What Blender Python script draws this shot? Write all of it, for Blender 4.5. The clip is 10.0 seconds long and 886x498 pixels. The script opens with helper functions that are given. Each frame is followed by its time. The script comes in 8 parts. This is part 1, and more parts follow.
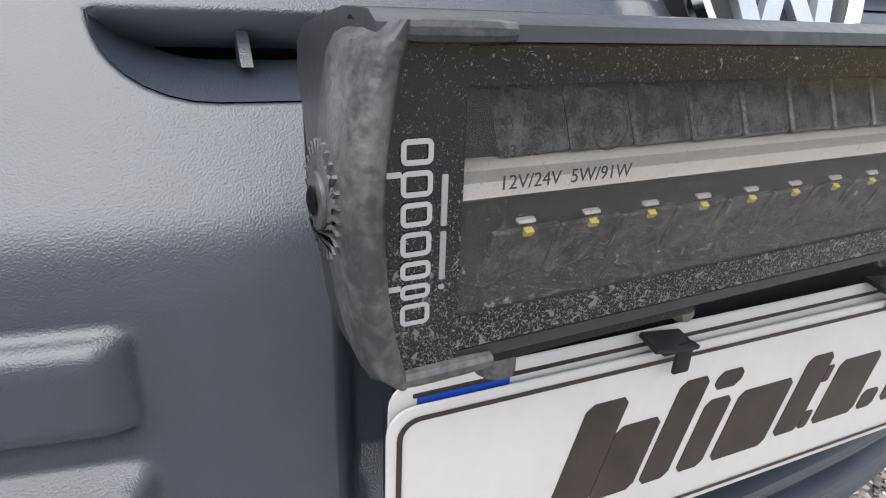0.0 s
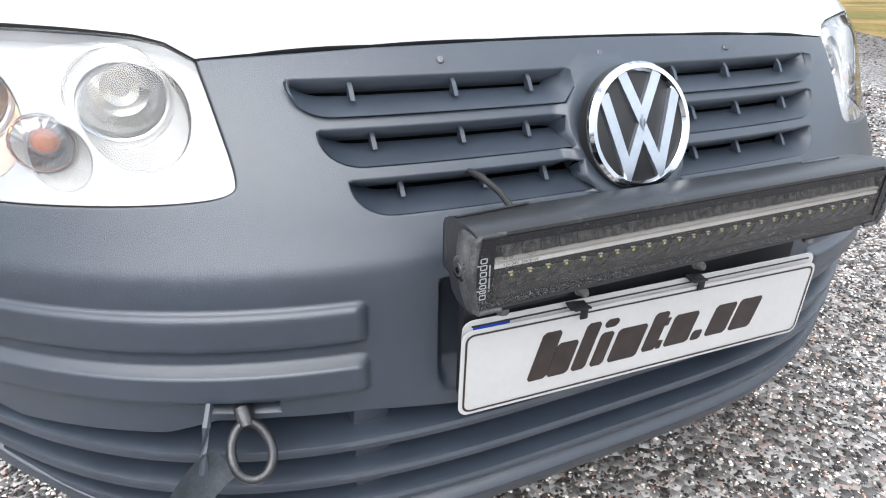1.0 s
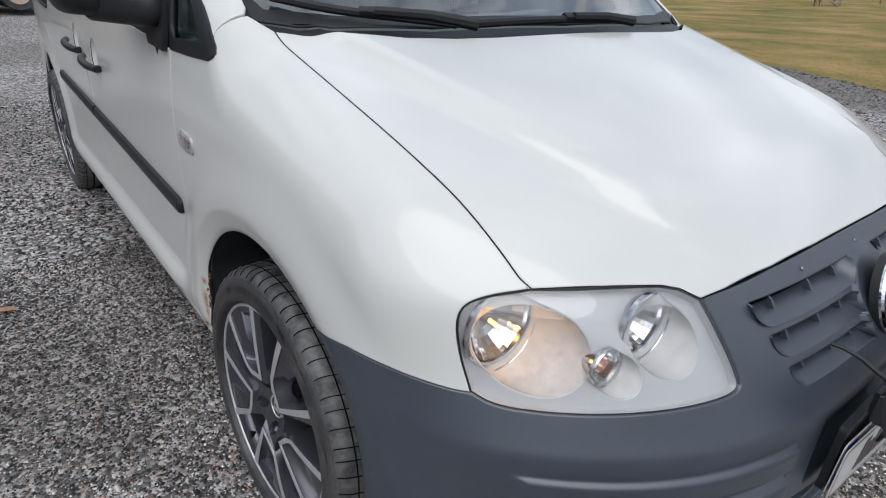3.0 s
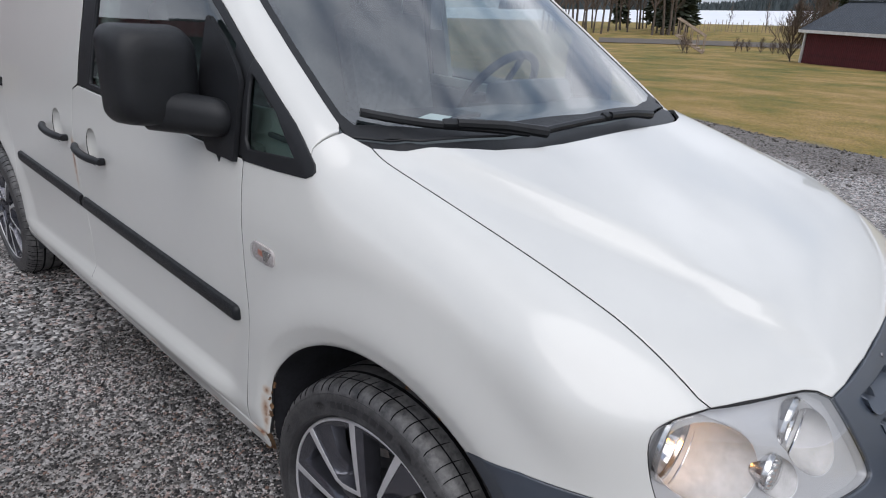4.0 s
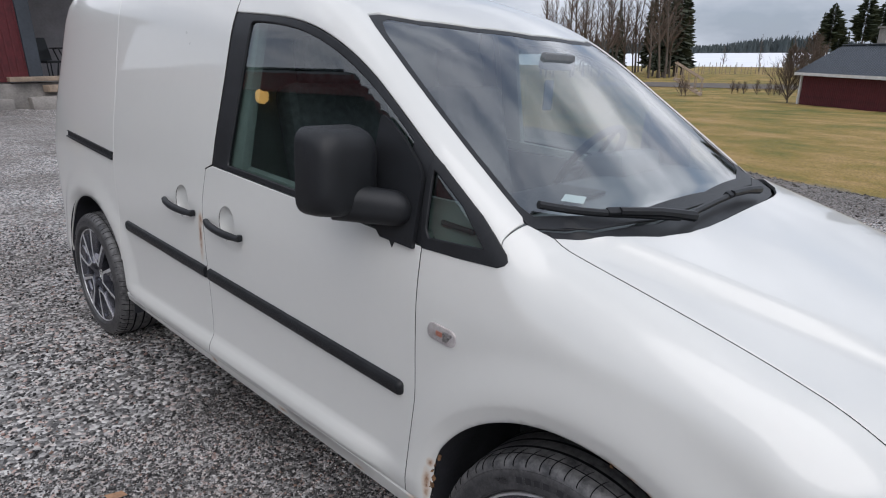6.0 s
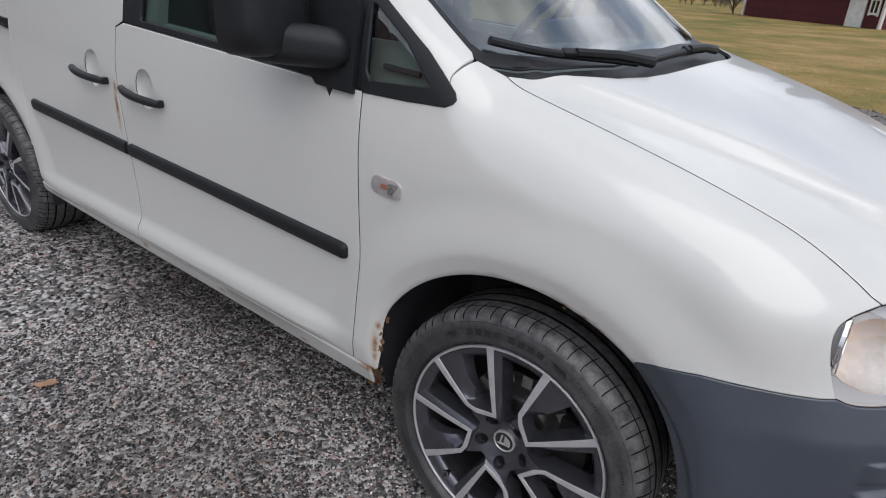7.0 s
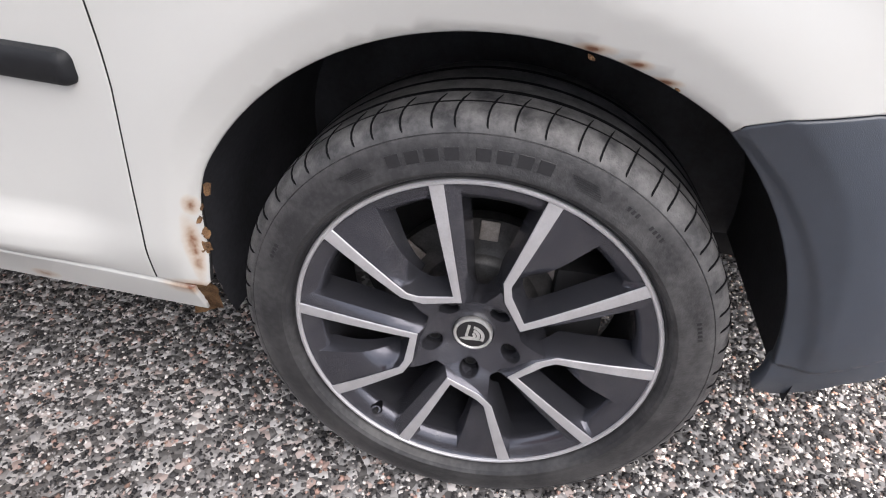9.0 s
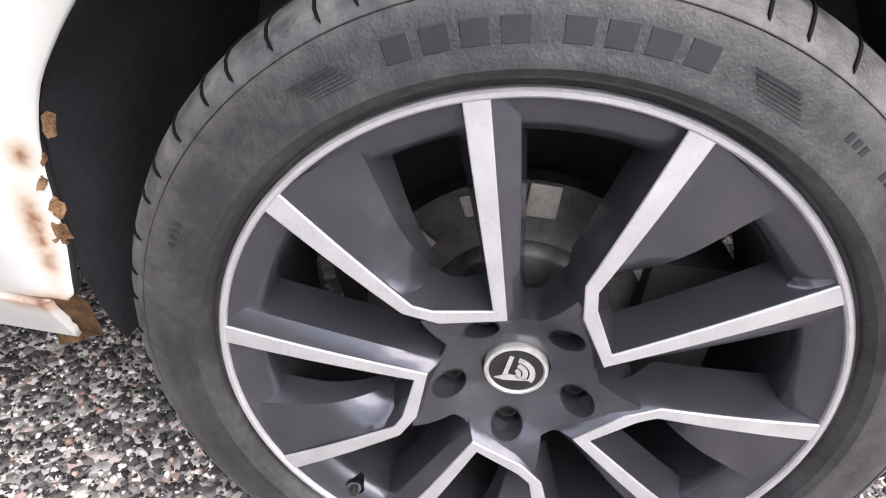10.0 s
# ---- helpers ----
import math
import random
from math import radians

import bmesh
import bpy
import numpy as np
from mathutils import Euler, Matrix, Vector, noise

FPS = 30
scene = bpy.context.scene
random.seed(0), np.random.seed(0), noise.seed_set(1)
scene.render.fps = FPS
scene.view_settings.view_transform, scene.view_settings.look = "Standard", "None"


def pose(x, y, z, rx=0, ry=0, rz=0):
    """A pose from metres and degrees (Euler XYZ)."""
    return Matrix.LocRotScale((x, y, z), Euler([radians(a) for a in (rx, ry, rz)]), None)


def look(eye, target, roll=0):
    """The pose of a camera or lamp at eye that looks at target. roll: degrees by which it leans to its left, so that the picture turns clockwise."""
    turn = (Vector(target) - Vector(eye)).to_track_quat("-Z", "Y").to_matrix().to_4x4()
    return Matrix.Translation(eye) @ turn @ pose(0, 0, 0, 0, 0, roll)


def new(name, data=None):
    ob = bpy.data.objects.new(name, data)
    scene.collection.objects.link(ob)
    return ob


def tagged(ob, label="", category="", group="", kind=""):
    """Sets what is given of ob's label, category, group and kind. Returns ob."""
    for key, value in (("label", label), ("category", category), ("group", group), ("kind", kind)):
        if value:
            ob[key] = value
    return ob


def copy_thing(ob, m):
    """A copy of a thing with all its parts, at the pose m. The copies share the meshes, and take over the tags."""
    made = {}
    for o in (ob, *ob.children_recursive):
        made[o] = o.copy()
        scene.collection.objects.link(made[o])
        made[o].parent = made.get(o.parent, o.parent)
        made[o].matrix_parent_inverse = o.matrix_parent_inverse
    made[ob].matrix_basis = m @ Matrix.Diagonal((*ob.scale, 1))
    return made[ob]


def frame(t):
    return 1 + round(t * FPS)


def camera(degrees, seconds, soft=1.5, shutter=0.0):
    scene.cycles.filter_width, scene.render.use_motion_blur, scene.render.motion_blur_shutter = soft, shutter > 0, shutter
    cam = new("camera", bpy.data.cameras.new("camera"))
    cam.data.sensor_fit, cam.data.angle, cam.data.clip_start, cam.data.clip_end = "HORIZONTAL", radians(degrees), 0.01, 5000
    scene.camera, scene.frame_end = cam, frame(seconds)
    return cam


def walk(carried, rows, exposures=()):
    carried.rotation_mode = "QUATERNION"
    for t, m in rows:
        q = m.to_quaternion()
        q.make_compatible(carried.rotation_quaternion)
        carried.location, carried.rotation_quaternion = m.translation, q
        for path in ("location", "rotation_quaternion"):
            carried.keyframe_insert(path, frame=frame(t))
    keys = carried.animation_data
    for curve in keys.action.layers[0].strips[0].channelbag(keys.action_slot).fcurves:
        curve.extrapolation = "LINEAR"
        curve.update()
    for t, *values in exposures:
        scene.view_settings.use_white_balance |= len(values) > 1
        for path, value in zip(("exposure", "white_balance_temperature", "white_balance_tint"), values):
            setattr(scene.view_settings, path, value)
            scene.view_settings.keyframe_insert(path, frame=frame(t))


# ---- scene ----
cam = camera(74.2, 10.0, soft=1.1)
# stops of the clip's own exposure
EXPOSURES = ((0.0, 0.93, 6800, 12), (0.5, 1.17, 6700, 11), (1.0, 1.0, 6550, 10), (1.5, 0.36, 6400, 9), (2.0, 0.11, 6350, 8), (2.5, 0.01, 6400, 9), (3.2, -0.04, 6450, 12), (4.5, -0.04, 6450, 14), (5.2, 0.01, 6450, 14), (6.5, -0.06, 6500, 14), (7.5, 0.03, 6600, 13), (8.5, 0.64, 6650, 14), (9.0, 0.87, 6850, 16), (9.5, 1.18, 6930, 17), (10.0, 1.55, 6900, 17))
PATH = [
    (0, (-0.322, -0.163, 0.677), (0.499, 1.494, -0.085), 2.1),
    (0.5, (-0.358, -0.247, 0.714), (0.458, 1.394, -0.087), 2.2),
    (0.7, (-0.398, -0.317, 0.762), (0.395, 1.326, -0.057), 2.0),
    (1, (-0.488, -0.436, 0.863), (0.272, 1.205, 0.008), 1.1),
    (1.5, (-0.658, -0.512, 1.037), (0.138, 1.095, 0.151), 1.3),
    (2, (-0.889, -0.446, 1.107), (-0.025, 1.112, 0.199), 1.5),
    (2.5, (-1.037, -0.304, 1.12), (-0.046, 1.19, 0.233), 2.1),
    (3, (-1.216, -0.119, 1.187), (-0.066, 1.273, 0.327), 3.1),
    (3.2, (-1.316, -0.053, 1.218), (-0.102, 1.297, 0.379), 3.4),
    (4.3, (-1.561, 0.25, 1.333), (-0.109, 1.451, 0.663), 3.9),
    (4.5, (-1.636, 0.306, 1.355), (-0.169, 1.506, 0.718), 3.9),
    (5, (-1.75, 0.375, 1.411), (-0.282, 1.608, 0.841), 3.6),
    (5.2, (-1.754, 0.389, 1.416), (-0.297, 1.643, 0.868), 3.2),
    (6.3, (-1.801, 0.423, 1.387), (-0.365, 1.663, 0.754), 3.5),
    (6.5, (-1.789, 0.426, 1.341), (-0.343, 1.627, 0.658), 3.7),
    (7, (-1.762, 0.425, 1.232), (-0.281, 1.474, 0.392), 4.2),
    (7.5, (-1.73, 0.429, 1.126), (-0.205, 1.271, 0.143), 4.3),
    (8, (-1.625, 0.517, 1.019), (-0.079, 1.137, -0.087), 3.7),
    (8.5, (-1.52, 0.677, 0.952), (0.043, 1.106, -0.22), 3.2),
    (9, (-1.4115, 0.816, 0.859), (0.180, 1.0995, -0.319), 3.0),
    (9.5, (-1.32, 0.881, 0.785), (0.287, 1.081, -0.389), 3.6),
    (10, (-1.191, 0.908, 0.658), (0.447, 1.055, -0.48), 5.1),
]
# the yard falls towards the lawn: van, camera and yard share this slope
SLOPE = Vector((-0.0546, 0.0262, 0.998)).rotation_difference(Vector((0, 0, 1))).to_matrix().to_4x4()
walk(cam, [(t, SLOPE @ look(eye, target, roll)) for t, eye, target, roll in PATH], EXPOSURES)

# ---- light ----
world = bpy.data.worlds.new("sky")
scene.world = world
world.use_nodes = True
wn = world.node_tree.nodes
wl = world.node_tree.links
bg = wn["Background"]
sky = wn.new("ShaderNodeTexSky")
sky.sky_type = "NISHITA"
sky.sun_disc = False
sky.sun_elevation = radians(52)
sky.sun_rotation = radians(210)
sky.air_density, sky.dust_density = 1.0, 0.6
# broken cloud over the whole sky
wc = wn.new("ShaderNodeTexCoord")
wmap = wn.new("ShaderNodeMapping")
wmap.inputs["Scale"].default_value = (1.0, 1.0, 2.6)
wnoise = wn.new("ShaderNodeTexNoise")
wnoise.inputs["Scale"].default_value = 2.3
wnoise.inputs["Detail"].default_value = 7
wnoise.inputs["Roughness"].default_value = 0.55
wramp = wn.new("ShaderNodeValToRGB")
wramp.color_ramp.elements[0].position, wramp.color_ramp.elements[1].position = 0.30, 0.50
wshade = wn.new("ShaderNodeValToRGB")
wshade.color_ramp.elements[0].position, wshade.color_ramp.elements[1].position = 0.36, 0.74
wshade.color_ramp.elements[0].color = (3.6, 4.15, 4.9, 1)
wshade.color_ramp.elements[1].color = (14.0, 14.6, 15.4, 1)
wmid = wshade.color_ramp.elements.new(0.56)
wmid.color = (6.6, 7.2, 8.0, 1)
wmix = wn.new("ShaderNodeMix")
wmix.data_type = "RGBA"
wl.new(wc.outputs["Generated"], wmap.inputs["Vector"])
wl.new(wmap.outputs["Vector"], wnoise.inputs["Vector"])
wl.new(wnoise.outputs["Fac"], wramp.inputs["Fac"])
wl.new(wnoise.outputs["Fac"], wshade.inputs["Fac"])
wl.new(wramp.outputs["Color"], wmix.inputs["Factor"])
wl.new(sky.outputs["Color"], wmix.inputs["A"])
wl.new(wshade.outputs["Color"], wmix.inputs["B"])
# a greyer bank of cloud along the horizon
wsep = wn.new("ShaderNodeSeparateXYZ")
wl.new(wc.outputs["Generated"], wsep.inputs[0])
wbank = wn.new("ShaderNodeMapRange")
wbank.interpolation_type = "SMOOTHSTEP"
wbank.inputs["From Min"].default_value, wbank.inputs["From Max"].default_value = 0.02, 0.30
wbank.inputs["To Min"].default_value, wbank.inputs["To Max"].default_value = 0.85, 0.0
wl.new(wsep.outputs["Z"], wbank.inputs["Value"])
wlow = wn.new("ShaderNodeValToRGB")
wlow.color_ramp.elements[0].position, wlow.color_ramp.elements[1].position = 0.40, 0.62
wlow.color_ramp.elements[0].color = (2.5, 3.0, 3.7, 1)
wlow.color_ramp.elements[1].color = (5.2, 5.6, 6.0, 1)
wl.new(wnoise.outputs["Fac"], wlow.inputs["Fac"])
wmix2 = wn.new("ShaderNodeMix")
wmix2.data_type = "RGBA"
wl.new(wbank.outputs["Result"], wmix2.inputs["Factor"])
wl.new(wmix.outputs["Result"], wmix2.inputs["A"])
wl.new(wlow.outputs["Color"], wmix2.inputs["B"])
wl.new(wmix2.outputs["Result"], bg.inputs["Color"])
bg.inputs["Strength"].default_value = 0.13
sun = new("sun", bpy.data.lights.new("sun", "SUN"))
sun.data.energy, sun.data.angle, sun.data.color = 2.0, radians(65), (1.0, 0.98, 0.95)
sun.matrix_world = look((-3.2, -5.6, 8.4), (0, 0, 0))


# ---- materials ----
def mat(name, color, rough=0.5, metal=0.0, noise_scale=0.0, amount=0.0, bump=0.0, bump_scale=200.0, coat=0.0, second=None, ramp=(0.35, 0.65), spec=0.5, detail=6.0, rough_var=0.0):
    """A principled material with colour variation at two scales, and relief."""
    m = bpy.data.materials.new(name)
    m.use_nodes = True
    n, l = m.node_tree.nodes, m.node_tree.links
    b = n["Principled BSDF"]
    b.inputs["Base Color"].default_value = (*color, 1)
    b.inputs["Roughness"].default_value = rough
    b.inputs["Metallic"].default_value = metal
    b.inputs["Coat Weight"].default_value = coat
    b.inputs["Coat Roughness"].default_value = 0.03
    b.inputs["Specular IOR Level"].default_value = spec
    co = n.new("ShaderNodeTexCoord")
    if noise_scale:
        t = n.new("ShaderNodeTexNoise")
        t.inputs["Scale"].default_value = noise_scale
        t.inputs["Detail"].default_value = detail
        l.new(co.outputs["Object"], t.inputs["Vector"])
        t2 = n.new("ShaderNodeTexNoise")
        t2.inputs["Scale"].default_value = noise_scale * 9.0
        t2.inputs["Detail"].default_value = 3
        l.new(co.outputs["Object"], t2.inputs["Vector"])
        ad = n.new("ShaderNodeMix")
        ad.inputs["Factor"].default_value = 0.35
        l.new(t.outputs["Fac"], ad.inputs["A"])
        l.new(t2.outputs["Fac"], ad.inputs["B"])
        r = n.new("ShaderNodeMapRange")
        r.inputs["From Min"].default_value, r.inputs["From Max"].default_value = ramp
        l.new(ad.outputs["Result"], r.inputs["Value"])
        mx = n.new("ShaderNodeMix")
        mx.data_type = "RGBA"
        mx.inputs["A"].default_value = (*[c * (1 - amount) for c in color], 1)
        mx.inputs["B"].default_value = (*(second or [min(1, c * (1 + amount)) for c in color]), 1)
        l.new(r.outputs["Result"], mx.inputs["Factor"])
        l.new(mx.outputs["Result"], b.inputs["Base Color"])
        if rough_var:
            rr = n.new("ShaderNodeMapRange")
            rr.inputs["To Min"].default_value, rr.inputs["To Max"].default_value = rough - rough_var, rough + rough_var
            l.new(ad.outputs["Result"], rr.inputs["Value"])
            l.new(rr.outputs["Result"], b.inputs["Roughness"])
    if bump:
        t3 = n.new("ShaderNodeTexNoise")
        t3.inputs["Scale"].default_value = bump_scale
        t3.inputs["Detail"].default_value = 2
        l.new(co.outputs["Object"], t3.inputs["Vector"])
        bp = n.new("ShaderNodeBump")
        bp.inputs["Strength"].default_value = bump
        bp.inputs["Distance"].default_value = 0.001
        l.new(t3.outputs["Fac"], bp.inputs["Height"])
        l.new(bp.outputs["Normal"], b.inputs["Normal"])
    return m


def glass(name, tint=(1, 1, 1), rough=0.0, alpha=0.12, weight=None):
    """A thin pane: clear with a mirror-like sheen."""
    m = bpy.data.materials.new(name)
    m.use_nodes = True
    n, l = m.node_tree.nodes, m.node_tree.links
    for x in list(n):
        n.remove(x)
    out = n.new("ShaderNodeOutputMaterial")
    tr, gl, mx, fr = n.new("ShaderNodeBsdfTransparent"), n.new("ShaderNodeBsdfGlossy"), n.new("ShaderNodeMixShader"), n.new("ShaderNodeLayerWeight")
    pw = n.new("ShaderNodeMath")
    pw.operation = "POWER"
    pw.inputs[1].default_value = 4.0
    ad = n.new("ShaderNodeMath")
    ad.operation = "MULTIPLY_ADD"
    ad.inputs[1].default_value, ad.inputs[2].default_value = 0.95, 0.04 + alpha
    ad.use_clamp = True
    tr.inputs["Color"].default_value = (*tint, 1)
    gl.inputs["Roughness"].default_value = rough
    l.new(fr.outputs["Facing"], pw.inputs[0])
    l.new(pw.outputs["Value"], ad.inputs[0])
    l.new(ad.outputs["Value"], mx.inputs["Fac"])
    l.new(tr.outputs["BSDF"], mx.inputs[1])
    l.new(gl.outputs["BSDF"], mx.inputs[2])
    l.new(mx.outputs["Shader"], out.inputs["Surface"])
    return m


def glow(name, color, strength):
    m = bpy.data.materials.new(name)
    m.use_nodes = True
    b = m.node_tree.nodes["Principled BSDF"]
    b.inputs["Base Color"].default_value = (*color, 1)
    b.inputs["Emission Color"].default_value = (*color, 1)
    b.inputs["Emission Strength"].default_value = strength
    return m


PAINT = mat("white_paint", (0.565, 0.567, 0.545), 0.28, noise_scale=3.0, amount=0.012, coat=0.7, bump=0.02, bump_scale=900, rough_var=0.015)


def rust_spots(m, spots):
    """Rust stains with ragged edges round given places of the body: (y, z, radius along, radius up)."""
    n, l = m.node_tree.nodes, m.node_tree.links
    b = n["Principled BSDF"]
    src = b.inputs["Base Color"].links[0].from_socket
    co = n.new("ShaderNodeTexCoord")
    sep = n.new("ShaderNodeSeparateXYZ")
    l.new(co.outputs["Object"], sep.inputs[0])
    rag = n.new("ShaderNodeTexNoise")
    rag.inputs["Scale"].default_value, rag.inputs["Detail"].default_value = 55.0, 8
    l.new(co.outputs["Object"], rag.inputs["Vector"])

    def op(kind, a, b_=None, c=None):
        q = n.new("ShaderNodeMath")
        q.operation = kind
        for k, v in enumerate((a, b_, c)):
            if v is None:
                continue
            if isinstance(v, (int, float)):
                q.inputs[k].default_value = v
            else:
                l.new(v, q.inputs[k])
        return q.outputs[0]

    total = None
    for y, z, ry, rz in spots:
        dy = op("MULTIPLY", op("SUBTRACT", sep.outputs["Y"], y), 1 / ry)
        dz = op("MULTIPLY", op("SUBTRACT", sep.outputs["Z"], z), 1 / rz)
        d = op("SQRT", op("ADD", op("MULTIPLY", dy, dy), op("MULTIPLY", dz, dz)))
        v = op("MAXIMUM", op("SUBTRACT", 1.0, d), 0.0)
        total = v if total is None else op("MAXIMUM", total, v)
    left = op("LESS_THAN", sep.outputs["X"], 0.0)
    mask = op("MULTIPLY", op("MULTIPLY", total, left), op("MULTIPLY", rag.outputs["Fac"], 2.0))
    r = n.new("ShaderNodeValToRGB")
    r.color_ramp.elements[0].position, r.color_ramp.elements[1].position = 0.08, 0.95
    r.color_ramp.elements[0].color, r.color_ramp.elements[1].color = (0, 0, 0, 1), (1, 1, 1, 1)
    l.new(mask, r.inputs["Fac"])
    col = n.new("ShaderNodeValToRGB")
    col.color_ramp.elements[0].color = (0.62, 0.40, 0.20, 1)
    col.color_ramp.elements[1].color = (0.16, 0.055, 0.022, 1)
    l.new(mask, col.inputs["Fac"])
    mx = n.new("ShaderNodeMix")
    mx.data_type = "RGBA"
    l.new(r.outputs["Color"], mx.inputs["Factor"])
    l.new(src, mx.inputs["A"])
    l.new(col.outputs["Color"], mx.inputs["B"])
    l.new(mx.outputs["Result"], b.inputs["Base Color"])


rust_spots(PAINT, [(1.262, 0.318, 0.062, 0.020), (1.248, 0.385, 0.014, 0.070), (1.238, 0.458, 0.012, 0.020), (0.785, 0.697, 0.026, 0.008), (0.745, 0.687, 0.020, 0.007), (0.715, 0.673, 0.020, 0.006), (2.385, 0.845, 0.020, 0.035), (2.39, 0.78, 0.018, 0.12), (1.9, 0.30, 0.04, 0.012), (1.52, 0.285, 0.03, 0.012), (2.345, 0.31, 0.03, 0.02)])
PLASTIC = mat("grey_plastic", (0.031, 0.041, 0.058), 0.36, noise_scale=6.0, amount=0.15, bump=0.35, bump_scale=1100, rough_var=0.06, spec=1.0)
PALE_PLASTIC = mat("scuffed_plastic", (0.13, 0.145, 0.165), 0.4, noise_scale=40.0, amount=0.3, bump=0.3)
BLACK = mat("black_plastic", (0.013, 0.014, 0.016), 0.45, spec=0.3, noise_scale=20.0, amount=0.25, bump=0.25, bump_scale=900)
MIRRORSHELL = mat("mirror_plastic", (0.010, 0.011, 0.013), 0.45, spec=0.35, noise_scale=14.0, amount=0.25, bump=0.5, bump_scale=1300)
# near-black: shade painted into seams and cavities, also plain dark parts
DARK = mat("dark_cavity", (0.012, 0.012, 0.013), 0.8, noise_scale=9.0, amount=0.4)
# near-black that puts the shade of holes, cuts and pockets into the colour
HOLE_SHADE = mat("deep_hole", (0.004, 0.004, 0.005), 0.7, spec=0.1, noise_scale=40.0, amount=0.3)
RUBBER = mat("tyre_rubber", (0.026, 0.026, 0.029), 0.5, noise_scale=14.0, amount=0.35, second=(0.085, 0.083, 0.082), ramp=(0.44, 0.80), bump=0.5, bump_scale=420)
SEAL = mat("rubber_seal", (0.014, 0.014, 0.015), 0.5, noise_scale=30.0, amount=0.3)
CHROME = mat("chrome", (0.66, 0.67, 0.69), 0.08, 1.0, noise_scale=15.0, amount=0.04)
REFLECTOR = mat("lamp_reflector", (0.62, 0.62, 0.63), 0.14, 1.0, noise_scale=25.0, amount=0.06)
SILVER = mat("lamp_silver", (0.49, 0.495, 0.505), 0.38, 0.2, noise_scale=20.0, amount=0.03)
MACHINED = mat("machined_alloy", (0.54, 0.535, 0.55), 0.34, 0.5, noise_scale=40.0, amount=0.10, bump=0.15, bump_scale=1500)
ANTHRACITE = mat("anthracite_paint", (0.118, 0.120, 0.140), 0.24, 0.72, noise_scale=30.0, amount=0.2, second=(0.17, 0.17, 0.18), ramp=(0.5, 0.9), rough_var=0.08)
STEEL = mat("worn_steel", (0.19, 0.19, 0.20), 0.42, 0.9, noise_scale=60.0, amount=0.35, bump=0.3, bump_scale=500)
RUST = mat("rust", (0.13, 0.055, 0.022), 0.85, noise_scale=60.0, amount=0.6, second=(0.30, 0.17, 0.08), bump=1.0, bump_scale=350)
PANE = glass("window_glass", (0.50, 0.58, 0.56), 0.0, 0.10)
SCREEN = glass("windscreen_glass", (0.80, 0.88, 0.88), 0.05, 0.20)
LENS = glass("lamp_lens", (0.97, 0.97, 0.97), 0.02, 0.02)
ORANGE_PLASTIC = mat("orange_insert", (0.65, 0.17, 0.06), 0.3, noise_scale=40.0, amount=0.2)
WHITE_PLATE = mat("plate_white", (0.50, 0.493, 0.49), 0.35, noise_scale=12.0, amount=0.04, bump=0.05)
PLATE_INK = mat("plate_ink", (0.030, 0.022, 0.020), 0.4, noise_scale=60.0, amount=0.3)
PLATE_BLUE = mat("plate_blue", (0.01, 0.06, 0.38), 0.4, noise_scale=30.0, amount=0.1)
BAR_ALU = mat("black_anodised", (0.050, 0.052, 0.057), 0.32, 0.3, noise_scale=25.0, amount=0.3, second=(0.10, 0.10, 0.10), ramp=(0.55, 0.85), bump=0.2)
BAR_CAP = mat("bar_endcap", (0.046, 0.048, 0.052), 0.45, 0.0, noise_scale=45.0, amount=0.3, second=(0.17, 0.17, 0.172), ramp=(0.46, 0.80), bump=0.35, bump_scale=500)
PRINT = mat("white_print", (0.27, 0.274, 0.285), 0.5, noise_scale=50.0, amount=0.08)
PRINT_THIN = mat("thin_print", (0.20, 0.203, 0.21), 0.5, noise_scale=50.0, amount=0.2)

# ---- helpers for shapes ----
TAU = 2 * math.pi


def link(name, verts, faces, material, parent=None, label="", smooth=True, normals=None):
    me = bpy.data.meshes.new(name)
    me.from_pydata([tuple(map(float, v)) for v in verts], [], [tuple(map(int, f)) for f in faces])
    me.materials.append(material)
    if smooth:
        me.shade_smooth()
    if normals is not None:
        me.normals_split_custom_set_from_vertices([tuple(map(float, v)) for v in normals])
    ob = new(name, me)
    if parent is not None:
        ob.parent = parent
    if label:
        tagged(ob, label)
    return ob


def part(name, bm, material, parent=None, label="", smooth=True, angle=35):
    """Link a bmesh as one mesh object, shaded smooth with sharp edges past an angle."""
    bmesh.ops.recalc_face_normals(bm, faces=bm.faces)
    me = bpy.data.meshes.new(name)
    bm.to_mesh(me)
    bm.free()
    me.materials.append(material)
    if smooth:
        me.shade_smooth()
        me.set_sharp_from_angle(angle=radians(angle))
    ob = new(name, me)
    if parent is not None:
        ob.parent = parent
    if label:
        tagged(ob, label)
    return ob


def empty(name, label, category, group="", m=None):
    ob = new(name)
    ob.empty_display_size = 0.1
    if m is not None:
        ob.matrix_world = m
    return tagged(ob, label, category, group)


def box(sx, sy, sz, m=None, bevel=0.0, segments=2, bm=None):
    bm2 = bmesh.new()
    bmesh.ops.create_cube(bm2, size=1, matrix=Matrix.Diagonal((sx, sy, sz, 1)))
    if bevel:
        bmesh.ops.bevel(bm2, geom=bm2.edges[:], offset=bevel, segments=segments, affect="EDGES", profile=0.6)
    return merge(bm2, m, bm)


def merge(bm2, m=None, bm=None):
    if m is not None:
        bmesh.ops.transform(bm2, matrix=m, verts=bm2.verts)
    if bm is None:
        return bm2
    me = bpy.data.meshes.new("tmp")
    bm2.to_mesh(me)
    bm2.free()
    bm.from_mesh(me)
    bpy.data.meshes.remove(me)
    return bm


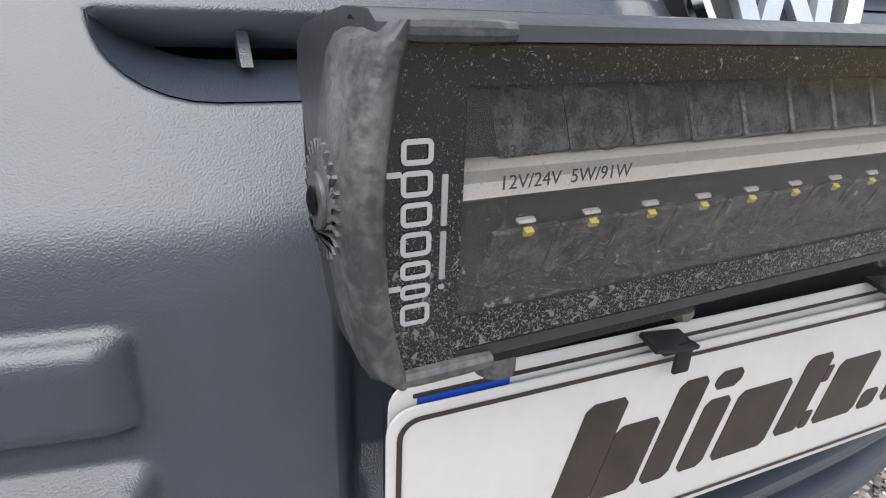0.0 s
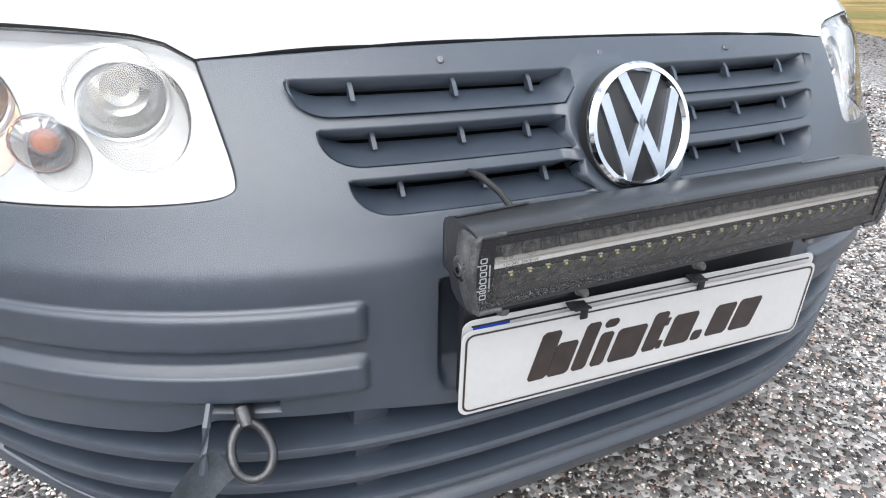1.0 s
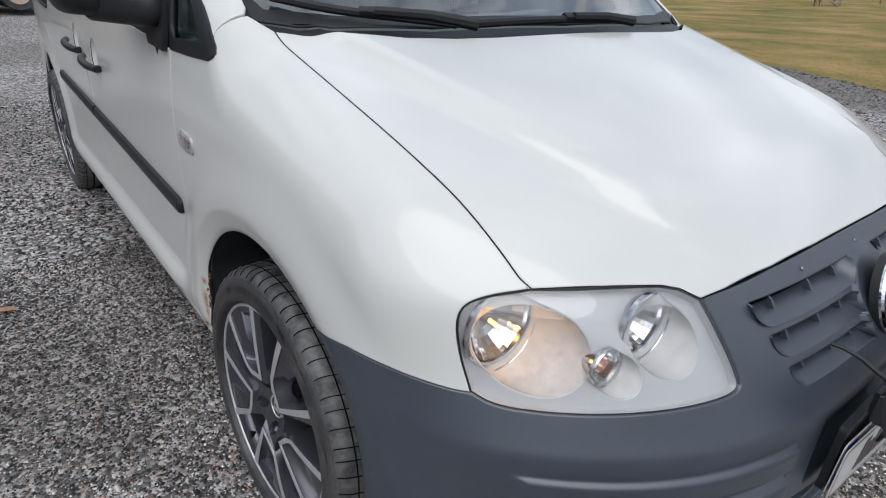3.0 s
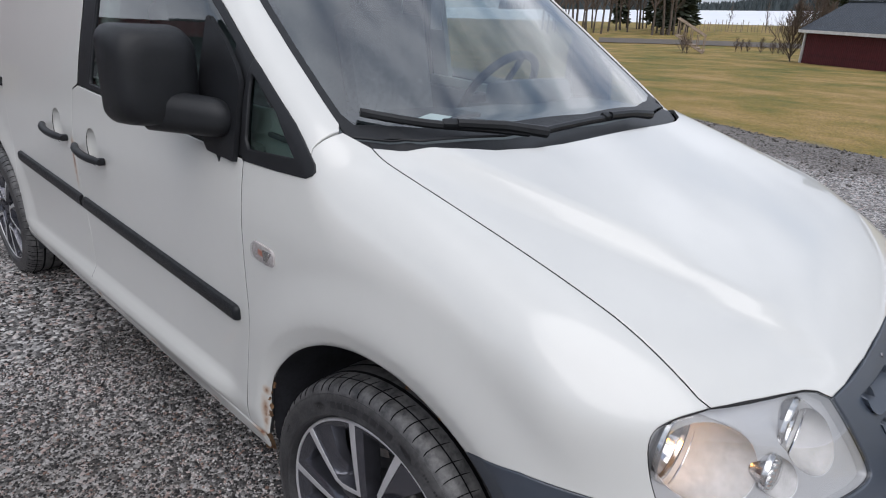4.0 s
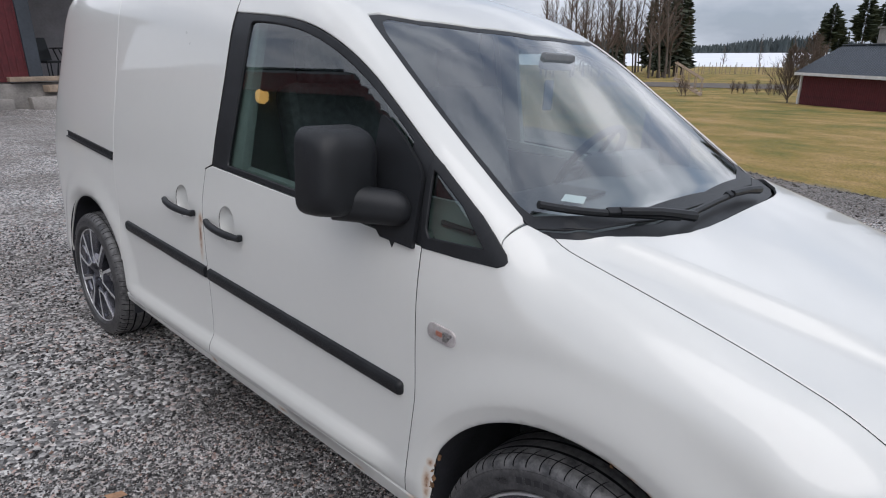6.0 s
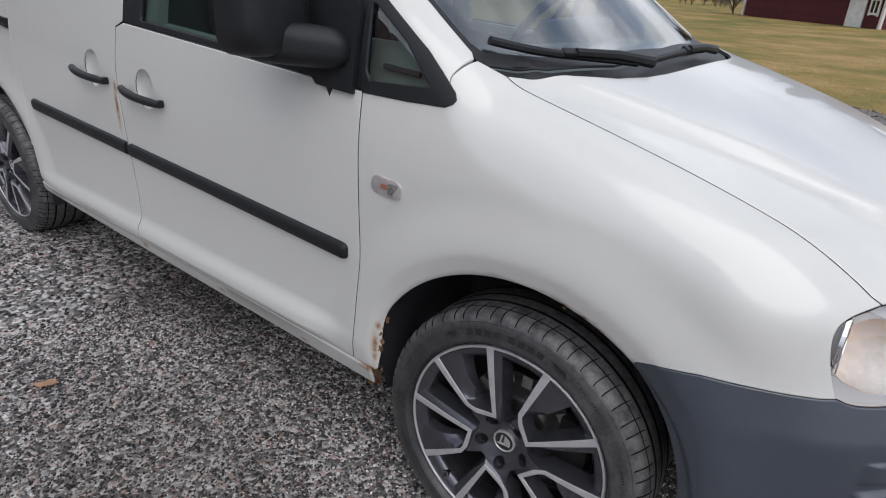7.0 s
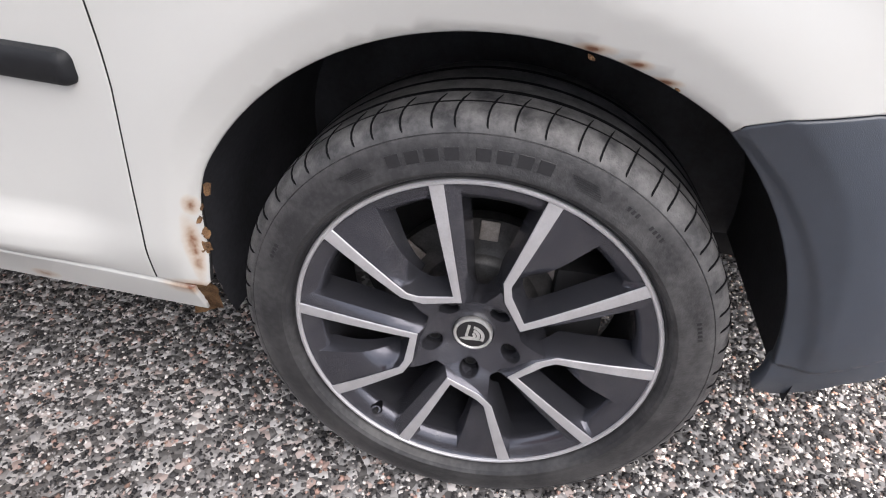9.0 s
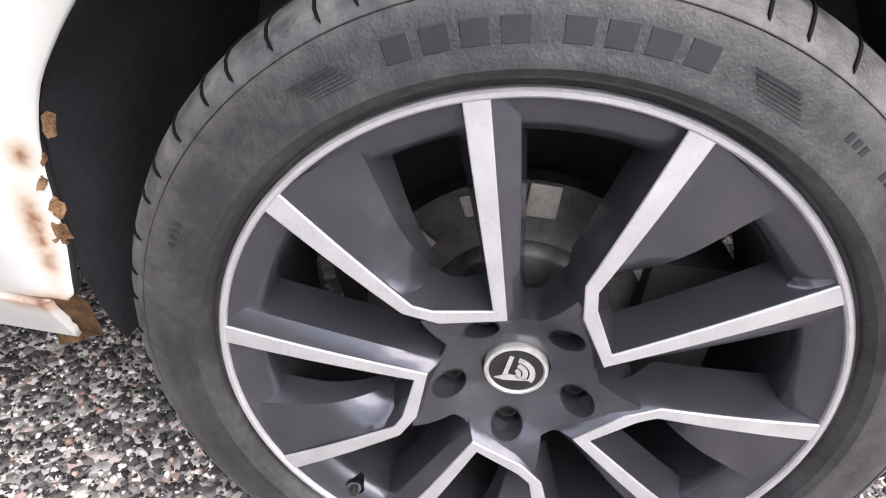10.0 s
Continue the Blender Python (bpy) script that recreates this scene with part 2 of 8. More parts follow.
def lathe(profile, segs=48, m=None, bm=None, axis="x"):
    """Spin a list of (r, a) round the axis; closed where r is 0."""
    bm2 = bmesh.new()
    rings = []
    for r, a in profile:
        if r < 1e-6:
            rings.append([bm2.verts.new((a, 0, 0))])
        else:
            rings.append([bm2.verts.new((a, r * math.cos(TAU * i / segs), r * math.sin(TAU * i / segs))) for i in range(segs)])
    for A, B in zip(rings, rings[1:]):
        for i in range(segs):
            j = (i + 1) % segs
            q = [A[i % len(A)], A[j % len(A)], B[j % len(B)], B[i % len(B)]]
            q = list(dict.fromkeys(q))
            if len(q) > 2:
                bm2.faces.new(q)
    return merge(bm2, m, bm)


def tube(points, radius, segs=8, bm=None, closed=False, m=None, caps=True):
    """A round bar along points; radius a number or one a point."""
    bm2 = bmesh.new()
    pts = [Vector(p) for p in points]
    n = len(pts)
    rad = [float(r) for r in radius] if isinstance(radius, (list, tuple)) else [float(radius)] * n
    rings = []
    up = Vector((0.13, 0.31, 0.94)).normalized()
    for i, p in enumerate(pts):
        a, b = (pts[(i - 1) % n], pts[(i + 1) % n]) if closed else (pts[max(0, i - 1)], pts[min(n - 1, i + 1)])
        d = (b - a).normalized()
        s = d.cross(up)
        s = s.normalized() if s.length > 1e-4 else d.orthogonal().normalized()
        t = s.cross(d)
        rings.append([bm2.verts.new(p + rad[i] * (math.cos(TAU * k / segs) * s + math.sin(TAU * k / segs) * t)) for k in range(segs)])
    for i in range(n if closed else n - 1):
        A, B = rings[i], rings[(i + 1) % n]
        for k in range(segs):
            bm2.faces.new((A[k], A[(k + 1) % segs], B[(k + 1) % segs], B[k]))
    if not closed and caps:
        bm2.faces.new(rings[0][::-1])
        bm2.faces.new(rings[-1])
    return merge(bm2, m, bm)


def prism(poly, depth, m=None, bm=None, bevel=0.0):
    """Extrude a polygon of (x, y) along +z by depth."""
    bm2 = bmesh.new()
    f = bm2.faces.new([bm2.verts.new((x, y, 0)) for x, y in poly])
    g = bmesh.ops.extrude_face_region(bm2, geom=[f])
    bmesh.ops.translate(bm2, vec=(0, 0, depth), verts=[v for v in g["geom"] if isinstance(v, bmesh.types.BMVert)])
    if bevel:
        bmesh.ops.recalc_face_normals(bm2, faces=bm2.faces)
        top = [e for e in bm2.edges if all(abs(v.co.z - depth) < 1e-7 for v in e.verts)]
        bmesh.ops.bevel(bm2, geom=top, offset=bevel, segments=2, affect="EDGES", profile=0.6)
    return merge(bm2, m, bm)


def rounded(w, h, r, n=5):
    out = []
    for cx, cy, a0 in ((w / 2 - r, h / 2 - r, 0), (-w / 2 + r, h / 2 - r, 90), (-w / 2 + r, -h / 2 + r, 180), (w / 2 - r, -h / 2 + r, 270)):
        for i in range(n + 1):
            a = radians(a0 + 90 * i / n)
            out.append((cx + r * math.cos(a), cy + r * math.sin(a)))
    return out


def text_part(name, body, size, material, parent, m, extrude=0.0003, shear=0.0, bold=0.0, align="CENTER"):
    cu = bpy.data.curves.new(name, "FONT")
    cu.body, cu.size, cu.extrude, cu.shear, cu.offset = body, size, extrude, shear, bold
    cu.align_x, cu.align_y, cu.resolution_u = align, "CENTER", 4
    tmp = new(name + "_curve", cu)
    me = bpy.data.meshes.new_from_object(tmp.evaluated_get(bpy.context.evaluated_depsgraph_get()))
    bpy.data.objects.remove(tmp)
    me.materials.clear()
    me.materials.append(material)
    ob = new(name, me)
    ob.parent = parent
    ob.matrix_local = m
    return ob

# ---- the van's skin: one rounded solid from which all panels are cut ----
def curve(xs, ys):
    """A natural cubic spline through a few stations, straight beyond its ends."""
    x, y = np.array(xs, float), np.array(ys, float)
    n = len(x)
    h = np.diff(x)
    A, r = np.eye(n), np.zeros(n)
    for i in range(1, n - 1):
        A[i, i - 1:i + 2] = h[i - 1], 2 * (h[i - 1] + h[i]), h[i]
        r[i] = 6 * ((y[i + 1] - y[i]) / h[i] - (y[i] - y[i - 1]) / h[i - 1])
    M = np.linalg.solve(A, r)

    def f(q):
        q = np.asarray(q, float)
        c = np.clip(q, x[0], x[-1])
        i = np.clip(np.searchsorted(x, c) - 1, 0, n - 2)
        a, b = (x[i + 1] - c) / h[i], (c - x[i]) / h[i]
        v = a * y[i] + b * y[i + 1] + ((a ** 3 - a) * M[i] + (b ** 3 - b) * M[i + 1]) * h[i] ** 2 / 6
        s0 = (y[1] - y[0]) / h[0] - M[1] * h[0] / 6
        s1 = (y[-1] - y[-2]) / h[-1] + M[-2] * h[-1] / 6
        return v + np.where(q < x[0], (q - x[0]) * s0, 0) + np.where(q > x[-1], (q - x[-1]) * s1, 0)
    return f


def step(a, b, q):
    t = np.clip((q - a) / (b - a), 0, 1)
    return t * t * (3 - 2 * t)


def smax(a, b, k):
    h = np.maximum(k - np.abs(a - b), 0) / k
    return np.maximum(a, b) + h * h * k / 4


HUB_F, HUB_R, HUB_Z = 0.87, 3.55, 0.31
FLANK = curve((0.15, 0.22, 0.28, 0.32, 0.356, 0.368, 0.384, 0.398, 0.44, 0.52, 0.60, 0.75, 0.85, 0.93, 1.0, 1.05, 1.3, 1.53, 1.75, 1.9),
              (0.790, 0.828, 0.849, 0.861, 0.8615, 0.8610, 0.8600, 0.8590, 0.857, 0.855, 0.856, 0.858, 0.857, 0.852, 0.843, 0.836, 0.785, 0.735, 0.675, 0.62))
PLAN = curve((0.0, 0.4, 0.8, 1.2, 1.8, 2.6, 3.2, 3.6, 4.0, 4.4), (0.055, 0.018, 0.003, 0.0, 0.0, 0.0, 0.001, 0.009, 0.032, 0.085))
HOOD = curve((0.05, 0.16, 0.22, 0.32, 0.5, 0.7, 0.9, 1.1), (0.70, 0.800, 0.838, 0.880, 0.945, 1.004, 1.055, 1.10))
ROOF = curve((1.5, 1.75, 2.0, 2.4, 2.9, 3.5, 4.35), (1.50, 1.60, 1.675, 1.745, 1.785, 1.79, 1.74))
NOSE = curve((0.12, 0.18, 0.24, 0.34, 0.45, 0.55, 0.585, 0.597, 0.608, 0.62, 0.667, 0.757, 0.79, 0.85),
             (0.15, 0.085, 0.055, 0.045, 0.045, 0.0468, 0.0480, 0.0506, 0.0562, 0.063, 0.088, 0.143, 0.165, 0.22))


def flank(y, z):
    w = FLANK(z) - PLAN(y)
    w = w - 0.022 * step(1.45, 0.9, y) * step(0.85, 1.05, z)
    shelf = smax(0.414 - z, 0.0 * z, 0.006) - smax(0.380 - z, 0.0 * z, 0.012)
    w = w + 0.54 * shelf * step(0.318, 0.354, z) * step(1.30, 1.52, y) * step(3.15, 2.95, y)
    for cy, r0 in ((HUB_F, 0.39), (HUB_R, 0.40)):
        r = np.hypot(y - cy, z - HUB_Z)
        crease = r0 + 0.024 + 0.026 * step(0.40, 0.60, z)
        w = w + (0.014 * step(r0 + 0.17, r0 + 0.058, r) - 0.29 * smax(crease - r, 0.0 * r, 0.005) - 0.006 * step(r0 + 0.013, r0 - 0.001, r)) * step(0.30, 0.40, z)
    return w


def deck(ax, y):
    """Height of bonnet, windscreen and roof."""
    crease = 0.41 + 0.21 * (y - 0.18) / 0.75
    bonnet = HOOD(y - 0.10 * ax ** 2) - 0.045 * ax ** 2 + 0.024 * step(crease + 0.024, crease - 0.016, ax) * step(0.16, 0.35, y)
    screen = 1.088 + 0.672 * (y - 1.093 + 0.23 * (0.56 - ax ** 2))
    roof = ROOF(y) - 0.10 * ax ** 2
    up = -smax(-screen, -roof, 0.07)
    return smax(bonnet, up, 0.012)


def nose(ax, z):
    return NOSE(z) + (0.625 - 0.125 * step(0.66, 0.82, z)) * ax ** 3.5


def skin(x, y, z):
    """Below zero inside the van."""
    ax = np.abs(x)
    side = ax - flank(y, z)
    top = (z - deck(ax, y)) * 0.88
    k = 0.13 - 0.06 * step(0.95, 1.15, y) + 0.12 * step(1.7, 2.3, y)
    f = smax(side, top, k)
    f = smax(f, (nose(ax, z) - y) * 0.9, 0.075)
    return smax(f, y - 4.36 + 0.06 * (z - 0.8), 0.30)


def ray_skin(o, d, far):
    lo, hi = np.zeros(len(o)), np.full(len(o), far)
    for _ in range(27):
        mid = (lo + hi) / 2
        p = o + d * mid[:, None]
        inside = CUT[0](p[:, 0], p[:, 1], p[:, 2]) < 0
        hi, lo = np.where(inside, mid, hi), np.where(inside, lo, mid)
    return o + d * hi[:, None]


CUT = [skin]


def slope(p, e=0.0006):
    f = CUT[0]
    g = np.stack([f(*(p + dv).T) - f(*(p - dv).T) for dv in np.eye(3) * e], 1)
    return g / np.maximum(np.linalg.norm(g, axis=1, keepdims=True), 1e-9)


AXIS_Z, DRUM_Y = 0.55, 0.80


def tube_uv(p):
    """Plan of flank and top panels: (along, angle round the long axis as metres)."""
    p = np.atleast_2d(p)
    a = np.arctan2(p[:, 2] - AXIS_Z, -p[:, 0])
    return np.stack([p[:, 1], np.where(a < -math.pi / 2, a + 2 * math.pi, a) * 0.8], 1)


def tube_xyz(uv):
    a = uv[:, 1] / 0.8
    d = np.stack([np.cos(a), 0 * a, -np.sin(a)], 1)
    c = np.stack([0 * a, uv[:, 0], 0 * a + AXIS_Z], 1)
    return ray_skin(c - 2.2 * d, d, 2.2)


def drum_uv(p):
    """Plan of the front: (angle round an upright axis as metres, height)."""
    p = np.atleast_2d(p)
    return np.stack([np.arctan2(p[:, 0], DRUM_Y - p[:, 1]) * 0.8, p[:, 2]], 1)


def drum_xyz(uv):
    a = uv[:, 0] / 0.8
    d = np.stack([-np.sin(a), np.cos(a), 0 * a], 1)
    c = np.stack([0 * a, 0 * a + DRUM_Y, uv[:, 1]], 1)
    return ray_skin(c - 1.5 * d, d, 1.5)


PLANS = {"tube": (tube_uv, tube_xyz), "drum": (drum_uv, drum_xyz)}


def inside(poly, q):
    x, y = q[:, 0][:, None], q[:, 1][:, None]
    a, b = poly, np.roll(poly, -1, 0)
    c = ((a[:, 1] > y) != (b[:, 1] > y)) & (x < (b[:, 0] - a[:, 0]) * (y - a[:, 1]) / (b[:, 1] - a[:, 1] + 1e-15) + a[:, 0])
    return c.sum(1) % 2 == 1


def dense(poly, gap):
    out = []
    for a, b in zip(poly, np.roll(poly, -1, 0)):
        n = max(1, int(math.ceil(np.linalg.norm(b - a) / gap)))
        out += [a + (b - a) * i / n for i in range(n)]
    return np.array(out)


def inset(poly, d):
    a, b, c = np.roll(poly, 1, 0), poly, np.roll(poly, -1, 0)
    e1, e2 = b - a, c - b
    e1 /= np.linalg.norm(e1, axis=1, keepdims=True)
    e2 /= np.linalg.norm(e2, axis=1, keepdims=True)
    n = np.stack([-(e1 + e2)[:, 1], (e1 + e2)[:, 0]], 1)
    n /= np.maximum(np.linalg.norm(n, axis=1, keepdims=True), 1e-6)
    k = np.clip(np.abs((n * np.stack([-e1[:, 1], e1[:, 0]], 1)).sum(1)), 0.5, 1)
    return poly + n * (d / k)[:, None]


def ccw(poly):
    x, y = poly.T
    return poly if (x * np.roll(y, -1) - y * np.roll(x, -1)).sum() > 0 else poly[::-1]


def soften(poly, r, n=4):
    """Round the corners of an outline by about r."""
    out = []
    m = len(poly)
    for i in range(m):
        a, b, c = poly[i - 1], poly[i], poly[(i + 1) % m]
        ra, rc = min(r, np.linalg.norm(a - b) * 0.45), min(r, np.linalg.norm(c - b) * 0.45)
        p, q = b + (a - b) / max(np.linalg.norm(a - b), 1e-9) * ra, b + (c - b) / max(np.linalg.norm(c - b), 1e-9) * rc
        for k in range(n + 1):
            t = k / n
            out.append((1 - t) ** 2 * p + 2 * t * (1 - t) * b + t * t * q)
    return np.array(out)


def panel(name, outline, material, parent, plan="tube", holes=(), gap=0.03, seam=0.0007, sink=0.0, depth=0.012, round_=0.0, label="", mirror=False, hole_depth=None, cut=None, edge_gap=0.012, raw=False, rim=None):
    """A sheet of the skin within an outline (points near the skin), with holes, rounded edges and folded rims."""
    from mathutils.geometry import delaunay_2d_cdt
    to_uv, to_xyz = PLANS[plan]
    CUT[0] = cut or skin
    loops = []
    for k, o in enumerate((outline, *holes)):
        q = np.array(o, float)
        q = q if q.shape[1] == 2 else to_uv(q)
        q = ccw(q)
        q = q[np.linalg.norm(q - np.roll(q, 1, 0), axis=1) > 1e-4]
        if round_ and not raw:
            q = soften(q, round_)
        q = dense(q, edge_gap)
        loops.append(inset(q, seam if k == 0 else -0.0))
    rims = [inset(loops[0], 0.0022)] + [inset(q, -0.0022) for q in loops[1:]]
    lo, hi = rims[0].min(0), rims[0].max(0)
    gx, gy = np.meshgrid(np.arange(lo[0] + gap / 2, hi[0], gap), np.arange(lo[1] + gap / 2, hi[1], gap))
    g = np.stack([gx.ravel(), gy.ravel()], 1)
    keep = inside(inset(rims[0], gap * 0.4), g)
    for q in rims[1:]:
        keep &= ~inside(inset(q, -gap * 0.4), g)
    g = g[keep]
    flat = np.concatenate([*rims, g])
    edges, s = [], 0
    for q in rims:
        edges += [(s + i, s + (i + 1) % len(q)) for i in range(len(q))]
        s += len(q)
    r = delaunay_2d_cdt([Vector(v) for v in flat], edges, [], 0, 1e-7)
    uv = np.array([tuple(v) for v in r[0]])
    tri = np.array([tuple(f) for f in r[2] if len(f) == 3])
    mid = uv[tri].mean(1)
    ok = inside(rims[0], mid)
    for q in rims[1:]:
        ok &= ~inside(q, mid)
    tri = tri[ok]
    P = to_xyz(uv)
    N = slope(P)
    P = P - N * sink
    verts, norms, faces = [P], [N], [tri]
    where = {k: i for i, ids in enumerate(r[3]) for k in ids}
    base, first = len(P), 0
    for k, (ri, lo_) in enumerate(zip(rims, loops)):
        A, B = to_xyz(ri), to_xyz(lo_)
        NA, NB = slope(A), slope(B)
        out = B - A
        out /= np.maximum(np.linalg.norm(out, axis=1, keepdims=True), 1e-9)
        NB2 = NA + out
        NB2 /= np.linalg.norm(NB2, axis=1, keepdims=True)
        dd = depth if k == 0 or hole_depth is None else hole_depth
        m = len(A)
        verts += [B - NA * (sink + 0.0014), B - NA * (sink + dd)]
        norms += [NB2, out]
        i = np.arange(m)
        ids = [np.array([where[first + k2] for k2 in i]), base + i, base + m + i]
        for a, b in ((ids[0], ids[1]), (ids[1], ids[2])):
            faces.append(np.stack([a, b, np.roll(b, -1), np.roll(a, -1)], 1))
        base += 2 * m
        first += m
    V, NN = np.concatenate(verts), np.concatenate(norms)
    F = []
    for f in faces:
        fn = np.cross(V[f[:, 1]] - V[f[:, 0]], V[f[:, 2]] - V[f[:, 0]])
        bad = (fn * NN[f[:, 0]]).sum(1) < 0
        f = f.copy()
        f[bad] = f[bad][:, ::-1]
        F += f.tolist()
    CUT[0] = skin
    ob = link(name, V, F, material, parent, label, True, NN)
    made = [ob]
    if mirror:
        V2, N2 = V * (-1, 1, 1), NN * (-1, 1, 1)
        made.append(link(name, V2, [f[::-1] for f in F], material, parent, label, True, N2))
    if rim is not None:
        flags = np.concatenate([np.full(len(f), k > 0 and k % 2 == 0, dtype=np.int32) for k, f in enumerate(faces)])
        for o in made:
            o.data.materials.append(rim)
            o.data.polygons.foreach_set("material_index", flags)
    return ob


# ---- the van ----
van = empty("delivery_van", "dirty white delivery van with grey plastic bumper, parked on gravel", "van")
van.matrix_world = SLOPE
LAMP = [(-0.693, 0.327, 0.811), (-0.752, 0.368, 0.799), (-0.776, 0.38, 0.777), (-0.783, 0.362, 0.715), (-0.777, 0.340, 0.668), (-0.752, 0.314, 0.655), (-0.70, 0.262, 0.653),
        (-0.608, 0.194, 0.655), (-0.50, 0.142, 0.659), (-0.452, 0.127, 0.665), (-0.441, 0.134, 0.679), (-0.457, 0.174, 0.745), (-0.470, 0.198, 0.782), (-0.503, 0.227, 0.801), (-0.576, 0.259, 0.808)]


def arc(cy, r, a0, a1, n=18):
    """A wheel arch on the flank: degrees from the front, over the top."""
    out = []
    for i in range(n + 1):
        a = radians(a0 + (a1 - a0) * i / n)
        out.append((-0.87, cy - r * math.cos(a), HUB_Z + r * math.sin(a)))
    return out


def arch_edge(a):
    """Radius of the front arch's painted edge: pulled in towards the sill."""
    return ARCH - 0.024 * step(148, 172, a) + 0.0022 * math.sin(a * 2.9) * step(152, 160, a)


def line(a, b, n, bend=(0, 0, 0)):
    a, b, c = np.array(a), np.array(b), np.array(bend)
    return [tuple(a + (b - a) * t + c * 4 * t * (1 - t)) for t in np.linspace(0, 1, n)]


def snap(points, plan):
    return [tuple(p) for p in PLANS[plan][1](PLANS[plan][0](np.array(points, float)))]


def chaikin(pts, rounds=2):
    """Round an open run of points, its ends kept."""
    p = np.array(pts, float)
    for _ in range(rounds):
        q = [p[0]]
        for a, b in zip(p, p[1:]):
            q += [a * 0.75 + b * 0.25, a * 0.25 + b * 0.75]
        p = np.array(q + [p[-1]])
    return [tuple(v) for v in p]


def on_deck(x, y):
    """The skin's point above a place of the plan."""
    o = np.array([[x, y, 2.6]])
    return tuple(ray_skin(o, np.array([[0, 0, -1.0]]), 2.0)[0])


LAMP = snap(LAMP, "drum")
LAMP_OUT, LAMP_LOW, LAMP_TOP = chaikin(LAMP[0:5]), chaikin(LAMP[4:13]), chaikin(LAMP[12:] + LAMP[:1], 1)
LAMP = LAMP_OUT + LAMP_LOW[1:] + LAMP_TOP[1:-1]
ARCH = 0.393
A_F0 = math.degrees(math.asin((0.630 - HUB_Z) / ARCH))
SEAM_HOOD = [(-0.693, 0.320, 0.812), (-0.703, 0.45, 0.885), (-0.714, 0.65, 0.965), (-0.722, 0.82, 1.022), (-0.728, 0.985, 1.066)]
SEAM_LOW = [(-0.86, 0.634, 0.640), (-0.86, 0.604, 0.653), (-0.855, 0.53, 0.666), (-0.82, 0.423, 0.668), (-0.79, 0.36, 0.667)]
SEAM_HOOD = [LAMP_OUT[0]] + [on_deck(-0.693 - 0.035 * t - 0.004 * math.sin(math.pi * t ** 0.6) + 0.014 * t ** 3, 0.327 + 0.715 * t) for t in np.linspace(0, 1, 36)[1:]]
SEAM_LOW = snap(SEAM_LOW, "drum")
fender = (SEAM_HOOD + [(-0.749, 1.093, 1.089), (-0.785, 1.112, 1.045), (-0.806, 1.108, 1.0), (-0.811, 1.12, 0.994), (-0.82, 1.2, 0.994), (-0.828, 1.318, 0.995),
          (-0.85, 1.314, 0.85), (-0.853, 1.304, 0.6), (-0.868, 1.312, 0.40), (-0.86, 1.3175, 0.3265), (-0.855, 1.2450, 0.3235)]
          + [(-0.87, HUB_F - arch_edge(a) * math.cos(radians(a)), HUB_Z + arch_edge(a) * math.sin(radians(a))) for a in np.linspace(177, A_F0, 60)] + SEAM_LOW + LAMP_OUT[:0:-1])
# near-black rims paint the seams' shade onto the folded panel edges
panel("fender", fender, PAINT, van, mirror=True, rim=DARK, seam=0.0009, gap=0.010)
hood_front = snap([(-0.427, 0.174, 0.786), (-0.3, 0.160, 0.792), (-0.15, 0.152, 0.795), (0, 0.150, 0.796)], "drum")
cowl = [on_deck(-x, 0.848 + 0.172 * (x / 0.676) ** 4.2) for x in (0.68, 0.6, 0.5, 0.4, 0.3, 0.2, 0.1, 0.0)]
half = [hood_front[-1]] + hood_front[-2::-1] + LAMP_TOP[:-1] + SEAM_HOOD + cowl
hood = half + [(-x, y, z) for x, y, z in half[-2:0:-1]]
panel("bonnet", hood, PAINT, van, rim=DARK, seam=0.0007)

# front bumper with grille, one grey moulding
SLOTS = [(0.764, -0.386, -0.345, -0.058, -0.072), (0.719, -0.364, -0.332, -0.081, -0.072), (0.674, -0.341, -0.308, -0.072, -0.058)]


def rbox(q, a, b, s):
    return step(a - s, a, q) * step(b + s, b, q)


def bumper_skin(x, y, z):
    ax = np.abs(x)
    front = step(0.60, 0.50, y)
    d = -0.012 * rbox(ax, 0.355, 0.735, 0.016) * (step(0.512, 0.524, z) * step(0.5635, 0.5545, z) + step(0.450, 0.462, z) * step(0.4985, 0.4895, z)) * front
    d = d + 0.034 * step(0.266, 0.247, ax) * step(0.425, 0.455, z) * step(0.574, 0.566, z) * front
    r = np.hypot(ax, (z - 0.694) * 1.15)
    d = d - 0.008 * step(0.098, 0.082, r) * front
    # a step along the foot of the flank, from the arch to the intake
    edge = 0.347 + 0.014 * step(0.47, 0.38, y) * step(0.29, 0.34, y)
    d = d + 0.0045 * step(edge + 0.002, edge - 0.003, z) * step(0.272, 0.30, y)
    return skin(x, y, z) + d


arch_front = [(-0.87, HUB_F - r * math.cos(radians(a)), HUB_Z + r * math.sin(radians(a))) for a, r in zip(np.linspace(A_F0, -3, 14), np.linspace(ARCH, 0.371, 14))]
near = (SEAM_LOW[::-1] + arch_front
        + [(-0.84, 0.48, 0.282), (-0.836, 0.41, 0.316), (-0.80, 0.335, 0.320), (-0.75, 0.272, 0.312), (-0.70, 0.225, 0.297), (-0.64, 0.18, 0.266), (-0.5, 0.11, 0.212), (-0.3, 0.09, 0.190), (0, 0.08, 0.185)])
upper = hood_front[::-1] + LAMP_LOW[::-1]
bumper_line = [(x, y, z - 0.001) for x, y, z in upper[:4]] + upper[4:] + near
bumper_line = bumper_line + [(-x, y, z) for x, y, z in bumper_line[-2:0:-1]]


def on_nose(x, z):
    return (x, float(nose(abs(x), z)), z)


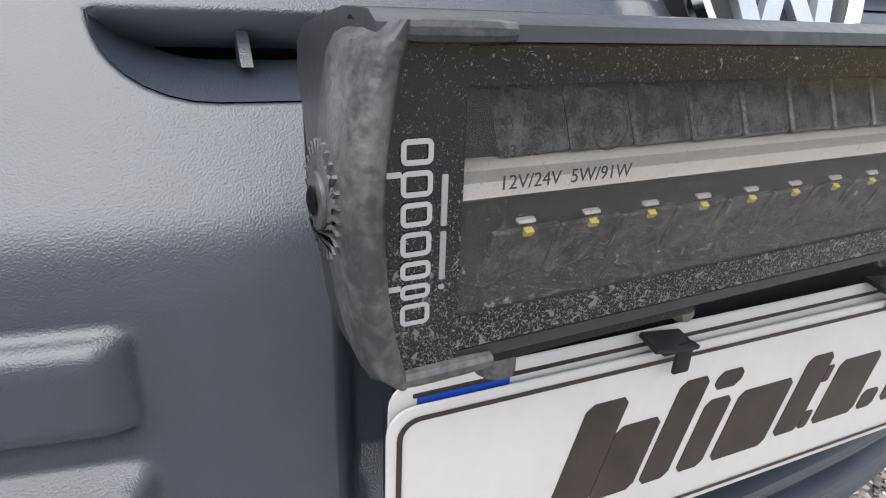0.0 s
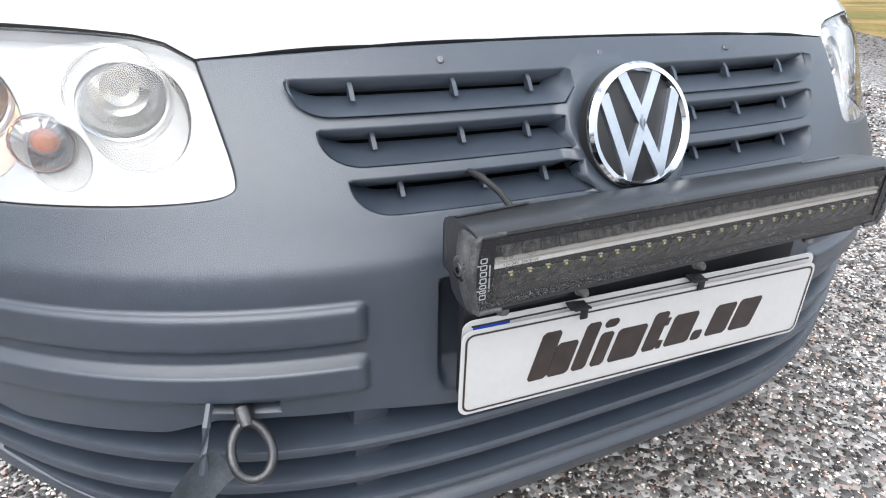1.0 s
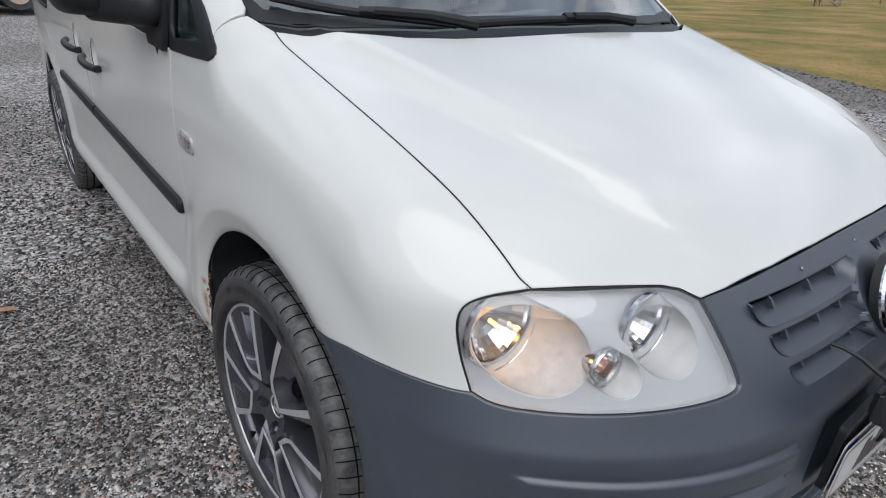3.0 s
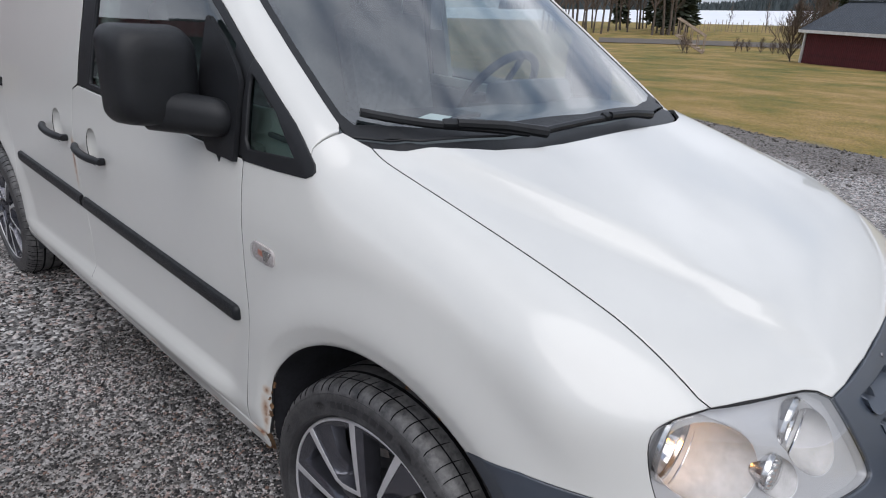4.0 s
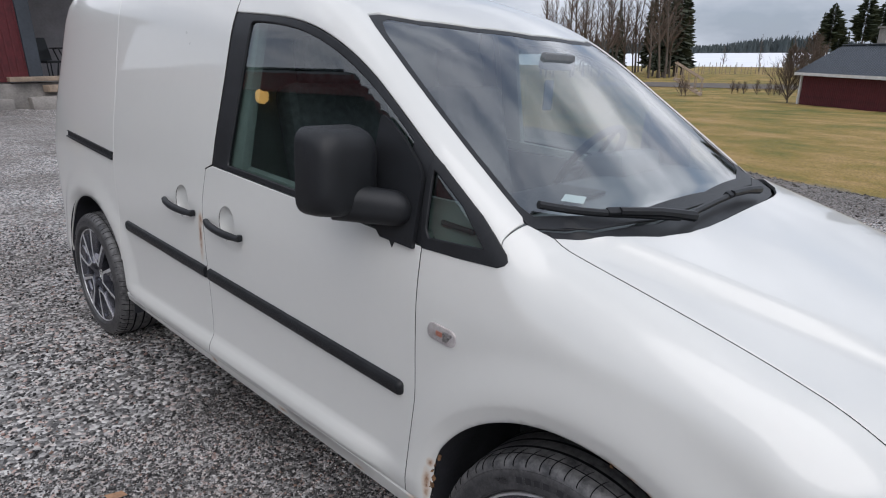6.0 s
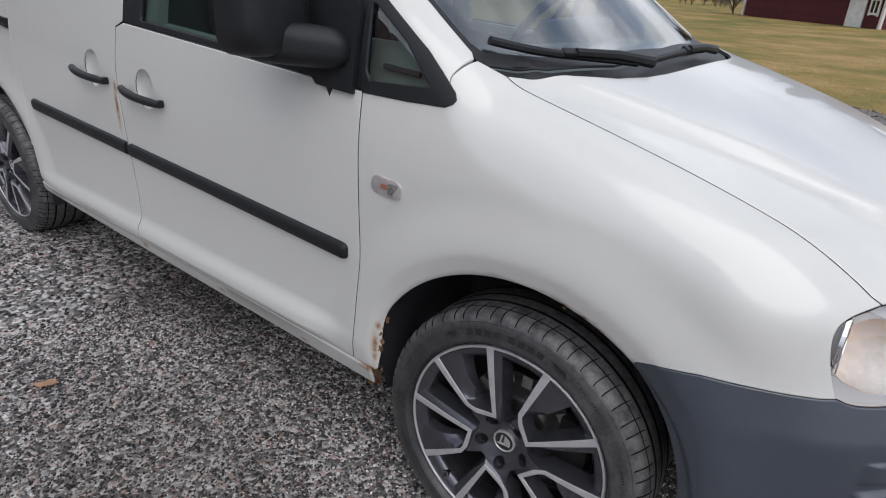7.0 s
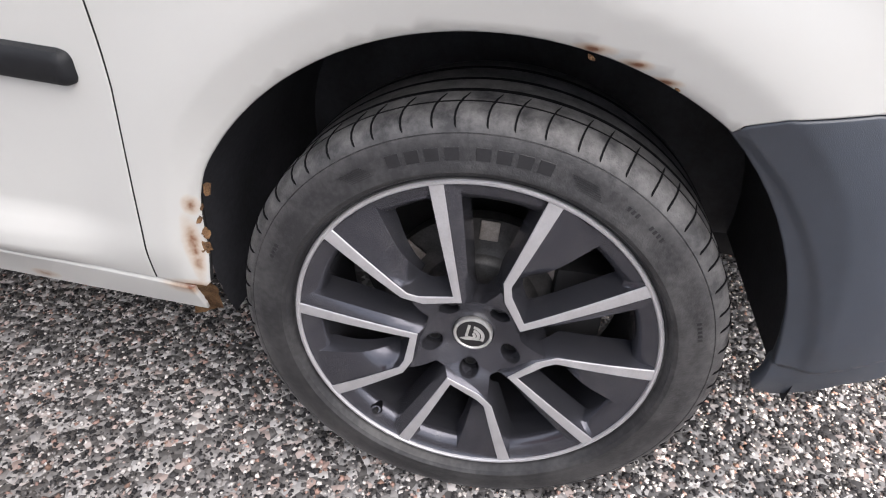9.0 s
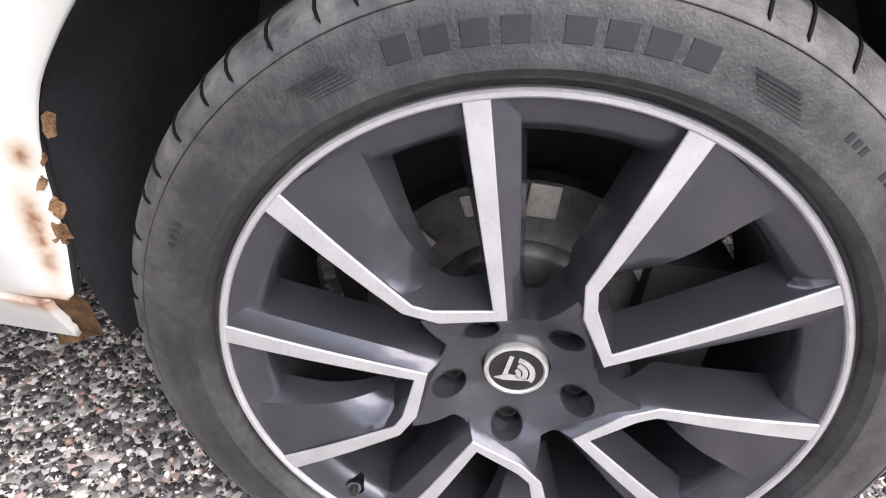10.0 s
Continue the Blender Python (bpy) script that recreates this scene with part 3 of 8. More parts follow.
intake = [on_nose(x, z) for x, z in ((-0.733, 0.418), (-0.70, 0.407), (-0.55, 0.412), (-0.5, 0.428), (-0.44, 0.428), (-0.34, 0.422), (-0.2, 0.40), (0, 0.395))]
intake += [(-x, y, z) for x, y, z in intake[-2::-1]]
low = [on_nose(x, z) for x, z in ((0.755, 0.390), (0.764, 0.355), (0.750, 0.335), (0.70, 0.315), (0.63, 0.286), (0.45, 0.240), (0.2, 0.232))]
intake += low + [(-x, y, z) for x, y, z in low[::-1]]
tow_hole = [on_nose(x, z) for x, z in ((-0.506, 0.461), (-0.436, 0.456), (-0.436, 0.436), (-0.506, 0.439))]


def slot_lines(zt, x0, x1, x1b):
    """Lip of a grille slot and, behind it, the mouth of its opening: pairs from the upper outer corner round to the inner one."""
    out = [((x0 + 0.003, zt - 0.001), (x0 + 0.010, zt + 0.002))]
    for h in (0.06, 0.14, 0.28, 0.42, 0.56, 0.70, 0.82, 0.92, 0.98, 1.0):
        k = 1 - math.sqrt(max(0.0, 1 - h ** 2.4))
        out.append(((x0 + 0.042 * k, zt - 0.034 * h), (x0 + 0.009 + 0.036 * k, zt - 0.0225 * h)))
    for t in np.linspace(0.06, 1, 16):
        out.append(((x0 + 0.042 + (x1b - 0.004 - x0 - 0.042) * t, zt - 0.034), (x0 + 0.045 + (x1b - 0.010 - x0 - 0.045) * t, zt - 0.0225)))
    out.append(((x1 + 0.0, zt - 0.018), (x1 - 0.008, zt - 0.009)))
    out.append(((x1 + 0.0, zt - 0.001), (x1 - 0.006, zt + 0.002)))
    return out


slots = []
for zt, x0, x0b, x1, x1b in SLOTS:
    q = [p for p, _ in slot_lines(zt, x0, x1, x1b)]
    slots.append([on_nose(x, z) for x, z in q])
    slots.append([on_nose(-x, z) for x, z in q])
bumper = panel("front_bumper", bumper_line, PLASTIC, van, "drum", [intake, tow_hole] + slots, gap=0.0052, edge_gap=0.0045, depth=0.02, cut=bumper_skin, hole_depth=0.03, label="grey grained plastic bumper and grille in one moulding")


def sweep_bar(name, z, x_end, prof, material, parent, back=0.0, n=60, rise=0.0):
    """A slat that follows the nose: prof is a loop of (behind the skin, up)."""
    bm = bmesh.new()
    rings = []
    for x in np.linspace(-x_end, x_end, n):
        y, h = float(nose(abs(x), z)) + back, z + rise * abs(x / x_end) ** 6
        rings.append([bm.verts.new((x, y + a, h + b)) for a, b in prof])
    for A, B in zip(rings, rings[1:]):
        for k in range(len(prof)):
            bm.faces.new((A[k], A[(k + 1) % len(prof)], B[(k + 1) % len(prof)], B[k]))
    bm.faces.new(rings[0])
    bm.faces.new(rings[-1])
    return part(name, bm, material, parent)


# added near-black backing paints the shade inside the towing hole
part("tow_socket", box(0.078, 0.006, 0.046, pose(-0.471, float(nose(0.474, 0.445)) + 0.030, 0.447, 0, 0, -18), 0.002), HOLE_SHADE, bumper)
SLAT = [(0.0, 0.002), (0.002, 0.007), (0.012, 0.010), (0.085, 0.017), (0.085, 0.008), (0.012, -0.008), (0.002, -0.006)]
# added near-black backing, its colour the shade behind the slats
sweep_bar("intake_back", 0.325, 0.740, [(0.0, -0.080), (0.0, 0.095), (0.006, 0.095), (0.006, -0.080)], DARK, bumper, 0.080, rise=0.095)
for z, xe, rise in ((0.372, 0.750, 0.018), (0.322, 0.757, 0.031), (0.274, 0.742, 0.052)):
    sweep_bar("slat", z, xe, SLAT, PLASTIC, bumper, rise=rise)
for x in (-0.335, 0.335):
    for z in (0.397, 0.347, 0.298):
        part("divider", box(0.045, 0.05, 0.045, pose(x, float(nose(0.335, z)) + 0.05, z, 12), 0.006), PLASTIC, bumper)
# sloping floors of the grille slots
for zt, x0, x0b, x1, x1b in SLOTS:
    for s in (-1, 1):
        bm = bmesh.new()
        rows = []
        for (xa, za), (xb, zb) in slot_lines(zt, x0, x1, x1b):
            row = []
            for t, dep in ((0.0, 0.0012), (0.08, 0.0040), (0.3, 0.0110), (0.6, 0.0205), (1.0, 0.0320), (1.05, 0.040)):
                x, y, z = on_nose(xa + (xb - xa) * t, za + (zb - za) * t)
                row.append(bm.verts.new((-s * x, y + dep, z)))
            rows.append(row)
        for A, B in zip(rows, rows[1:]):
            for k in range(5):
                bm.faces.new((A[k], A[k + 1], B[k + 1], B[k]))
        part("slot_floor", bm, PLASTIC, bumper, angle=50)
# fins in the grille slots
for zt, x0, x0b, x1, x1b in SLOTS:
    for s in (-1, 1):
        for f in (0.20, 0.55, 0.84):
            x = x0 + (x1 - x0) * f
            y = float(nose(abs(x), zt - 0.02))
            bm = prism([(-0.002, -0.027), (-0.002, -0.010), (-0.008, -0.015), (-0.016, -0.027)], 0.005, None, None)
            bmesh.ops.transform(bm, matrix=Matrix.Translation((s * -abs(x), y + 0.030, zt + 0.004)) @ Matrix(((0, 0, 1, 0), (1, 0, 0, 0), (0, 1, 0, 0), (0, 0, 0, 1))), verts=bm.verts)
            part("fin", bm, PLASTIC, bumper)

# doors, side and roof
WIN_TOP = [(-0.731, 2.300, 1.552), (-0.733, 2.161, 1.546), (-0.738, 1.938, 1.521), (-0.749, 1.763, 1.472), (-0.764, 1.600, 1.399), (-0.783, 1.469, 1.312), (-0.800, 1.356, 1.234), (-0.803, 1.228, 1.134)]
WIN_TOP = chaikin(WIN_TOP)
BELT = [(-0.806, 1.108, 1.0), (-0.811, 1.12, 0.994), (-0.828, 1.318, 0.995), (-0.835, 1.8, 1.021), (-0.839, 2.315, 1.048)]
door = [(-0.828, 1.318, 0.995), (-0.835, 1.8, 1.021), (-0.839, 2.315, 1.048), (-0.84, 2.36, 1.03), (-0.85, 2.372, 0.9), (-0.853, 2.355, 0.6), (-0.868, 2.345, 0.40), (-0.855, 2.345, 0.345), (-0.855, 1.3175, 0.3265),
        (-0.868, 1.312, 0.40), (-0.853, 1.304, 0.6), (-0.85, 1.314, 0.85)]
def bowl_line(y, z):
    return [(-0.857, y + 0.052 * math.cos(a), z + 0.060 * math.sin(a)) for a in np.linspace(0, TAU, 22)[:-1]]


panel("front_door", door, PAINT, van, gap=0.0115, seam=0.0017, mirror=True, rim=DARK, holes=[bowl_line(2.205, 0.868)], hole_depth=0.004, label="white front door, dirty along its lower edge")
REAR_SEAM = [(-0.67, 2.315, 1.70), (-0.67, 3.30, 1.70), (-0.735, 3.255, 1.5), (-0.80, 3.20, 1.2), (-0.86, 3.165, 0.9), (-0.86, 3.15, 0.5)]
slide = [(-0.84, 2.36, 1.03), (-0.839, 2.317, 1.05), (-0.785, 2.309, 1.29), (-0.731, 2.304, 1.556), (-0.70, 2.31, 1.61)] + REAR_SEAM + [(-0.86, 3.12, 0.37), (-0.86, 3.09, 0.350), (-0.855, 2.345, 0.345), (-0.868, 2.345, 0.40), (-0.853, 2.355, 0.6), (-0.85, 2.372, 0.9)]
panel("sliding_door", slide, PAINT, van, gap=0.014, seam=0.0014, mirror=True, rim=DARK, holes=[bowl_line(2.525, 0.888)], hole_depth=0.004, label="white panelled sliding door")
panel("sill", [(-0.855, 1.266, 0.3185), (-0.857, 1.3175, 0.3240), (-0.857, 2.345, 0.3420), (-0.86, 3.14, 0.3480), (-0.84, 3.14, 0.310), (-0.84, 2.3, 0.284), (-0.84, 1.262, 0.266)], PAINT, van, sink=-0.002, mirror=True, label="white sill with rusty front end")
shell_half = ([(0, 1.63, 1.56), (-0.3, 1.655, 1.553), (-0.5, 1.70, 1.545), (-0.60, 1.745, 1.535), (-0.636, 1.745, 1.525)]
              + line((-0.655, 1.69, 1.49), (-0.745, 1.11, 1.103), 6, (-0.008, 0, 0.0)) + [(-0.752, 1.098, 1.09), (-0.785, 1.112, 1.045), (-0.806, 1.108, 1.0)]
              + WIN_TOP[::-1] + [(-0.70, 2.31, 1.61)] + REAR_SEAM
              + arc(HUB_R, 0.406, 26, 176, 24) + [(-0.84, 3.98, 0.28), (-0.78, 4.33, 0.28), (-0.78, 4.33, 1.0), (-0.64, 4.28, 1.6), (0, 4.31, 1.74)])
shell = shell_half + [(-x, y, z) for x, y, z in shell_half[-2:0:-1]]
panel("body_shell", shell, PAINT, van, gap=0.035)
frame_line = BELT + WIN_TOP
panes = [[(-0.80, 1.142, 1.013), (-0.82, 1.316, 1.014), (-0.80, 1.326, 1.180), (-0.80, 1.314, 1.182), (-0.80, 1.222, 1.104)],
         [(-0.82, 1.40, 1.013), (-0.83, 2.222, 1.058)] + chaikin([(-0.745, 2.200, 1.515), (-0.746, 2.190, 1.529), (-0.75, 2.08, 1.525), (-0.755, 1.92, 1.501), (-0.765, 1.760, 1.452), (-0.78, 1.607, 1.381), (-0.795, 1.478, 1.298), (-0.805, 1.40, 1.240)])]
panel("window_frame", frame_line, BLACK, van, holes=panes, sink=0.003, mirror=True, gap=0.04, label="black window surround")
corner = [(-0.828, 1.318, 0.990), (-0.82, 1.2, 0.989), (-0.81, 1.105, 0.990), (-0.806, 1.090, 0.998), (-0.806, 1.085, 1.010), (-0.806, 1.092, 1.026), (-0.806, 1.128, 1.062), (-0.803, 1.169, 1.098), (-0.80, 1.228, 1.140), (-0.80, 1.300, 1.196), (-0.80, 1.330, 1.216), (-0.81, 1.334, 1.1)]
panel("corner_moulding", corner, BLACK, van, holes=[[(-0.80, 1.146, 1.018), (-0.82, 1.300, 1.016), (-0.81, 1.312, 1.030), (-0.80, 1.318, 1.170), (-0.80, 1.308, 1.166), (-0.80, 1.222, 1.101)]], sink=-0.0035, depth=0.008, mirror=True, gap=0.04)
for q in panes:
    panel("side_window", q, PANE, van, seam=-0.006, sink=0.009, mirror=True, gap=0.02, depth=0.003)
wind_half = [(0, 1.63, 1.56), (-0.3, 1.655, 1.553), (-0.5, 1.70, 1.545), (-0.60, 1.745, 1.535), (-0.636, 1.745, 1.525)] + line((-0.655, 1.69, 1.49), (-0.745, 1.11, 1.103), 6, (-0.008, 0, 0.0)) + [(-0.742, 1.084, 1.08), (-0.6, 1.004, 1.07), (-0.4, 0.945, 1.08), (0, 0.92, 1.08)]
wind = wind_half + [(-x, y, z) for x, y, z in wind_half[-2:0:-1]]
wh = [(0, 1.605, 1.55), (-0.3, 1.63, 1.545), (-0.5, 1.675, 1.535), (-0.585, 1.715, 1.52), (-0.61, 1.71, 1.505)] + line((-0.635, 1.66, 1.47), (-0.722, 1.13, 1.12), 6, (-0.008, 0, 0.0)) + [(-0.708, 1.10, 1.10), (-0.6, 1.045, 1.12), (-0.4, 0.995, 1.12), (0, 0.97, 1.12)]
wh2 = wh + [(-x, y, z) for x, y, z in wh[-2:0:-1]]
panel("screen_surround", wind, BLACK, van, holes=[wh2], sink=0.004, gap=0.05, depth=0.006, label="black bonded edge of the windscreen")
windscreen = panel("windscreen", wh2, SCREEN, van, seam=-0.008, sink=0.0055, gap=0.025, depth=0.003, label="clear windscreen reflecting cloudy sky")
cowl_half = [(x, y + 0.008, z) for x, y, z in cowl[::-1]] + [(-0.730, 1.053, 1.075), (-0.748, 1.092, 1.088), (-0.742, 1.086, 1.08), (-0.6, 1.000, 1.07), (-0.4, 0.94, 1.08), (0, 0.915, 1.08)]
panel("scuttle", cowl_half + [(-x, y, z) for x, y, z in cowl_half[-2:0:-1]], BLACK, van, sink=0.012, gap=0.03, label="black plastic scuttle below the windscreen")

# near-black inner body: the shade of seams and openings put into its colour
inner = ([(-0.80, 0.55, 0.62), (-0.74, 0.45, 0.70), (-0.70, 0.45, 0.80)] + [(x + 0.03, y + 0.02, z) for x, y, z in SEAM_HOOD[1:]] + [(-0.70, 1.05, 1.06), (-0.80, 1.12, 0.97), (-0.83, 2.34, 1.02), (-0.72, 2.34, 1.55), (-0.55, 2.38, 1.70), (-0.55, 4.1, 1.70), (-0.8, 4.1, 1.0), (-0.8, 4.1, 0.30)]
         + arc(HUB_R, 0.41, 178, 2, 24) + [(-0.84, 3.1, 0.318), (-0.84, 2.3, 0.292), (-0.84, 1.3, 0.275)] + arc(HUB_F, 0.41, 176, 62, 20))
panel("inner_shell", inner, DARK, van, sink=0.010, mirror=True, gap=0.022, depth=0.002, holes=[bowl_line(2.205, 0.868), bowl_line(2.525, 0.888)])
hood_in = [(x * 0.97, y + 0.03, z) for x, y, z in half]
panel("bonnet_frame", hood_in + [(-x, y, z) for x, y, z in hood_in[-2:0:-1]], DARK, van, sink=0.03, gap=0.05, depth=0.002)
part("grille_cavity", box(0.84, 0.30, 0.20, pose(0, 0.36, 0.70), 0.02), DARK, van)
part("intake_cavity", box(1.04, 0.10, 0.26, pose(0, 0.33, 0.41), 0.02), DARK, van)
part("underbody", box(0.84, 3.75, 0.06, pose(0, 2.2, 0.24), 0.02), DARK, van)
part("tailgate", box(1.20, 0.05, 1.20, pose(0, 4.28, 0.9), 0.02), PAINT, van)

LINER = mat("arch_liner", (0.026, 0.027, 0.032), 0.6, noise_scale=12.0, amount=0.5, bump=0.4, bump_scale=200)
# wheel wells
for cy, r in ((HUB_F, 0.405), (HUB_R, 0.415)):
    for s in (-1, 1):
        bm = bmesh.new()
        rows = []
        for x in (0.842, 0.834, 0.80, 0.60, 0.45):
            row = []
            for a in np.linspace(math.pi + 0.07 if cy < 2 else math.pi + 0.2, -0.15 if cy < 2 else -0.25, 34):
                # the rear foot of the liner curls towards the tyre and ends in a rounded lobe
                foot = step(0.55, -0.05, a) if cy < 2 else 0.0
                tip = step(0.02, -0.13, a) if cy < 2 else 0.0
                q = r - foot * 0.034 - tip * 0.005
                row.append(bm.verts.new((s * (x - tip * 0.012 * (x > 0.82)), cy + q * math.cos(a) * 0.99, HUB_Z + q * math.sin(a))))
            rows.append(row)
        for A, B in zip(rows, rows[1:]):
            for i in range(33):
                bm.faces.new((A[i], A[i + 1], B[i + 1], B[i]))
        bm.faces.new(rows[-1])
        part("wheel_liner", bm, LINER, van, "black wheel-arch liner")

# ---- wheels ----
CAP_SILVER = mat("cap_silver", (0.62, 0.62, 0.60), 0.28, 0.55, noise_scale=120.0, amount=0.15)
DISC = mat("dull_brake_disc", (0.085, 0.083, 0.083), 0.5, 0.8, noise_scale=50.0, amount=0.35)
LUG = mat("pale_bracket", (0.30, 0.27, 0.25), 0.6, 0.2, noise_scale=60.0, amount=0.3)
RUBBER_MARK = mat("sidewall_mark", (0.014, 0.014, 0.016), 0.45, noise_scale=30.0, amount=0.3)


def tyre_material():
    """Black rubber with pale dust worn into the tread shoulder, in patches."""
    m = mat("dusty_tyre", (0.036, 0.036, 0.039), 0.46, noise_scale=14.0, amount=0.35, second=(0.088, 0.087, 0.087), ramp=(0.44, 0.80), bump=0.5, bump_scale=420)
    n, l = m.node_tree.nodes, m.node_tree.links
    b = n["Principled BSDF"]
    src = b.inputs["Base Color"].links[0].from_socket
    co, mul, ln = n.new("ShaderNodeTexCoord"), n.new("ShaderNodeVectorMath"), n.new("ShaderNodeVectorMath")
    mul.operation, ln.operation = "MULTIPLY", "LENGTH"
    mul.inputs[1].default_value = (0, 1, 1)
    l.new(co.outputs["Object"], mul.inputs[0])
    l.new(mul.outputs["Vector"], ln.inputs[0])
    band = n.new("ShaderNodeMapRange")
    band.inputs["From Min"].default_value, band.inputs["From Max"].default_value = 0.284, 0.316
    l.new(ln.outputs["Value"], band.inputs["Value"])
    t = n.new("ShaderNodeTexNoise")
    t.inputs["Scale"].default_value, t.inputs["Detail"].default_value, t.inputs["Roughness"].default_value = 38.0, 8, 0.68
    l.new(co.outputs["Object"], t.inputs["Vector"])
    r = n.new("ShaderNodeMapRange")
    r.inputs["From Min"].default_value, r.inputs["From Max"].default_value = 0.36, 0.66
    l.new(t.outputs["Fac"], r.inputs["Value"])
    k = n.new("ShaderNodeMath")
    k.operation = "MULTIPLY"
    l.new(band.outputs["Result"], k.inputs[0])
    l.new(r.outputs["Result"], k.inputs[1])
    q = n.new("ShaderNodeMix")
    q.data_type = "RGBA"
    q.inputs["B"].default_value = (0.150, 0.147, 0.146, 1)
    l.new(k.outputs["Value"], q.inputs["Factor"])
    l.new(src, q.inputs["A"])
    l.new(q.outputs["Result"], b.inputs["Base Color"])
    return m


TYRE = tyre_material()


def make_wheel():
    wheel = empty("wheel", "alloy wheel with five machined V spokes and a low-profile tyre", "wheel")
    # tyre: x is outward
    prof = [(0.225, -0.085), (0.246, -0.100), (0.275, -0.112), (0.297, -0.108), (0.316, -0.095), (0.3205, -0.075), (0.322, -0.036), (0.3222, 0.0), (0.322, 0.036), (0.3212, 0.066), (0.3190, 0.082), (0.3155, 0.0915),
            (0.3105, 0.0985), (0.3045, 0.1035), (0.3030, 0.1050), (0.2960, 0.1075), (0.286, 0.1100), (0.274, 0.1120), (0.2655, 0.1126), (0.2625, 0.1138), (0.2560, 0.1140), (0.2510, 0.1105), (0.2480, 0.1040), (0.2455, 0.098), (0.238, 0.094), (0.225, 0.085)]
    segs = 144
    bm = bmesh.new()
    ring = []
    for r, a in prof:
        ring.append([bm.verts.new((a, r * math.cos(TAU * i / segs), r * math.sin(TAU * i / segs))) for i in range(segs)])
    for A, B in zip(ring, ring[1:]):
        for i in range(segs):
            j = (i + 1) % segs
            bm.faces.new((A[i], A[j], B[j], B[i]))
    tyre = part("tyre", bm, TYRE, wheel, "black low-profile tyre, dusty tread", angle=30)
    # painted shade of the shoulder's cross cuts: near-black strips bent along the tyre's section
    bm = bmesh.new()
    rows = []
    way = ((0.3218, 0.050, -0.9), (0.3218, 0.066, 0.0), (0.3197, 0.082, 0.7), (0.3162, 0.0918, 1.0), (0.3112, 0.0990, 1.1), (0.3062, 0.1033, 1.0), (0.3030, 0.1052, 0.8))
    for i, (r, x, turn) in enumerate(way):
        w = 0.0012 if 0 < i < len(way) - 1 else 0.0004
        row = []
        for q, lift in ((-w, -0.002), (-w * 0.8, 0.0004), (w * 0.8, 0.0004), (w, -0.002)):
            a = radians(90 + turn) + q / r
            row.append(bm.verts.new((x + lift * 0.6, (r + lift) * math.cos(a), (r + lift) * math.sin(a))))
        rows.append(row)
    for A, B in zip(rows, rows[1:]):
        for k in range(3):
            bm.faces.new((A[k], A[k + 1], B[k + 1], B[k]))
    cut = part("sipe", bm, HOLE_SHADE, tyre)
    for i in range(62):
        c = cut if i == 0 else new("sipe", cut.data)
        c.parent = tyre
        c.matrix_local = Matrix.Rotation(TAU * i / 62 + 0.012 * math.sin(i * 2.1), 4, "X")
    # tread grooves as raised near-black bands, their shade painted on
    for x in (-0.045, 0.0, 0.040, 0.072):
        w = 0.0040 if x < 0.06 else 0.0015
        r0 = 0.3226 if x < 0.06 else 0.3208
        part("groove", lathe([(r0, x - w), (r0, x + w), (0.312, x + w), (0.312, x - w), (r0, x - w)], 96), HOLE_SHADE, tyre)
    # raised blank blocks in an arc where the maker's name stands
    for a in (112.0, 107.4, 102.8, 98.2, 91.2, 86.6, 82.0, 77.4):
        m = Matrix.Rotation(radians(a), 4, "X") @ Matrix.Translation((0.1113, 0.2765, 0)) @ pose(0, 0, 0, 0, 0, 6)
        part("sidewall_block", box(0.0012, 0.0150, 0.0165, m, 0.0005, 1), RUBBER_MARK, tyre)
    # fine ribbed fields either side of them
    for a0 in (121.0, 66.0):
        for k in range(7):
            m = Matrix.Rotation(radians(a0 + 0.4 * k), 4, "X") @ Matrix.Translation((0.1122, 0.2680 + 0.0022 * k, 0)) @ pose(0, 0, 0, 0, 0, 6)
            part("sidewall_rib", box(0.0008, 0.0008, 0.030, m), RUBBER_MARK, tyre)
    for a, n_ in ((57.0, 3), (50.0, 4), (20.0, 5), (158.0, 4)):
        for k in range(n_):
            m = Matrix.Rotation(radians(a - 1.3 * k), 4, "X") @ Matrix.Translation((0.1112, 0.2800, 0)) @ pose(0, 0, 0, 0, 0, 7)
            part("sidewall_mark", box(0.0008, 0.0055, 0.0035, m), RUBBER_MARK, tyre)
    part("sidewall_line", lathe([(0.2975, 0.1068), (0.2981, 0.1076), (0.2988, 0.1063)], 144), RUBBER, tyre)
    # rim edge and the dished ring inside it
    part("rim_flange", lathe([(0.232, 0.085), (0.2352, 0.0985), (0.2358, 0.1015), (0.2372, 0.1028), (0.2400, 0.1028), (0.2418, 0.1010), (0.2424, 0.096), (0.240, 0.090), (0.236, 0.086), (0.232, 0.085)], 144), MACHINED, wheel, "bright machined rim edge")
    part("rim_barrel", lathe([(0.2362, 0.1000), (0.2335, 0.0975), (0.2260, 0.0955), (0.2190, 0.0925), (0.2130, 0.0880), (0.2100, 0.0830), (0.2088, 0.0750), (0.207, 0.02), (0.203, -0.04), (0.220, -0.08), (0.228, -0.10), (0.232, -0.10), (0.224, -0.07), (0.214, -0.03), (0.230, 0.085)], 120), ANTHRACITE, wheel)

    def pol(r, deg):
        return np.array((r * math.cos(radians(deg)), r * math.sin(radians(deg))))

    def grid_part(name, rows, material, parent, label="", angle=35):
        bm = bmesh.new()
        vs = [[bm.verts.new(tuple(map(float, p))) for p in row] for row in rows]
        for A, B in zip(vs, vs[1:]):
            for k in range(len(A) - 1):
                bm.faces.new((A[k], A[k + 1], B[k + 1], B[k]))
        return part(name, bm, material, parent, label, angle=angle)

    def at(x, p):
        return (x, p[0], p[1])

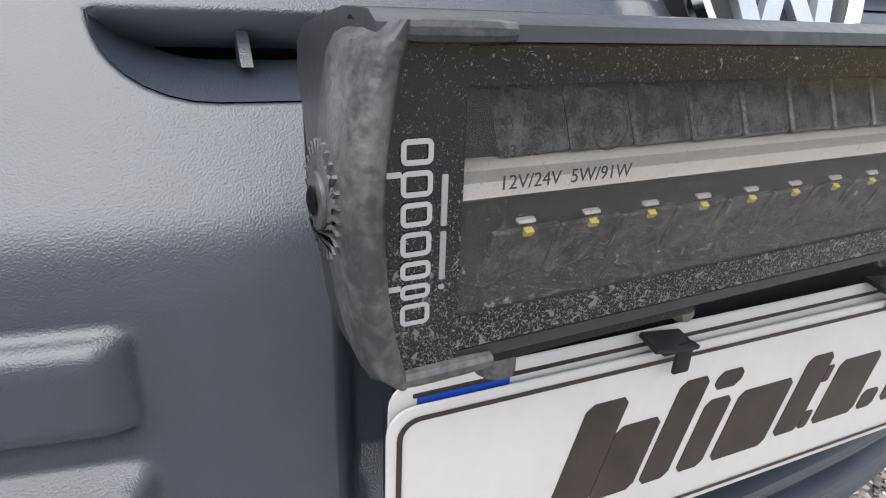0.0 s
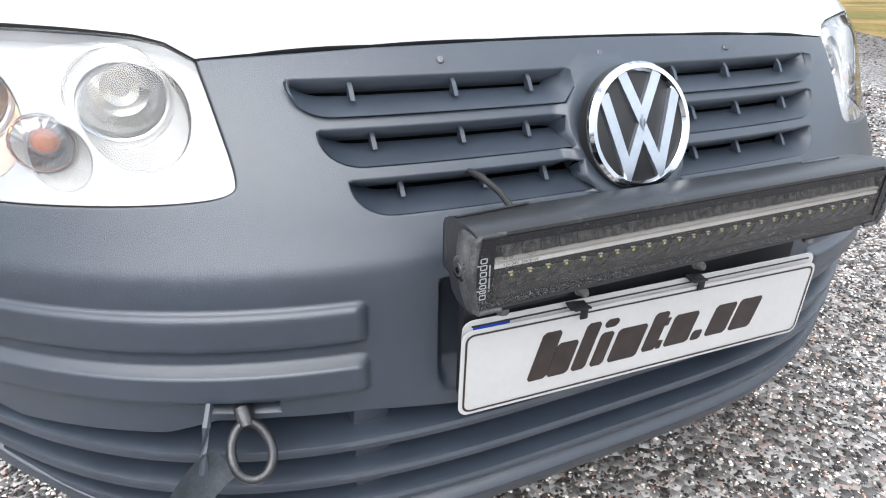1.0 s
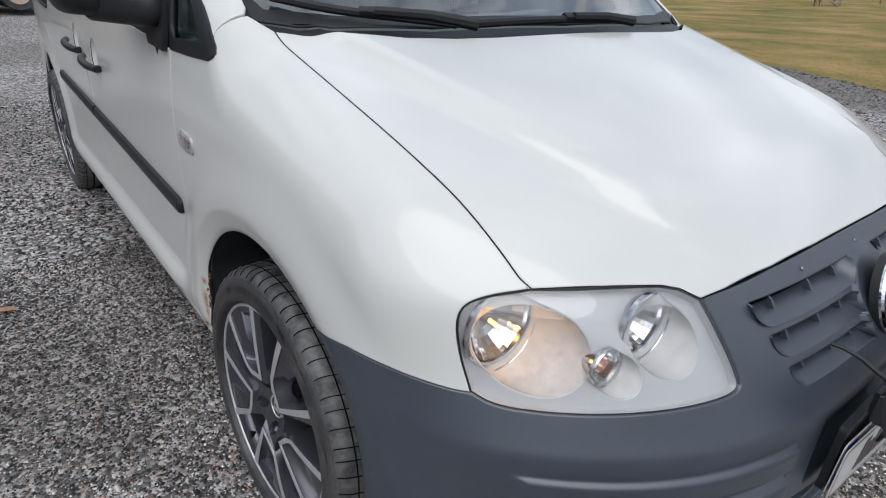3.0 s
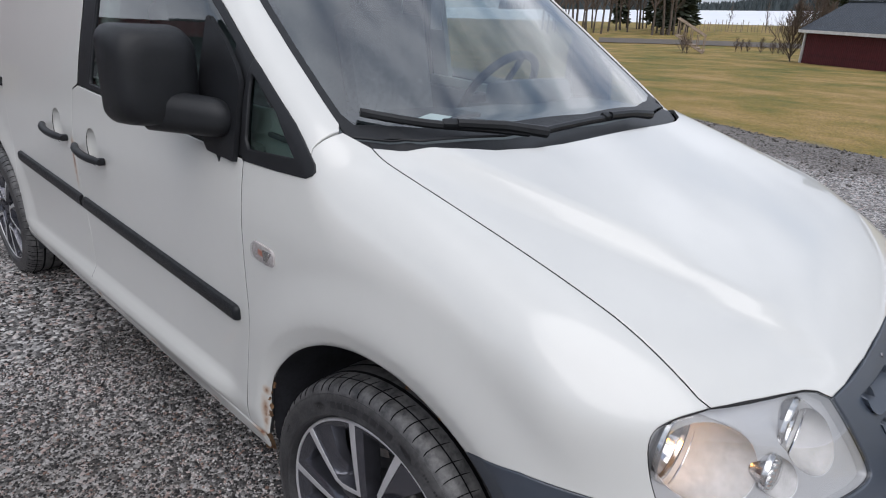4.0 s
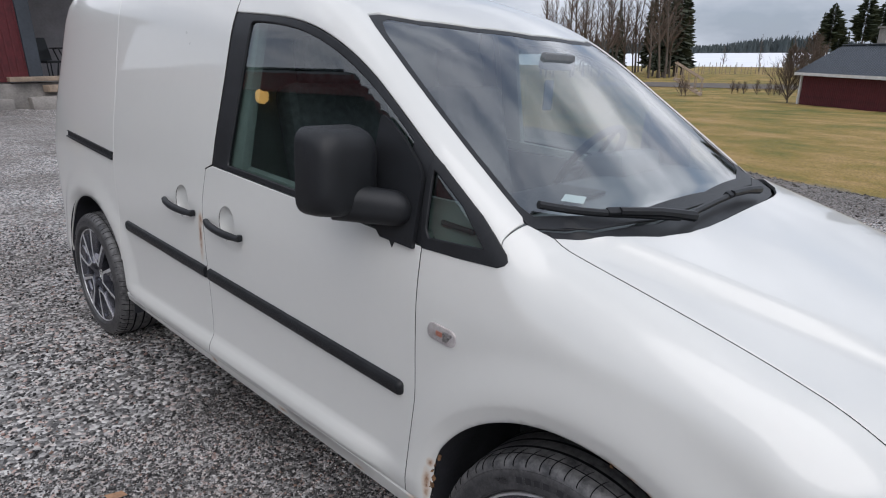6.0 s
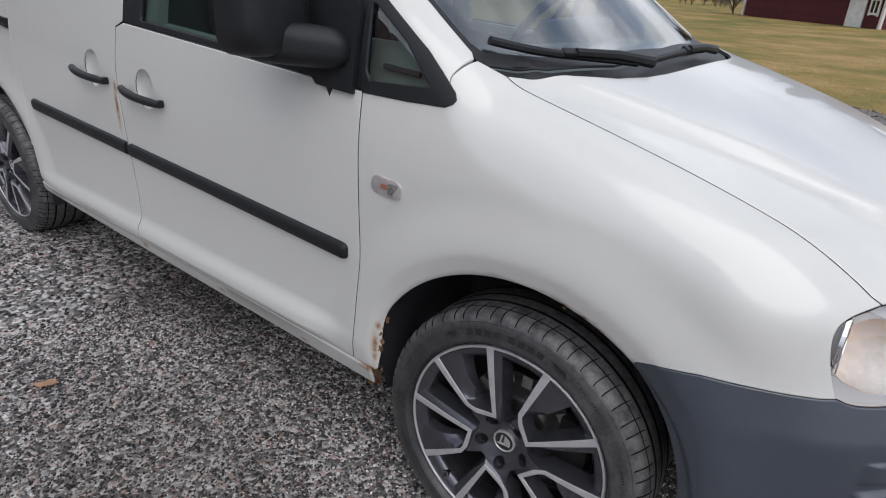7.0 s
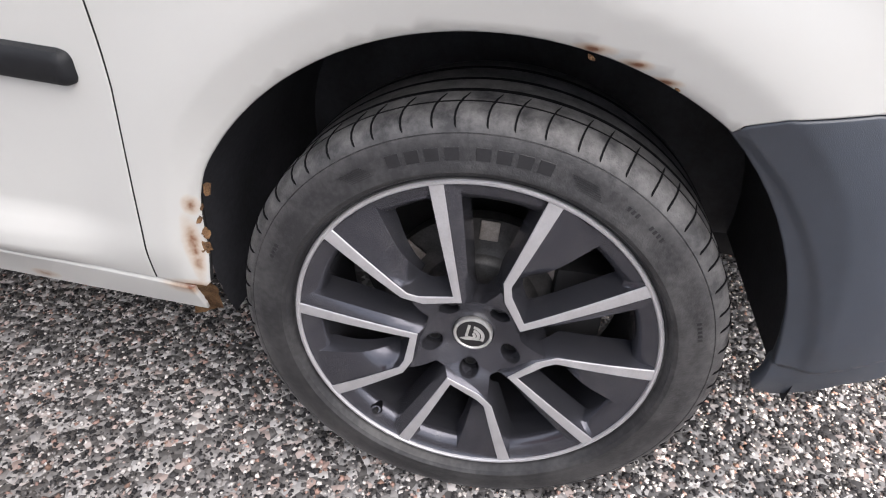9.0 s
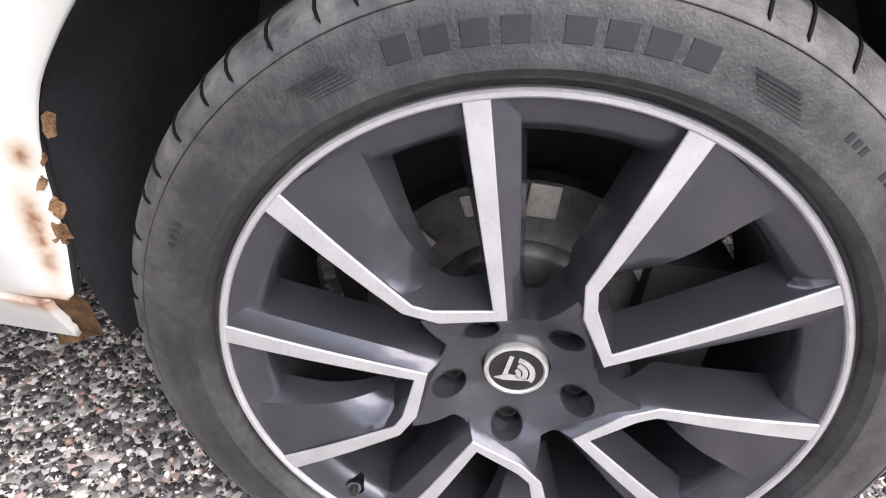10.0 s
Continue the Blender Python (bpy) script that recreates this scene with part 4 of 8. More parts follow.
    def run(a, b, n, last=False):
        return [(1 - t) * a + t * b for t in np.linspace(0, 1, n + 1)[:None if last else -1]]

    for k in range(5):
        ax = 124 - 72 * k
        X_R, X_B, X_C = 0.1015, 0.1065, 0.1052
        out = [pol(0.2372, ax + 20.9), pol(0.1002, ax + 21.7), pol(0.0715, ax - 20.8), pol(0.2372, ax - 22.2)]
        inn = [pol(0.2372, ax + 16.5), pol(0.1075, ax + 16.0), pol(0.0815, ax - 14.2), pol(0.2372, ax - 18.0)]
        xs_ = [X_R, X_B, X_C, X_R]
        # the bend at B is cut across, C is sharp
        cut_o = [out[0], out[1] + 0.10 * (out[0] - out[1]), out[1] + 0.26 * (out[2] - out[1]), out[2], out[3]]
        cut_i = [inn[0], inn[1] + 0.045 * (inn[0] - inn[1]), inn[1] + 0.20 * (inn[2] - inn[1]), inn[2], inn[3]]
        cx = [X_R, X_B - 0.0003, X_B, X_C, X_R]
        O, I, X = [], [], []
        for j, n in enumerate((7, 2, 3, 7)):
            last = j == 3
            O += run(cut_o[j], cut_o[j + 1], n, last)
            I += run(cut_i[j], cut_i[j + 1], n, last)
            X += run(np.array([cx[j]]), np.array([cx[j + 1]]), n, last)
        X = [float(v[0]) for v in X]
        bow = [0.0016 * math.sin(math.pi * min(1, j / 7)) if j <= 7 else 0.0016 * math.sin(math.pi * max(0, (j - 12)) / 7) if j >= 12 else 0 for j in range(len(X))]
        X = [x + b for x, b in zip(X, bow)]
        mid = [(o + i) / 2 for o, i in zip(O, I)]
        rows = []
        for o, i, x in zip(O, I, X):
            w = (o - i) / np.linalg.norm(o - i) * 0.0007
            rows.append([at(x - 0.0030, o), at(x - 0.0006, o), at(x, o - w), at(x, i + w), at(x - 0.0006, i), at(x - 0.0030, i)])
        spoke = grid_part("spoke_face", rows, MACHINED, wheel, "machined V spoke")
        # dark casting under it: steep walls, with a broad chamfer outside the straight arm
        rows = []
        last = len(X) - 1
        for j, (o, i, x) in enumerate(zip(O, I, X)):
            w = (o - i) / np.linalg.norm(o - i)
            if j <= 7:
                lat, dep, lat2, dep2 = 0.0015, 0.006, 0.006, 0.048
            elif j < 12:
                lat, dep, lat2, dep2 = 0.003, 0.005, 0.012, 0.030
            else:
                u = (j - 12) / (last - 12)
                lat, dep, lat2, dep2 = 0.0105 + 0.0075 * u, 0.0115 - 0.004 * u, 0.015 + 0.0075 * u, 0.050
            if j < 7:
                li, di, li2, di2 = 0.001, 0.010, 0.004, 0.030
            elif j < 12:
                li, di, li2, di2 = 0.0035, 0.012, 0.010, 0.034
            else:
                u = (j - 12) / (last - 12)
                li, di, li2, di2 = 0.0030, 0.014, 0.0085 + 0.004 * u * u, 0.040 - 0.006 * u
            if j == 12:
                w = w * 1.3
            rows.append([at(x - dep2, o + w * lat2), at(x - dep, o + w * lat), at(x - 0.0016, o + w * 0.0004), at(x - 0.0016, i - w * 0.0004), at(x - di * 0.35, i - w * li * 0.25), at(x - di, i - w * li), at(x - di2, i - w * li2)])
        grid_part("spoke_beam", rows, ANTHRACITE, spoke, angle=42)
        # flat web beside the longer arm, sinking into a hollow at the bend
        e0, e1 = pol(0.2330, ax + 0.2), pol(0.1120, ax + 8.5)
        rows, wall = [], []
        for q in range(13):
            u = q / 12
            a_, b_ = I[0] * (1 - u) + I[7] * u, e0 * (1 - u) + e1 * u
            xa = X[0] * (1 - u) + X[7] * u - 0.0020
            sag = 0.004 + 0.003 * u + 0.030 * max(0.0, (u - 0.45) / 0.55) ** 1.8
            sag0 = 0.010 * max(0.0, (u - 0.7) / 0.3) ** 2
            rows.append([at(xa - sag0 * min(1, t * 6) - (sag - sag0) * (t ** 1.35), a_ * (1 - t) + b_ * t) for t in np.linspace(0, 1, 9)])
            side = np.array((b_[1], -b_[0])) / np.linalg.norm(b_)
            wall.append([rows[-1][-1], at(rows[-1][-1][0] - 0.004, b_ + side * 0.0015), at(rows[-1][-1][0] - 0.030 * (1 - 0.6 * u), b_ + side * (0.0085 * (1 - u) + 0.003))])
        # the hollow's floor runs on behind the cross bar
        a_, b_ = I[9], I[11] * 0.86 + e1 * 0.14
        rows.append([at(X[9] - 0.010 - 0.026 * t ** 0.8, a_ * (1 - t) + (b_ * 0.5 + e1 * 0.5) * t) for t in np.linspace(0, 1, 9)])
        grid_part("spoke_web", rows, ANTHRACITE, spoke, angle=50)
        grid_part("spoke_web_edge", wall, ANTHRACITE, spoke, angle=50)
        # raised fillet where the straight arm meets the ring
        rows = []
        for q in range(6):
            u = q / 5
            p0 = inn[3] * (1 - 0.13 * u)
            w = (out[3] - inn[3]) / np.linalg.norm(out[3] - inn[3])
            reach = 0.030 * (1 - u) ** 1.6
            rows.append([at(0.0992 - 0.003 * u - 0.010 * t * (1 - 0.3 * u), (p0 - w * (0.001 + reach * t)) * (1 - 0.03 * t)) for t in np.linspace(0, 1, 5)])
        grid_part("arm_fillet", rows, ANTHRACITE, spoke, angle=60)
    # dished hub with five bolt holes through it
    from mathutils.geometry import delaunay_2d_cdt
    star = []
    for k in range(5):
        ax = 124 - 72 * k
        star += [pol(0.099, ax + 20), pol(0.083, ax + 1), pol(0.073, ax - 20), pol(0.064, ax - 33), pol(0.066, ax - 43)]
    inner = [pol(0.0285, 10 * i) for i in range(36)][::-1]
    loops = [dense(np.array(star), 0.008), np.array(inner)]
    holes = []
    for k in range(5):
        c = pol(0.0560, -90 + 72 * k)
        holes.append((c, np.array([c + pol(0.0138, 15 * i) for i in range(24)])))
        loops.append(holes[-1][1])
    flat = np.concatenate(loops)
    edges, s = [], 0
    for q in loops:
        edges += [(s + i, s + (i + 1) % len(q)) for i in range(len(q))]
        s += len(q)
    res = delaunay_2d_cdt([Vector(v) for v in flat], edges, [], 0, 1e-7)
    uv = np.array([tuple(v) for v in res[0]])

    def cone(p):
        r = math.hypot(*p)
        return 0.0800 + 0.0215 * step(0.026, 0.092, np.array(r)) + 0.004 * (r - 0.03) / 0.06

    tri = np.array([tuple(f) for f in res[2] if len(f) == 3])
    m_ = uv[tri].mean(1)
    ok = inside(loops[0], m_) & ~inside(loops[1], m_)
    for q in loops[2:]:
        ok &= ~inside(q, m_)
    hub = link("hub_centre", [at(float(cone(p)) - 0.0025, p) for p in uv], [tuple(f[::-1]) for f in tri[ok]], ANTHRACITE, wheel, "dished hub with five bolt holes")
    rows = [[at(float(cone(p)) - 0.0025, p) for p in loops[0]] + [at(float(cone(loops[0][0])) - 0.0025, loops[0][0])], [at(0.050, p * 0.98) for p in loops[0]] + [at(0.050, loops[0][0] * 0.98)]]
    grid_part("hub_side", rows, ANTHRACITE, hub, angle=50)
    for c, q in holes:
        q = np.concatenate([q, q[:1]])
        rows = [[at(float(cone(p)) - 0.0025 + 0.0006, c + (p - c) * 1.07) for p in q], [at(float(cone(p)) - 0.0025 + 0.0004, c + (p - c) * 1.0) for p in q], [at(float(cone(p)) - 0.006, c + (p - c) * 0.97) for p in q], [at(0.058, c + (p - c) * 0.95) for p in q]]
        grid_part("bolt_hole", rows, ANTHRACITE, hub, "bolt hole with a rounded lip", angle=70)
        # floor and bolt near-black: the hole's shade put into their colour
        part("hole_floor", lathe([(0.0140, 0.0600), (0, 0.0600)], 24, Matrix.Translation((0, c[0], c[1]))), HOLE_SHADE, hub)
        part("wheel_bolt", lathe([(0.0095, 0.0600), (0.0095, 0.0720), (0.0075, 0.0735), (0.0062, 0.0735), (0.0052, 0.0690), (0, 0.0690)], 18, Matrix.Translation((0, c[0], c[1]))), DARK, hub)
    cap = part("centre_cap", lathe([(0.0305, 0.074), (0.0305, 0.0805), (0.0295, 0.0825), (0.0268, 0.0830), (0.0258, 0.0820), (0.0255, 0.0808), (0, 0.0810)], 48), CAP_SILVER, wheel, "silver cap with a raised emblem")
    cap.matrix_local = Matrix.Diagonal((1, 0.88, 0.88, 1))
    part("cap_field", lathe([(0.0254, 0.0811), (0.0250, 0.0814), (0, 0.0817)], 40), SEAL, cap)
    # plain raised device on the cap: a bowed wing of three bars over a short stem
    up = Matrix.Translation((0.0816, 0, 0)) @ Matrix(((0, 0, 1, 0), (1, 0, 0, 0), (0, 1, 0, 0), (0, 0, 0, 1)))
    for r0, a0, a1, w in ((0.0190, 78, -28, 0.0052), (0.0122, 70, -34, 0.0050), (0.0060, 60, -50, 0.0044)):
        o_ = [pol(r0 + w / 2, a) * (1, 0.92) + (-0.003, -0.003) for a in np.linspace(a0, a1, 9)]
        i_ = [pol(max(0.0005, r0 - w / 2), a) * (1, 0.92) + (-0.003, -0.003) for a in np.linspace(a1 + 6, a0, 9)]
        part("cap_device", prism([tuple(p) for p in o_ + i_], 0.0009, up), CAP_SILVER, cap)
    part("cap_device", prism([(-0.0195, -0.0105), (-0.0100, -0.0125), (0.0140, -0.0100), (0.0050, -0.0060), (-0.0070, -0.0050)], 0.0009, up), CAP_SILVER, cap)
    part("cap_device", prism([(-0.0120, -0.0060), (-0.0075, -0.0045), (-0.0040, 0.0170), (-0.0080, 0.0180)], 0.0009, up), CAP_SILVER, cap)
    # valve in its pocket
    y, z = pol(0.2165, -128)
    part("valve_pocket", lathe([(0.0095, 0.0925), (0.0090, 0.0935), (0.0080, 0.0930), (0.0075, 0.080), (0, 0.080)], 20, Matrix.Translation((0, y, z))), HOLE_SHADE, wheel)
    part("valve", lathe([(0, 0.098), (0.0036, 0.098), (0.0040, 0.096), (0.004, 0.082), (0.0055, 0.078)], 12, Matrix.Translation((0, y - 0.001, z - 0.002))), SEAL, wheel)
    # brake disc, hub and caliper behind the spokes
    disc = part("brake_disc", lathe([(0.140, -0.012), (0.140, 0.010), (0.095, 0.010), (0.086, 0.014), (0.080, 0.024), (0.076, 0.026), (0.03, 0.026), (0, 0.026)], 64), DISC, wheel)
    part("brake_caliper", box(0.060, 0.075, 0.14, pose(0.000, 0.135, 0.02), 0.012), DARK, wheel)
    for a, w_, h_ in ((111, 0.034, 0.020), (88, 0.026, 0.030), (34, 0.036, 0.022), (142, 0.016, 0.034), (174, 0.014, 0.018)):
        y, z = pol(0.124, a)
        part("shield_lug", box(0.003, h_, w_, Matrix.Translation((0.014, y, z)) @ Matrix.Rotation(radians(a), 4, "X"), 0.002), LUG, disc, "pale grey bracket")
    part("inner_drum", lathe([(0.205, -0.09), (0.0, -0.09)], 48), DARK, wheel)
    return wheel


wheel = make_wheel()
wheel["group"] = "wheels of the van"
flip = Matrix.Rotation(math.pi, 4, "Z")
lean_in = pose(0, 0, 0, 0, -2.0, 1.8)
base = SLOPE @ Matrix.Translation((-0.7655, HUB_F + 0.003, HUB_Z - 0.0044)) @ flip @ lean_in @ Matrix.Scale(0.989, 4)
wheel.matrix_world = base
spin = Matrix.Rotation(radians(24), 4, "X")
copy_thing(wheel, SLOPE @ Matrix.Translation((-0.757, HUB_R, HUB_Z)) @ flip @ spin)
copy_thing(wheel, SLOPE @ Matrix.Translation((0.762, HUB_F, HUB_Z)) @ spin)
copy_thing(wheel, SLOPE @ Matrix.Translation((0.757, HUB_R, HUB_Z)))

# ---- headlamps ----
def lamp_round(x, z, r):
    """A circle seen from ahead, laid on the nose."""
    return [on_nose(x + r * math.cos(a), z + r * math.sin(a)) for a in np.linspace(0, TAU, 33)[:-1]]


def shrink(points, d):
    return inset(ccw(drum_uv(np.array(points, float))), d)


WELLS = [(-0.705, 0.733, 0.066), (-0.534, 0.741, 0.052), (-0.611, 0.700, 0.0315)]
GLOW = glow("lit_filament", (1.0, 0.50, 0.12), 6.0)
DOME = glass("fluted_clear", (0.93, 0.93, 0.92), 0.05, 0.22)
BULB_GLASS = glass("bulb_glass", (0.98, 0.95, 0.9), 0.0, 0.05)
RIBBED = mat("ribbed_apron", (0.62, 0.61, 0.60), 0.26, 0.6, noise_scale=60.0, amount=0.12, bump=0.7, bump_scale=2600)


def mirror_x(ob):
    """The same part on the other side."""
    me = ob.data.copy()
    me.transform(Matrix.Diagonal((-1, 1, 1, 1)))
    me.flip_normals()
    o = new(ob.name.split(".")[0], me)
    o.parent = ob.parent
    return o


def headlamp(side):
    lamp = tagged(new("headlamp"), "clear headlamp with silver bezel" + (", outer bulb lit amber" if side < 0 else ", unlit"))
    lamp.parent = van
    made = []
    line_uv = np.array(drum_uv(np.array(LAMP, float)))
    made.append(panel("lens", LAMP, LENS, lamp, "drum", gap=0.02, sink=0.0008, seam=0.0004, depth=0.003))
    made.append(panel("lamp_seal", LAMP, SEAL, lamp, "drum", holes=[shrink(LAMP, 0.0003)], gap=0.03, sink=0.006, seam=-0.001, depth=0.02, hole_depth=0.024, rim=SILVER))
    holes = [lamp_round(*w) for w in WELLS]
    made.append(panel("bezel", LAMP, SILVER, lamp, "drum", holes=[np.array(drum_uv(np.array(h))) for h in holes], gap=0.012, sink=0.022, seam=-0.003, depth=0.004, hole_depth=0.004, edge_gap=0.006, round_=0.0))
    for k, (x, z, r) in enumerate(WELLS):
        # tapering well from the bezel to the reflector's mouth, then the bowl
        depth, rr = ((0.046, 0.0590), (0.030, 0.0470), (0.010, 0.0285))[k]
        cx, cz = x - (0.003, 0.003, 0.001)[k], z + (0.007, 0.004, 0.002)[k]
        n = 48
        cy = float(nose(abs(x), z)) + 0.022 + depth
        bm = bmesh.new()
        top, mid, back = [], [], []
        for i in range(n):
            a = TAU * i / n
            p = on_nose(x + r * math.cos(a), z + r * math.sin(a))
            tp = np.array(p) - slope(np.array([p]))[0] * 0.0228
            top.append(bm.verts.new(tuple(tp)))
            mid.append(bm.verts.new((cx + rr * 1.06 * math.cos(a), cy, cz + rr * 1.06 * math.sin(a))))
            back.append(bm.verts.new((cx + rr * math.cos(a), cy + 0.004, cz + rr * math.sin(a))))
        for A, B in ((top, mid), (mid, back)):
            for i in range(n):
                bm.faces.new((A[i], A[(i + 1) % n], B[(i + 1) % n], B[i]))
        made.append(part("apron", bm, RIBBED, lamp, "finely ribbed apron"))
        turn = Matrix.Translation((cx, cy + 0.002, cz)) @ Matrix.Rotation(math.pi / 2, 4, "Z")
        prof = [(rr * 0.97, 0.002), (rr * 0.90, 0.010), (rr * 0.78, 0.020), (rr * 0.60, 0.030), (rr * 0.40, 0.036), (rr * 0.2, 0.039), (0, 0.039)]
        made.append(part("reflector", lathe(prof, 30, turn), REFLECTOR, lamp, "chromed reflector bowl with flutes", angle=7))
        made.append(part("reflector_ring", lathe([(rr * 0.93, 0.003), (rr * 0.95, -0.003), (rr * 1.0, -0.005), (rr * 1.05, -0.003), (rr * 1.06, 0.003)], 48, turn), REFLECTOR, lamp, "bright ring"))
        if k == 2:
            # clear fluted dome over the small lamp
            bm = bmesh.new()
            rows = []
            for q in range(7):
                h_ = q / 6
                rad_ = rr * math.cos(h_ * math.pi / 2 * 0.96)
                rows.append([bm.verts.new((cx + rad_ * (1 + 0.03 * math.cos(22 * a_)) * math.cos(a_), cy - 0.004 - 0.012 * math.sin(h_ * math.pi / 2), cz + rad_ * (1 + 0.03 * math.cos(22 * a_)) * math.sin(a_))) for a_ in np.linspace(0, TAU, 67)[:-1]])
            for A, B in zip(rows, rows[1:]):
                for i in range(66):
                    bm.faces.new((A[i], A[(i + 1) % 66], B[(i + 1) % 66], B[i]))
            made.append(part("fluted_dome", bm, DOME, lamp, "clear fluted dome", angle=20))
        # pressed step between bowl and apron
        if k < 2:
            made.append(part("apron_step", tube([(cx + rr * 1.12 * math.cos(a_), cy - 0.010, cz + rr * 1.12 * math.sin(a_)) for a_ in np.linspace(radians(-100), radians(25), 16)], 0.0018, 6), REFLECTOR, lamp))
        bulb_m = Matrix.Translation((cx, cy + 0.012, cz)) @ Matrix.Rotation(math.pi / 2, 4, "Z")
        b = part("bulb", lathe([(0, -0.014), (0.004, -0.013), (0.0065, -0.008), (0.0065, 0.012), (0.004, 0.026)] if k < 2 else [(0, -0.012), (0.009, -0.009), (0.0135, 0.0), (0.010, 0.010), (0.005, 0.02)], 20, bulb_m), ORANGE_PLASTIC if k == 2 else BULB_GLASS, lamp, "orange bulb" if k == 2 else "")
        made.append(b)
        if k == 0:
            f = part("filament", lathe([(0, -0.006), (0.003, -0.004), (0.003, 0.008), (0, 0.010)], 12, bulb_m), GLOW if side < 0 else SILVER, lamp)
            made.append(f)
            if side < 0:
                lit = bpy.data.lights.new("bulb_light", "POINT")
                lit.energy, lit.color, lit.shadow_soft_size = 0.085, (1.0, 0.45, 0.08), 0.006
                lo = new("bulb_light", lit)
                lo.parent = lamp
                lo.matrix_local = Matrix.Translation((cx, cy - 0.008, cz))
    back_box = part("housing", box(0.36, 0.20, 0.17, pose(-0.60, 0.50, 0.735, 0, 0, -24), 0.02), DARK, lamp)
    made.append(back_box)
    if side > 0:
        for o in made:
            mirror_x(o)
            bpy.data.objects.remove(o)
    return lamp


headlamp(-1)
headlamp(1)

# ---- round badge on the grille ----
SATIN = mat("satin_chrome", (0.50, 0.53, 0.58), 0.30, 1.0, noise_scale=30.0, amount=0.10)
lean = Matrix.Translation((0, 0.086, 0.704)) @ Matrix.Rotation(radians(72), 4, "X")
badge = new("badge")
badge.parent = van
badge.matrix_local = lean
side_to_up = Matrix.Rotation(-math.pi / 2, 4, "Y")
part("badge_back", lathe([(0.074, -0.012), (0.074, 0.002), (0.070, 0.004), (0, 0.005)], 64, side_to_up), SEAL, badge)
part("badge_ring", lathe([(0.0735, 0.0), (0.0735, 0.006), (0.0705, 0.010), (0.0655, 0.010), (0.0625, 0.006), (0.0625, 0.002)], 72, side_to_up), CHROME, badge, "chrome ring")


def chevron(points, w, name):
    """A mitred flat chrome bar along plan points, clipped to the ring by its ends."""
    bm = bmesh.new()
    P = [Vector(p) for p in points]
    rows = []
    for i, p in enumerate(P):
        d0 = (P[i] - P[i - 1]).normalized() if i else (P[1] - P[0]).normalized()
        d1 = (P[i + 1] - P[i]).normalized() if i < len(P) - 1 else d0
        n0, n1 = Vector((-d0.y, d0.x)), Vector((-d1.y, d1.x))
        n = (n0 + n1).normalized()
        k = min(2.6, 1 / max(0.2, n.dot(n0)))
        rows.append([bm.verts.new((*(p + n * w * k), 0.003)), bm.verts.new((*(p + n * (w - 0.0012) * k), 0.0088)), bm.verts.new((*(p - n * (w - 0.0012) * k), 0.0088)), bm.verts.new((*(p - n * w * k), 0.003))])
    for A, B in zip(rows, rows[1:]):
        for k in range(3):
            bm.faces.new((A[k], A[k + 1], B[k + 1], B[k]))
    bm.faces.new(rows[0])
    bm.faces.new(rows[-1])
    part(name, bm, SATIN, badge)


chevron([(-0.0255, 0.0605), (0, 0.0085), (0.0255, 0.0605)], 0.0078, "upper_chevron")
chevron([(-0.052, 0.0385), (-0.0235, -0.050), (0, -0.0005), (0.0235, -0.050), (0.052, 0.0385)], 0.0078, "lower_chevron")
tagged(badge, "round chrome badge with chevrons on black")
for x in (-0.222, -0.002, 0.222):
    p = drum_xyz(drum_uv((x, 0.15, 0.776)))[0]
    part("grille_screw", lathe([(0, 0.003), (0.0035, 0.0026), (0.0048, 0.001), (0.0048, -0.004)], 14, Matrix.Translation(p) @ Matrix.Rotation(radians(61), 4, "X") @ side_to_up), STEEL, van, "small bright screw head")

ZINC = mat("dull_zinc", (0.17, 0.165, 0.155), 0.5, 0.4, noise_scale=90.0, amount=0.3)
# ---- number plates ----
def plate_body(name, label, w, h, m, border, blue):
    ob = empty(name, label, "plate")
    ob.matrix_world = SLOPE @ m
    part("sheet", prism(rounded(w, h, 0.012), 0.0016, None, None, 0.0005), WHITE_PLATE, ob)
    if border:
        outer, inner_ = rounded(w - 0.008, h - 0.008, 0.010), rounded(w - 0.013, h - 0.013, 0.008)
        bm = bmesh.new()
        A = [bm.verts.new((x, y, 0.0022)) for x, y in outer]
        B = [bm.verts.new((x, y, 0.0022)) for x, y in inner_]
        for i in range(len(A)):
            j = (i + 1) % len(A)
            bm.faces.new((A[i], A[j], B[j], B[i]))
        part("border_line", bm, PLATE_INK, ob, "thin black border")
    if blue:
        part("blue_band", prism([(-w / 2 + 0.008, -h / 2 + 0.01), (-w / 2 + 0.055, -h / 2 + 0.01), (-w / 2 + 0.055, h / 2 - 0.008), (-w / 2 + 0.012, h / 2 - 0.008)], 0.0006, pose(0, 0, 0.0016)), PLATE_BLUE, ob, "blue band")
        part("border_line", prism(rounded(w - 0.02, 0.002, 0.0008), 0.0006, pose(0, h / 2 - 0.007, 0.0016)), PLATE_INK, ob)
    return ob


stand = Matrix.Rotation(math.pi / 2, 4, "X")
front_plate = plate_body("show_plate", "white dealer plate with bold black slanted shapes", 0.517, 0.109, Matrix.Translation((0.001, 0.004, 0.4715)) @ pose(0, 0, 0, 0, 0.75, -2.3) @ stand, True, False)
plate_body("registration_plate", "white registration plate with blue band, mostly covered", 0.517, 0.110, Matrix.Translation((0.004, 0.011, 0.481)) @ pose(0, 0, 0, 1, 0.55, -2.0) @ stand, False, True)
